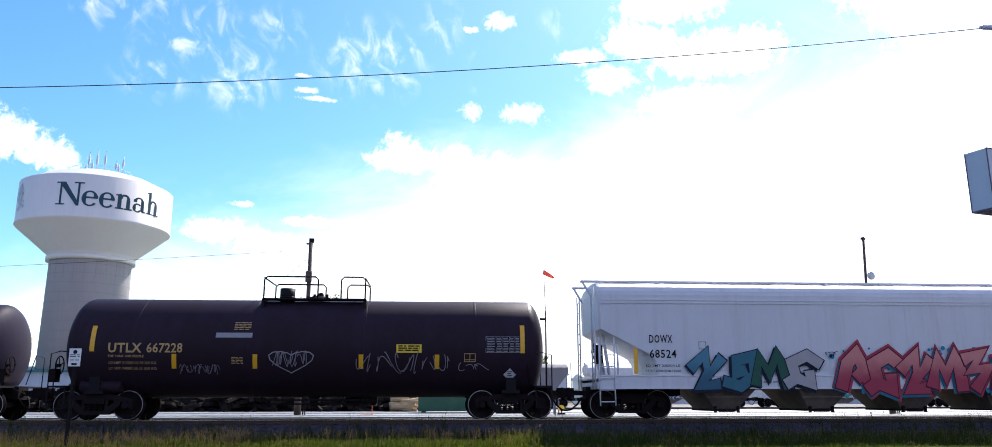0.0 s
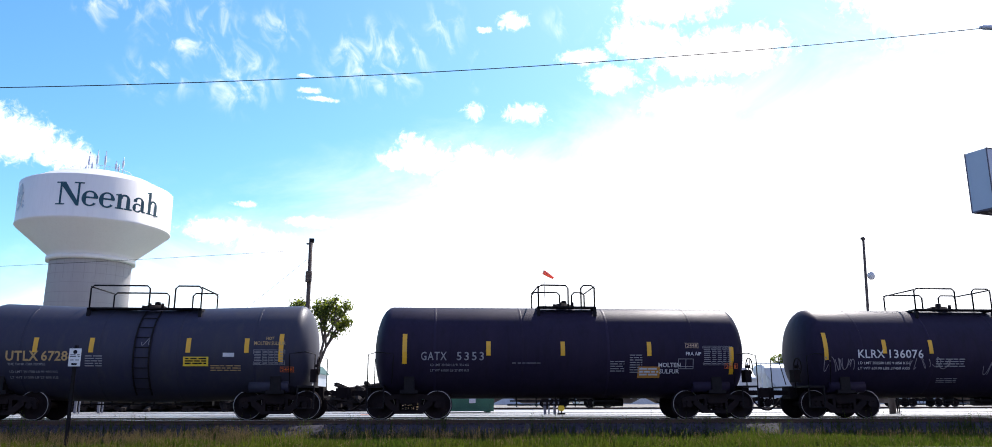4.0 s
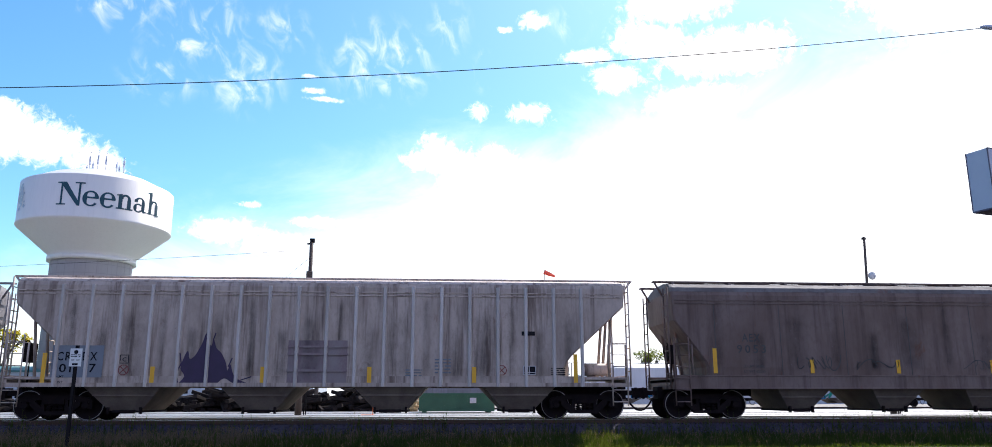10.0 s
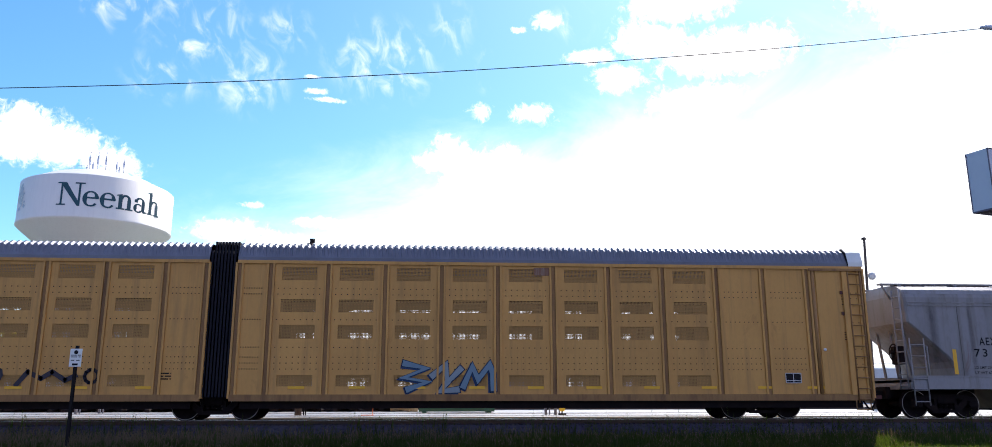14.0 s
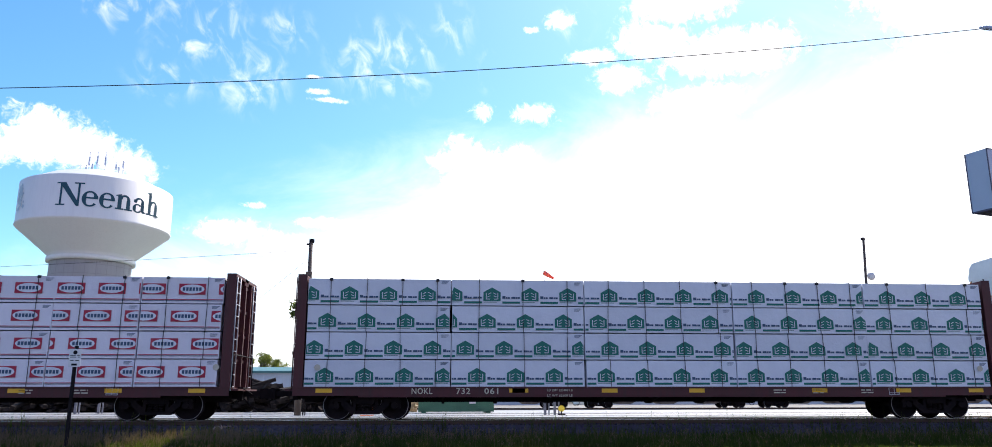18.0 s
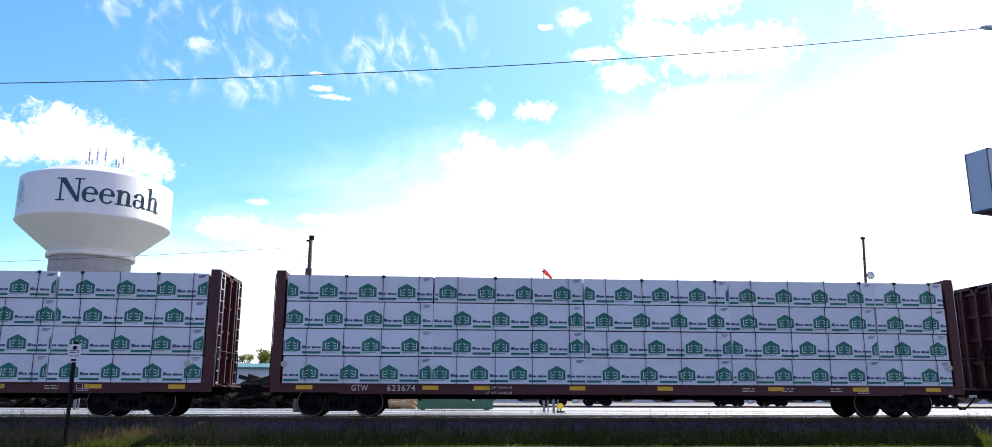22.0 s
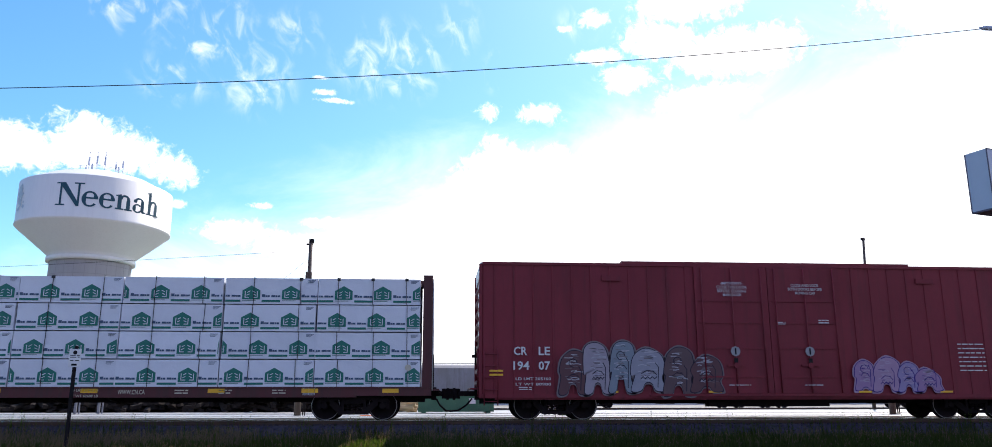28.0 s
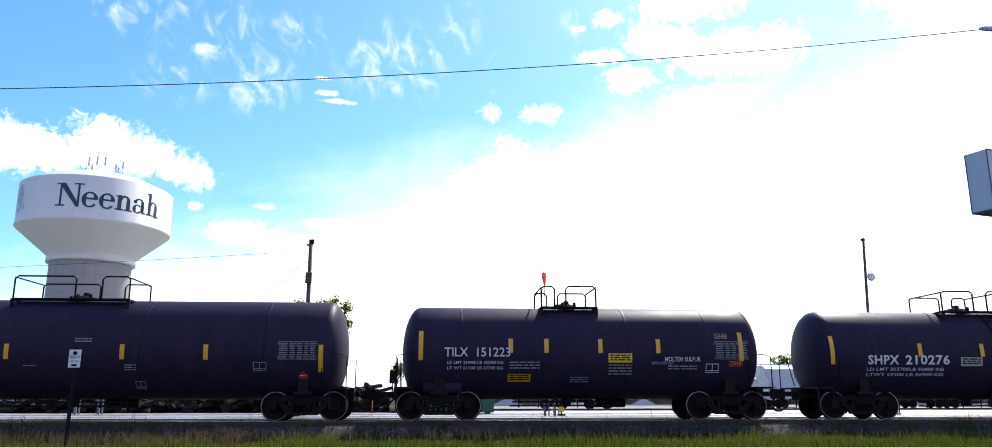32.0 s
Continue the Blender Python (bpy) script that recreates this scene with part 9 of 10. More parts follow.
def m_crle(car, w, wg):
    letters(car, w, "CR", -8.15, 1.99, 0.25, M_WHITE_P, width=0.42, bold=0.02), letters(car, w, "LE", -7.4, 1.99, 0.25, M_WHITE_P, width=0.36, bold=0.02)
    letters(car, w, "194", -8.15, 1.54, 0.25, M_WHITE_P, width=0.5, bold=0.02), letters(car, w, "07", -7.4, 1.54, 0.25, M_WHITE_P, width=0.36, bold=0.02)
    lines(car, w, "LD LMT 205100", "LT WT 80900", -7.75, 1.22, 1.1, M_WHITE_P, 0.08)
    bars(car, w, -8.0, 0.95, 0.4, 0.12, M_WHITE_P, 2)
    bubbles(car, wg, -4.35, 1.56, 5.1, 1.62, 6, (paint((0.13, 0.065, 0.07)), paint((0.34, 0.30, 0.34)), paint((0.22, 0.26, 0.30)), paint((0.30, 0.30, 0.35)), paint((0.13, 0.085, 0.09))), paint((0.035, 0.025, 0.04)), paint((0.20, 0.16, 0.17)), 41, paint((0.46, 0.45, 0.50)))
    bubbles(car, wg, 4.03, 1.38, 2.8, 1.08, 4, (paint((0.34, 0.21, 0.36)), paint((0.40, 0.26, 0.38)), paint((0.31, 0.25, 0.42))), paint((0.07, 0.04, 0.20)), paint((0.36, 0.24, 0.34)), 43, paint((0.44, 0.34, 0.46)))
    d = flat(-1.70)
    for i, s in enumerate(("-IMPORTANT-", "CLOSE THIS DOOR", "BEFORE CLOSING", "MAIN DOOR")):
        letters(car, d, s, -1.28, 4.25 - i * 0.125, 0.09, M_WHITE_P, width=0.067 * len(s), bold=0.004)
    for i, s in enumerate(("CLOSE AND LOCK", "BOTH DOORS BEFORE", "MOVING CAR")):
        letters(car, d, s, 1.16, 4.2 - i * 0.125, 0.09, M_WHITE_P, width=0.067 * len(s), bold=0.004)
    bars(car, d, 1.7, 3.05, 0.35, 0.16, M_WHITE_P, 2), bars(car, d, 0.3, 3.0, 0.25, 0.1, M_WHITE_P, 2), bars(car, d, 1.2, 1.05, 0.6, 0.06, M_WHITE_P, 1), bars(car, d, -1.2, 1.05, 0.7, 0.06, M_WHITE_P, 1)
    for q in (-1.28, 1.16):
        b = B()
        b.add([d(q + 0.16 * math.cos(a * 0.785), 2.12 + 0.16 * math.sin(a * 0.785)) for a in range(8)], [tuple(range(8))])
        part("lock_sign", b, M_GREYP, car), sticker(car, flat(-1.705), q, 2.12, 0.05, 0.2, M_BLK_P, n=1)
        sticker(car, d, q, 1.8, 0.12, 0.2, M_BLK_P, n=1)
    for q in (-8.9, -5.3, -2.0, 2.9, 5.6, 8.8):
        sticker(car, w, q, 0.86 if abs(q) < 8 else 1.5, 0.42, 0.06, M_REFL, "reflective_strip", n=1)
    for q in (-8.9, 8.8):
        sticker(car, w, q, 1.38, 0.42, 0.06, M_REFL, "reflective_strip", n=1)
    for k in range(7):
        bars(car, w, 6.6 + 0.0 * k, 2.35 - k * 0.14, 0.9, 0.08, M_WHITE_P, 1, seed=k)
    sticker(car, w, 7.6, 1.2, 0.5, 0.32, M_BLK_P, n=1), panel_frame(car, flat(-1.65), 7.6, 1.2, 0.52, 0.34, M_WHITE_P)
    for q in (-5.2, 5.3):
        part("routing_board", B().box(q - 0.3, q + 0.3, -1.63, -1.58, 4.35, 4.52), M_BOXRED, car)
    # pale striped panels on the end
    for s in (-1, 1):
        b = B()
        for k in range(7):
            b.box(min(s * 9.43, s * 9.435), max(s * 9.43, s * 9.435), -1.5, -0.9, 2.6 + k * 0.3, 2.74 + k * 0.3)
        part("end_print", b, M_PALE, car)


def m_shpx(car, w):
    letters(car, w, "SHPX", -3.21, 1.76, 0.28, M_WHITE_P, width=1.05, bold=0.03, spacing=1.1), letters(car, w, "210276", -1.71, 1.76, 0.28, M_WHITE_P, width=1.5, bold=0.03, spacing=1.1)
    lines(car, w, "LD LMT 203700LB 92400 KG", "LTWT 59300 LB 26900 KG", -2.46, 1.55, 2.6, M_WHITE_P, 0.10)
    warn(car, w, -0.21, 1.84, 0.74, 0.28, paint((0.4, 0.45, 0.36)))
    letters(car, w, "MOLTEN SULFUR", 1.89, 1.75, 0.15, M_WHITE_P, width=0.9), panel_frame(car, w, 1.89, 1.81, 1.02, 0.22, M_WHITE_P, 0.014, mid=False)
    strokes(car, w, [[(2.29, 1.6), (2.41, 1.5), (2.29, 1.4), (2.17, 1.5), (2.29, 1.6)]], 0.02, M_WHITE_P, "diamond_mark")
    panel_frame(car, w, 3.29, 1.55, 0.5, 0.34, M_WHITE_P), four(car, w, 3.94, 1.62)
    table(car, w, 4.0, 2.3, 0.9, 0.45, M_GREYP), bars(car, w, 1.74, 1.3, 0.4, 0.16, M_GREYP, 3), bars(car, w, 3.29, 1.25, 0.5, 0.12, M_GREYP, 2)


def m_tilx2(car, w):
    letters(car, w, "TILX", -4.0, 1.97, 0.27, M_WHITE_P, width=0.74), letters(car, w, "151223", -2.85, 1.97, 0.27, M_WHITE_P, width=1.05)
    lines(car, w, "LD LMT 224900 LB 102000 KG", "LT WT 61100 LB 27700 KG", -3.4, 1.74, 1.75, M_WHITE_P, 0.09)
    warn(car, w, -2.01, 1.32, 0.72, 0.24, paint((0.6, 0.3, 0.03))), bars(car, w, -1.85, 1.68, 0.95, 0.26, M_GREYP, 3)
    warn(car, w, 1.19, 1.93, 0.76, 0.28), bars(car, w, 1.2, 1.55, 0.75, 0.36, M_GREYP, 4), bars(car, w, 2.55, 1.76, 0.7, 0.1, M_GREYP, 2), bars(car, w, -0.1, 1.25, 0.6, 0.2, M_GREYP, 3)
    letters(car, w, "MOLTEN SULFUR", 3.2, 1.83, 0.14, M_WHITE_P, width=1.15), bars(car, w, 3.2, 1.62, 0.95, 0.16, M_GREYP, 2)
    table(car, w, 4.81, 2.18, 1.02, 0.52, M_GREYP), four(car, w, 4.5, 2.63, paint((0.5, 0.3, 0.2))), four(car, w, 4.94, 1.76), panel_frame(car, w, 4.17, 1.62, 0.42, 0.28, M_WHITE_P)


def m_last(car, w):
    table(car, w, 6.57, 2.13, 1.1, 0.5, M_GREYP), panel_frame(car, w, 5.45, 1.65, 0.4, 0.26, M_GREYP)
    b = B()
    b.add([w(6.76 + dx * 0.17, 1.35 + dz * 0.17) for dx, dz in ((-1, 0), (0, -1), (1, 0), (0, 1))], [(0, 1, 2, 3)])
    part("hazard_placard", b, paint((0.5, 0.04, 0.05)), car, "red diamond placard")
    w2 = lambda a, c: (w(a, c)[0], w(a, c)[1] - 0.006, w(a, c)[2])
    bars(car, w2, 6.76, 1.36, 0.2, 0.08, M_WHITE_P, 1, "placard_mark")
    bars(car, w, 1.6, 1.6, 0.35, 0.2, M_GREYP, 3), bars(car, w, 0.2, 2.4, 0.5, 0.15, M_GREYP, 2), bars(car, w, -1.3, 1.65, 0.4, 0.05, M_GREYP, 1)
    panel_frame(car, w, 1.85, 1.1, 0.3, 0.22, M_GREYP)


C = GROUP_ENDS
hopper_car(C[0][0], C[0][1], 15.4, M_HOPWHITE, "clean white-grey covered hopper car with bright spray paint along its side", *reach(0), strips=[(-7.67, 1.4, 2.2), (-5.3, 1.4, 1.85), (-2.76, 1.4, 1.85), (0.29, 1.4, 1.85)], marks=m_dowx, ends_high=2.8, slope=1.6)
tank_car(C[1][0], C[1][1], 12.65, 1.50, 2.18, M_TANKBROWN, "long dark brown-black tank car with yellow stencils and chalky spray tags", *reach(1), plat=(-0.05, 3.2, 0.78), brake=-1, strips=[(-6.5, 2.05, 2.82), (-4.08, 1.55, 1.98), (-1.67, 1.55, 1.98), (1.54, 1.55, 1.98), (3.88, 1.55, 1.98), (6.55, 2.03, 2.9)], marks=m_utlx1, dx=0.12)
tank_car(C[2][0], C[2][1], 8.08, 1.42, 2.06, M_TANK, "black molten sulfur tank car with white and yellow stencils", *reach(2), plat=(-0.02, 2.7, 0.78), brake=1, strips=[(-4.5, 1.84, 2.73), (-2.28, 2.06, 2.5), (-0.22, 2.06, 2.5), (2.25, 2.06, 2.5), (4.5, 1.87, 2.73)], marks=m_klrx1)
tank_car(C[3][0], C[3][1], 8.12, 1.42, 2.06, M_TANK, "black tank car with white stencils and silver spray tags", *reach(3), plat=(0.41, 2.7, 0.78), brake=-1, strips=[(-4.48, 1.85, 2.72), (-2.51, 2.06, 2.5), (-0.93, 2.06, 2.5), (1.29, 2.06, 2.5), (3.41, 2.06, 2.5), (4.88, 1.85, 2.7)], marks=m_klrx2, dx=-0.25)
tank_car(C[4][0], C[4][1], 9.8, 1.42, 2.06, M_TANK, "black tank car with white stencils and an orange placard", *reach(4), plat=(0.0, 1.85, 0.78), brake=1, strips=[(-5.2, 1.7, 2.62), (-2.59, 1.96, 2.4), (-0.24, 1.96, 2.4), (2.53, 1.96, 2.4), (5.2, 1.4, 2.25)], marks=m_gatx, dx=0.15)
tank_car(C[5][0], C[5][1], 8.18, 1.42, 2.10, M_TANKGREY, "blue-grey tank car that dips to its middle, with yellow stencils", *reach(5), plat=(0.18, 3.4, 0.78), sag=0.18, brake=1, strips=[(-4.3, 1.75, 2.65), (-2.73, 2.02, 2.46), (-1.1, 2.02, 2.46), (1.76, 2.02, 2.46), (3.51, 2.02, 2.46), (4.55, 1.75, 2.6)], marks=m_utlx2, dx=-0.30, belt=0.1)
hopper_car(C[6][0], C[6][1], 13.5, M_HOP, "light grey covered hopper car streaked with rust", *reach(6), seams=7, strips=[(-6.73, 1.4, 2.28), (-4.48, 1.4, 1.82), (-1.4, 1.4, 1.86), (1.63, 1.4, 1.86), (4.63, 1.4, 1.86), (6.78, 1.4, 2.3)], marks=m_aex1, bays=4, ends_high=3.4, slope=1.2)
tank_car(C[7][0], C[7][1], 9.35, 1.45, 2.10, M_TANK, "glossy black molten sulfur tank car with white stencils", *reach(7), plat=(-0.47, 1.85, 0.78), brake=1, strips=[(-5.35, 1.88, 2.8), (-2.4, 2.1, 2.55), (-1.23, 2.1, 2.55), (0.33, 2.1, 2.55), (2.32, 2.1, 2.55), (5.25, 1.88, 2.8)], marks=m_tilx1, hoops=(0.24, 0.55))
hopper_car(C[8][0], C[8][1], 15.4, M_HOPDARK, "sooty dark grey covered hopper car with faded stencils", *reach(8), seams=8, strips=[(-7.57, 1.42, 2.2), (-4.4, 1.42, 1.85), (-1.53, 1.42, 1.85), (1.65, 1.42, 1.85), (4.54, 1.42, 1.85), (7.59, 1.42, 2.2)], marks=m_aex2, bays=4, ends_high=3.1, slope=0.85)
hopper_car(C[9][0], C[9][1], 16.16, M_HOPRIB, "stained beige-grey covered hopper car with upright side posts", *reach(9), ribs=19, seams=0, top=4.18, slope=1.75, sill=(1.0, 1.3), ends_high=3.5, strips=[(-8.3, 1.08, 2.0), (-5.13, 1.12, 1.6), (-1.87, 1.12, 1.6), (1.35, 1.12, 1.6), (4.57, 1.12, 1.6), (7.75, 1.08, 2.0)], marks=m_crdx, bays=4)
hopper_car(C[10][0], C[10][1], 15.42, M_HOPMID, "dull grey covered hopper car with run-down stains", *reach(10), seams=8, strips=[(-7.53, 1.4, 2.2), (-4.41, 1.4, 1.82), (-1.41, 1.4, 1.82), (1.65, 1.4, 1.82), (4.75, 1.4, 1.82), (7.6, 1.42, 2.3)], marks=m_aex3, bays=4, ends_high=3.1, slope=1.25)
xa = -164.78
ra = rack_unit(xa, [-10.1, -9.07] + [-9.07 + 1.78 * k for k in range(1, 9)] + [6.72, 8.2, 10.1], "ochre yellow auto rack with galvanised roof and blue spray paint", [-158.12 - xa], (1, 8), marks=m_rack_a, trim=(0.0, 0.46))
rack_end(ra, 10.12, 1)
part("coupler", coupler_mesh(reach(11)[1]), M_STEEL, ra, at=pose(10.2, 0, 0))
xb = -186.1
rb = rack_unit(xb, [-10.35, -8.2, -6.71] + [-5.19 + 1.78 * k for k in range(9)] + [10.35], "ochre yellow auto rack with black railway lettering and spray paint", [-192.9 - xb], (3, 10), marks=m_rack_b, trim=(0.46, 0.0))
rack_end(rb, -10.37, -1)
part("coupler", coupler_mesh(reach(11)[0]), M_STEEL, rb, at=pose(-10.4, 0, 0, 0, 0, 180))
truck(rb, -175.44 - xb)
b = B()
for k in range(8):
    q = -175.72 - xb + 0.1 * k
    b.box(q, q + 0.06, -1.48, 1.48, 0.70, 5.2).box(q, q + 0.06, -1.1, 1.1, 5.2, 5.56)
part("bellows", b, M_DOORBLK, rb, "black folded bellows between the two units")
beam_car(C[12][0], C[12][1], 18.45, "maroon centre-beam flat car loaded with white-wrapped lumber", *reach(12), marks=m_nokl, clear=(-7.48, -6.2, -5.3), longer=(0.0, 0.0))
lumber_load(C[12][0], C[12][1], "green", 21, [-6.58, -2.32, 2.57, 7.0], "white-wrapped lumber pack with green and navy print", longer=(0.0, 0.0))
beam_car(C[13][0], C[13][1], 17.8, "maroon centre-beam flat car loaded with red-printed lumber packs", *reach(13), marks=m_wc, clear=(-7.04, -5.77, -4.93), longer=(-0.04, 0.0))
lumber_load(C[13][0], C[13][1], "red", 22, [-8.78, -5.73, -2.81, 0.17, 0.45, 3.08, 5.7, 8.29], "white-wrapped lumber pack with red and blue oval print", (0.17, 0.45), longer=(-0.04, 0.0))
beam_car(C[14][0], C[14][1], 18.0, "maroon centre-beam flat car with green-printed lumber packs", *reach(14), marks=m_gtw, clear=(-8.37, -7.1), longer=(0.08, 0.12))
lumber_load(C[14][0], C[14][1], "green", 23, [-6.14, -1.31, 3.46, 8.39], "white-wrapped lumber pack with green and navy print", longer=(0.08, 0.12))
beam_car(C[15][0], C[15][1], 17.9, "maroon centre-beam flat car with a gap in its lumber load", *reach(15), marks=m_cn1, clear=(-3.2, -2.2), longer=(-0.12, 0.09))
lumber_load(C[15][0], C[15][1], "green", 24, [-10.81, -6.51, -2.37, -2.01, 2.24, 6.63], "white-wrapped lumber pack with green and navy print", (-2.37, -2.01), longer=(-0.12, 0.09))
box_car(C[16][0], C[16][1], 13.8, M_BOXYEL, "ochre yellow box car with black plug doors and spray-painted letters", *reach(16), door=(-2.35, 2.45), door_mat=M_DOORBLK, marks=m_tbox, z1=4.86, post_step=0.95, end_pale=True)
box_car(C[17][0], C[17][1], 13.9, M_BOXRED, "oxide red box car with double plug doors and spray paint", *reach(17), door=(-2.48, 2.35), marks=m_crle, z1=4.91, ribs=False, raised=True, post_step=0.62)
beam_car(C[18][0], C[18][1], 18.07, "maroon centre-beam flat car fully loaded with wrapped lumber", *reach(18), marks=m_cn2, clear=(-3.23, -2.25), longer=(0.18, 0.3))
lumber_load(C[18][0], C[18][1], "green", 25, [-10.49, -7.39, -4.29, -1.19, 1.91, 4.97, 7.84], "white-wrapped lumber pack with green and navy print", longer=(0.18, 0.3))
tank_car(C[19][0], C[19][1], 8.0, 1.42, 2.04, M_TANK, "black molten sulfur tank car with bold white stencils", *reach(19), plat=(0.42, 2.1, 0.75), brake=1, strips=[(-4.90, 1.75, 2.65), (-1.94, 2.0, 2.42), (0.18, 2.0, 2.42), (2.70, 2.0, 2.42), (5.30, 1.6, 2.5)], marks=m_shpx, dx=-0.20, belt=0.78)
tank_car(C[20][0], C[20][1], 9.3, 1.43, 2.08, M_TANK, "black molten sulfur tank car with white stencils", *reach(20), plat=(-0.33, 1.8, 0.75), brake=-1, strips=[(-5.1, 1.85, 2.75), (-2.29, 2.08, 2.52), (-1.16, 2.08, 2.52), (0.56, 2.08, 2.52), (2.42, 2.08, 2.52), (5.12, 1.85, 2.75)], marks=m_tilx2, dx=-0.13, hoops=(0.24, 0.55))
tank_car(C[21][0], C[21][1], 13.5, 1.50, 2.16, M_TANK, "long black tank car with a red hazard placard", *reach(21), plat=(-0.58, 3.5, 0.78), brake=0, strips=[(-2.0, 1.85, 2.3), (1.36, 1.85, 2.3), (3.83, 1.85, 2.3), (7.29, 1.48, 2.3)], marks=m_last)


# ---- clouds that drift: two far shells round the eye, cumulus and high cirrus ----
def cloud_shell(name, label, blobs, wisps, radius, seed, edge, glow):
    """blobs and wisps: (bearing, height, half width, half height) in degrees."""
    b = B()
    us, vs = [radians(a) for a in np.arange(-48, 56.1, 2.0)], [radians(a) for a in np.arange(2.0, 33.1, 1.55)]
    for v in vs:
        for u in us:
            b.v.append((radius * math.sin(u) * math.cos(v), radius * math.cos(u) * math.cos(v), radius * math.sin(v)))
    k = len(us)
    for j in range(len(vs) - 1):
        for i in range(k - 1):
            b.face((j * k + i, (j + 1) * k + i, (j + 1) * k + i + 1, j * k + i + 1), True)
    m = bpy.data.materials.new(name + "_vapour")
    m.use_nodes = True
    n = Nodes(m.node_tree)
    out, em, tr, mx = n.add("ShaderNodeOutputMaterial"), n.add("ShaderNodeEmission"), n.add("ShaderNodeBsdfTransparent"), n.add("ShaderNodeMixShader")
    sep = n.add("ShaderNodeSeparateXYZ")
    n.link(n.add("ShaderNodeTexCoord").outputs["Object"], sep.inputs[0])
    u = n.math("MULTIPLY", n.math("ARCTAN2", sep.outputs[0], sep.outputs[1]), 57.2958)
    v = n.math("MULTIPLY", n.math("ARCSINE", n.math("DIVIDE", sep.outputs[2], radius)), 57.2958)
    cmb = n.add("ShaderNodeCombineXYZ")
    n.link(u, cmb.inputs[0]), n.link(v, cmb.inputs[1])
    cmb.inputs[2].default_value = seed

    def field(items):
        f = None
        for cu, cv, a, h in items:
            p = n.math("DIVIDE", n.math("SUBTRACT", u, cu), a)
            q = n.math("DIVIDE", n.math("SUBTRACT", v, cv), h)
            e = n.math("MULTIPLY", n.math("SUBTRACT", 1.0, n.math("SQRT", n.math("ADD", n.math("MULTIPLY", p, p), n.math("MULTIPLY", q, q)))), min(1.0, 0.42 + 0.14 * a))
            f = e if f is None else n.math("MAXIMUM", f, e)
        return f
    puffs = n.noise(cmb.outputs[0], 0.42, 8, 0.62, 0.35)
    tufts = n.noise(cmb.outputs[0], 1.35, 7, 0.68, 0.6)
    body = n.math("ADD", field(blobs), n.math("MULTIPLY", n.math("SUBTRACT", puffs, 0.5), edge))
    body = n.math("ADD", body, n.math("MULTIPLY", n.math("SUBTRACT", tufts, 0.54), 1.4))
    alpha = n.ramp(body, -0.06, 0.50)
    if wisps:
        turned = n.mapping(cmb.outputs[0], (1, 1, 1), (0, 0, 0), (0, 0, radians(-24)))
        hair = n.noise(n.mapping(turned, (0.75, 0.5, 1)), 1.0, 6, 0.56, 0.6)
        soft = n.math("MULTIPLY", n.ramp(hair, 0.44, 0.82), n.ramp(field(wisps), -0.1, 0.7))
        alpha = n.math("MAXIMUM", alpha, n.math("MULTIPLY", soft, 0.72))
    shade = n.noise(cmb.outputs[0], 0.30, 5, 0.6, 0.2)
    n.link(n.mix(n.math("MULTIPLY", n.ramp(shade, 0.5, 0.8), 0.5), (1.0, 1.0, 1.0), (0.72, 0.82, 0.95)), em.inputs["Color"])
    em.inputs["Strength"].default_value = glow
    n.link(n.math("MULTIPLY", alpha, 0.97), mx.inputs[0])
    n.link(tr.outputs[0], mx.inputs[1])
    n.link(em.outputs[0], mx.inputs[2])
    n.link(mx.outputs[0], out.inputs["Surface"])
    ob = part(name, b, m)
    ob.matrix_basis = pose(*EYE)
    return tagged(ob, label, "clouds", kind="structure")


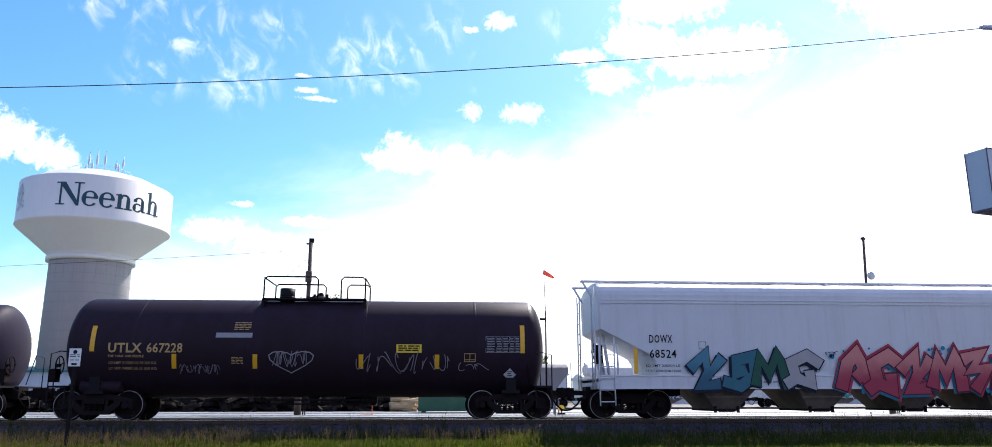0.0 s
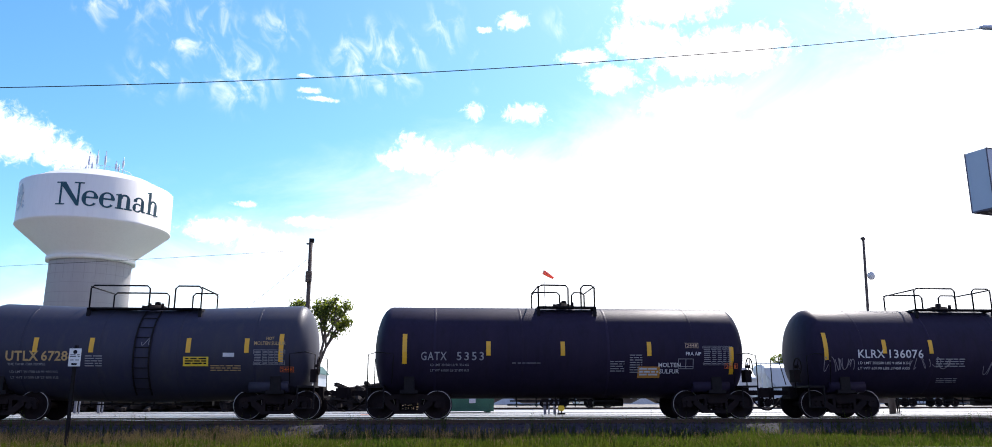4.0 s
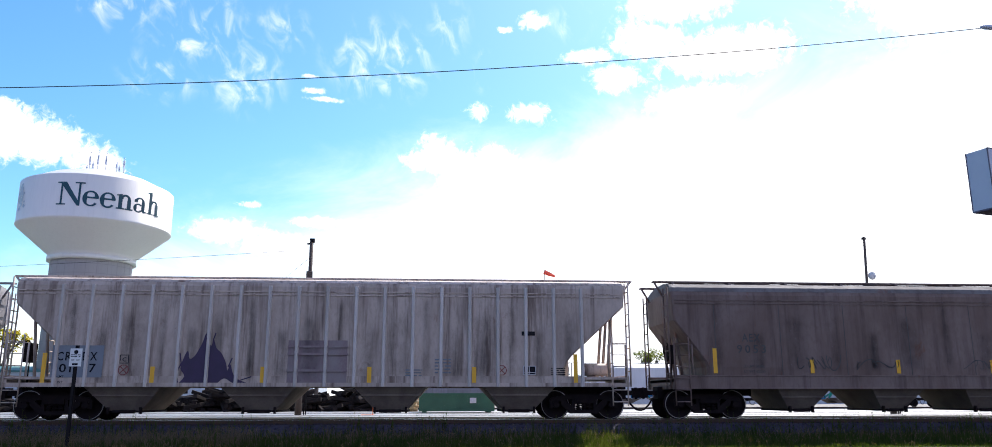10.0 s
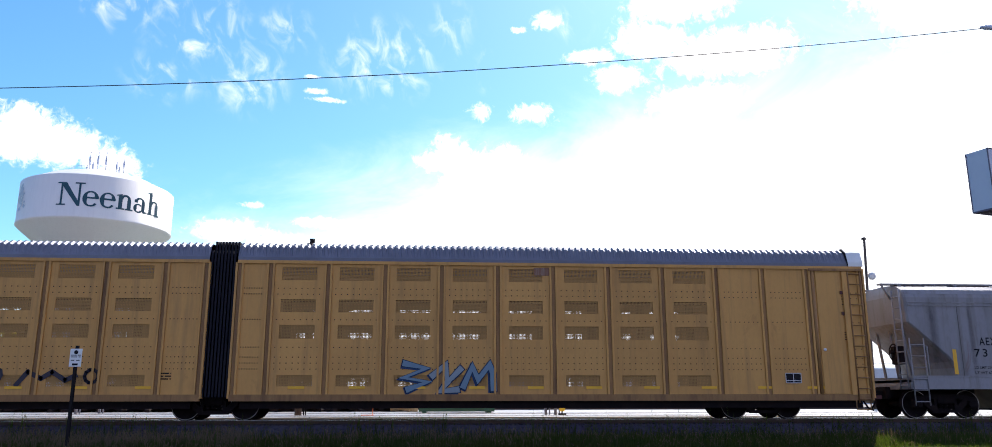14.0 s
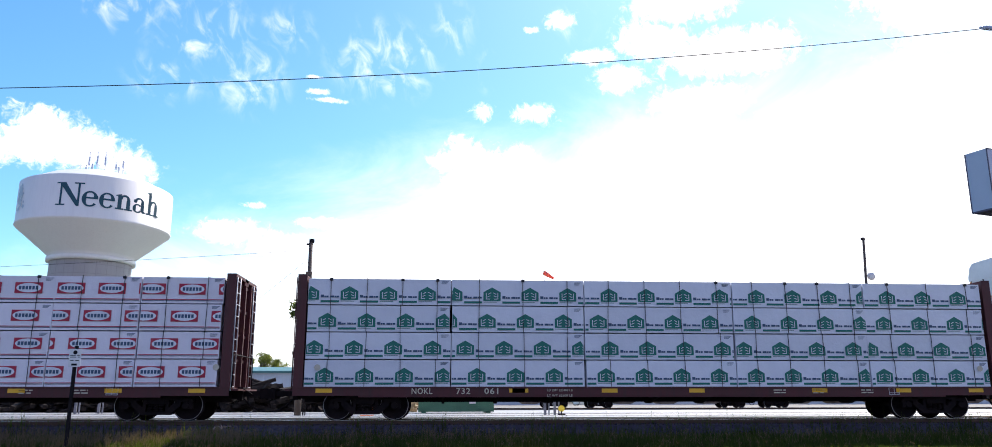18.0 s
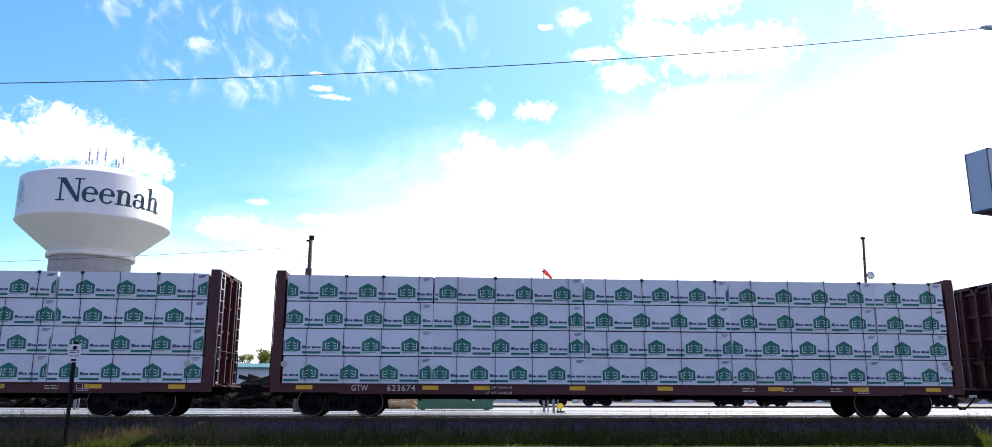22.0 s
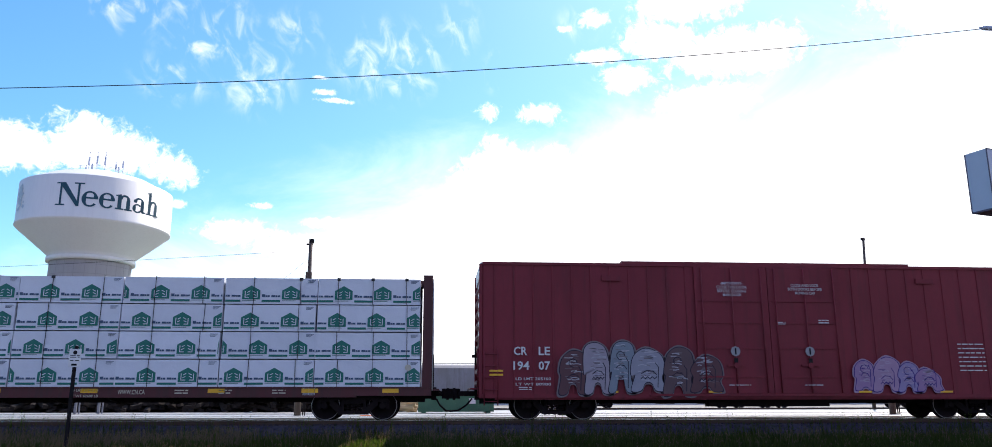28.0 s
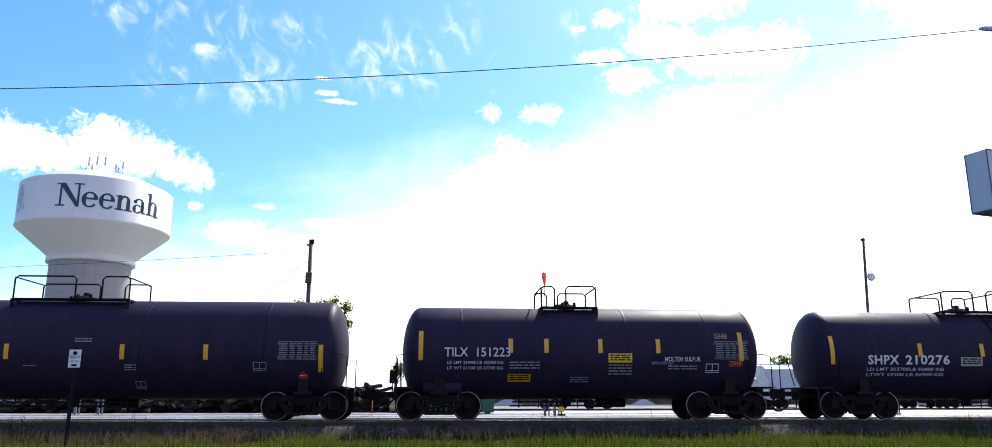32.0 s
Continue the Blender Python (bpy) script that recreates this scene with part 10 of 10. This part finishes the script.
CUMULUS = cloud_shell("cumulus_backdrop", "white fair-weather cumulus clouds drifting in a blue sky",
                      [(-30.5, 15.9, 5.2, 1.9), (-31.5, 17.0, 2.8, 1.5), (-26.6, 15.3, 2.4, 1.3), (-36, 15.5, 4, 2.0), (-2.4, 17.0, 3.7, 1.1), (-2.9, 17.8, 1.7, 1.2), (1.0, 17.3, 1.8, 1.2),
                       (4.8, 26.8, 1.5, 0.75), (2.2, 26.2, 0.7, 0.25), (-25.7, 12.9, 0.6, 0.3), (-12, 30.0, 2.5, 0.9)], [], 3300.0, 1.7, 1.15, CLOUD_GLOW)
CIRRUS = cloud_shell("cirrus_backdrop", "thin white cirrus wisps and haze high in the sky",
                     [(6.2, 20.4, 2.1, 0.95), (2.3, 20.5, 1.0, 0.8), (-9.2, 20.9, 1.4, 0.24), (-9.9, 21.4, 1.0, 0.27), (-10.3, 22.4, 0.8, 0.16), (-15.6, 11.3, 3.4, 1.0), (-12.0, 10.5, 3.6, 1.0), (-9.0, 12.2, 2.6, 0.5),
                      (-14.0, 13.2, 1.0, 0.3), (-6.0, 9.6, 5.0, 2.6), (17.5, 27.5, 5.0, 2.0), (15.5, 24.9, 3.5, 1.6), (21.0, 23.6, 6.0, 2.0), (11.0, 24.2, 2.4, 0.7), (13.0, 22.6, 2.4, 1.2), (36.0, 25.5, 7.0, 4.0), (18.5, 20.5, 4, 1.6),
                      (4.0, 15.5, 5.0, 2.2)],
                     [(-18.5, 24.6, 4.6, 3.0), (-5.2, 23.8, 5.0, 3.4), (0.0, 26.3, 2.0, 2.4), (-20.7, 21.2, 3.0, 2.0), (-14.9, 21.8, 3.4, 3.0), (-24, 25.5, 3.5, 2.2), (2.6, 23.5, 1.0, 1.8), (-12.5, 25.3, 2.4, 2.0), (9.5, 26.5, 2.2, 1.6)],
                     3600.0, 8.3, 0.9, CLOUD_GLOW)


# ---- everything that moves ----
def motions():
    walk(SOCK, [(t, pose(-0.1, 0, 10.6, 0, a, 0)) for t, a in ((0, 30), (3, 34), (6, 26), (10, 22), (13, 15), (17, 28), (19, 34), (22, 44), (24, 40), (25.5, 35), (28, 58), (29, 72), (30, 76), (31, 82), (32, 86))])
    walk(CUMULUS, [(t, pose(*EYE, 0, 0, -0.262 * t)) for t in (0, 1 / 30, 2 / 30, 8, 16, 24, 32 - 2 / 30, 32 - 1 / 30, 32)])
    walk(CIRRUS, [(t, pose(*EYE, 0, 0, -0.046 * t)) for t in (0, 1 / 30, 2 / 30, 8, 16, 24, 32 - 2 / 30, 32 - 1 / 30, 32)])
    ts = [0.0, 1 / 30, 2 / 30] + [k * 0.5 for k in range(1, 64)] + [32 - 2 / 30, 32 - 1 / 30, 32.0]
    ss = [run(t) for t in ts]
    for car, x in CARS:
        walk(car, [(t, pose(x + s, TRACK_Y, 0)) for t, s in zip(ts, ss)])
    for p, x, y, z, side in LOADS:
        turn = 0 if side < 0 else 180
        walk(p, [(t, pose(x + s, TRACK_Y + y, z, 0, 0, turn)) for t, s in zip(ts, ss)])
    # wheels roll on the rails: one turn in 2.87 m, keyed thirty times a second
    at = {car.name: x for car, x in CARS}
    for w, x, car in WHEELS:
        truck_x = w.parent.matrix_basis.translation.x
        ks = [k for k in range(0, 961) if -26 < at[car.name] + truck_x + x + run(k / 30) < 38]
        if not ks:
            continue
        rows = [(k / 30, pose(x, 0, 0.457, 0, math.degrees(run(k / 30) / 0.457), 0)) for k in ks]
        if ks[0] > 0:
            rows.insert(0, (0, rows[0][1]))
        if ks[-1] < 960:
            rows.append((32.0, rows[-1][1]))
        walk(w, rows)


motions()
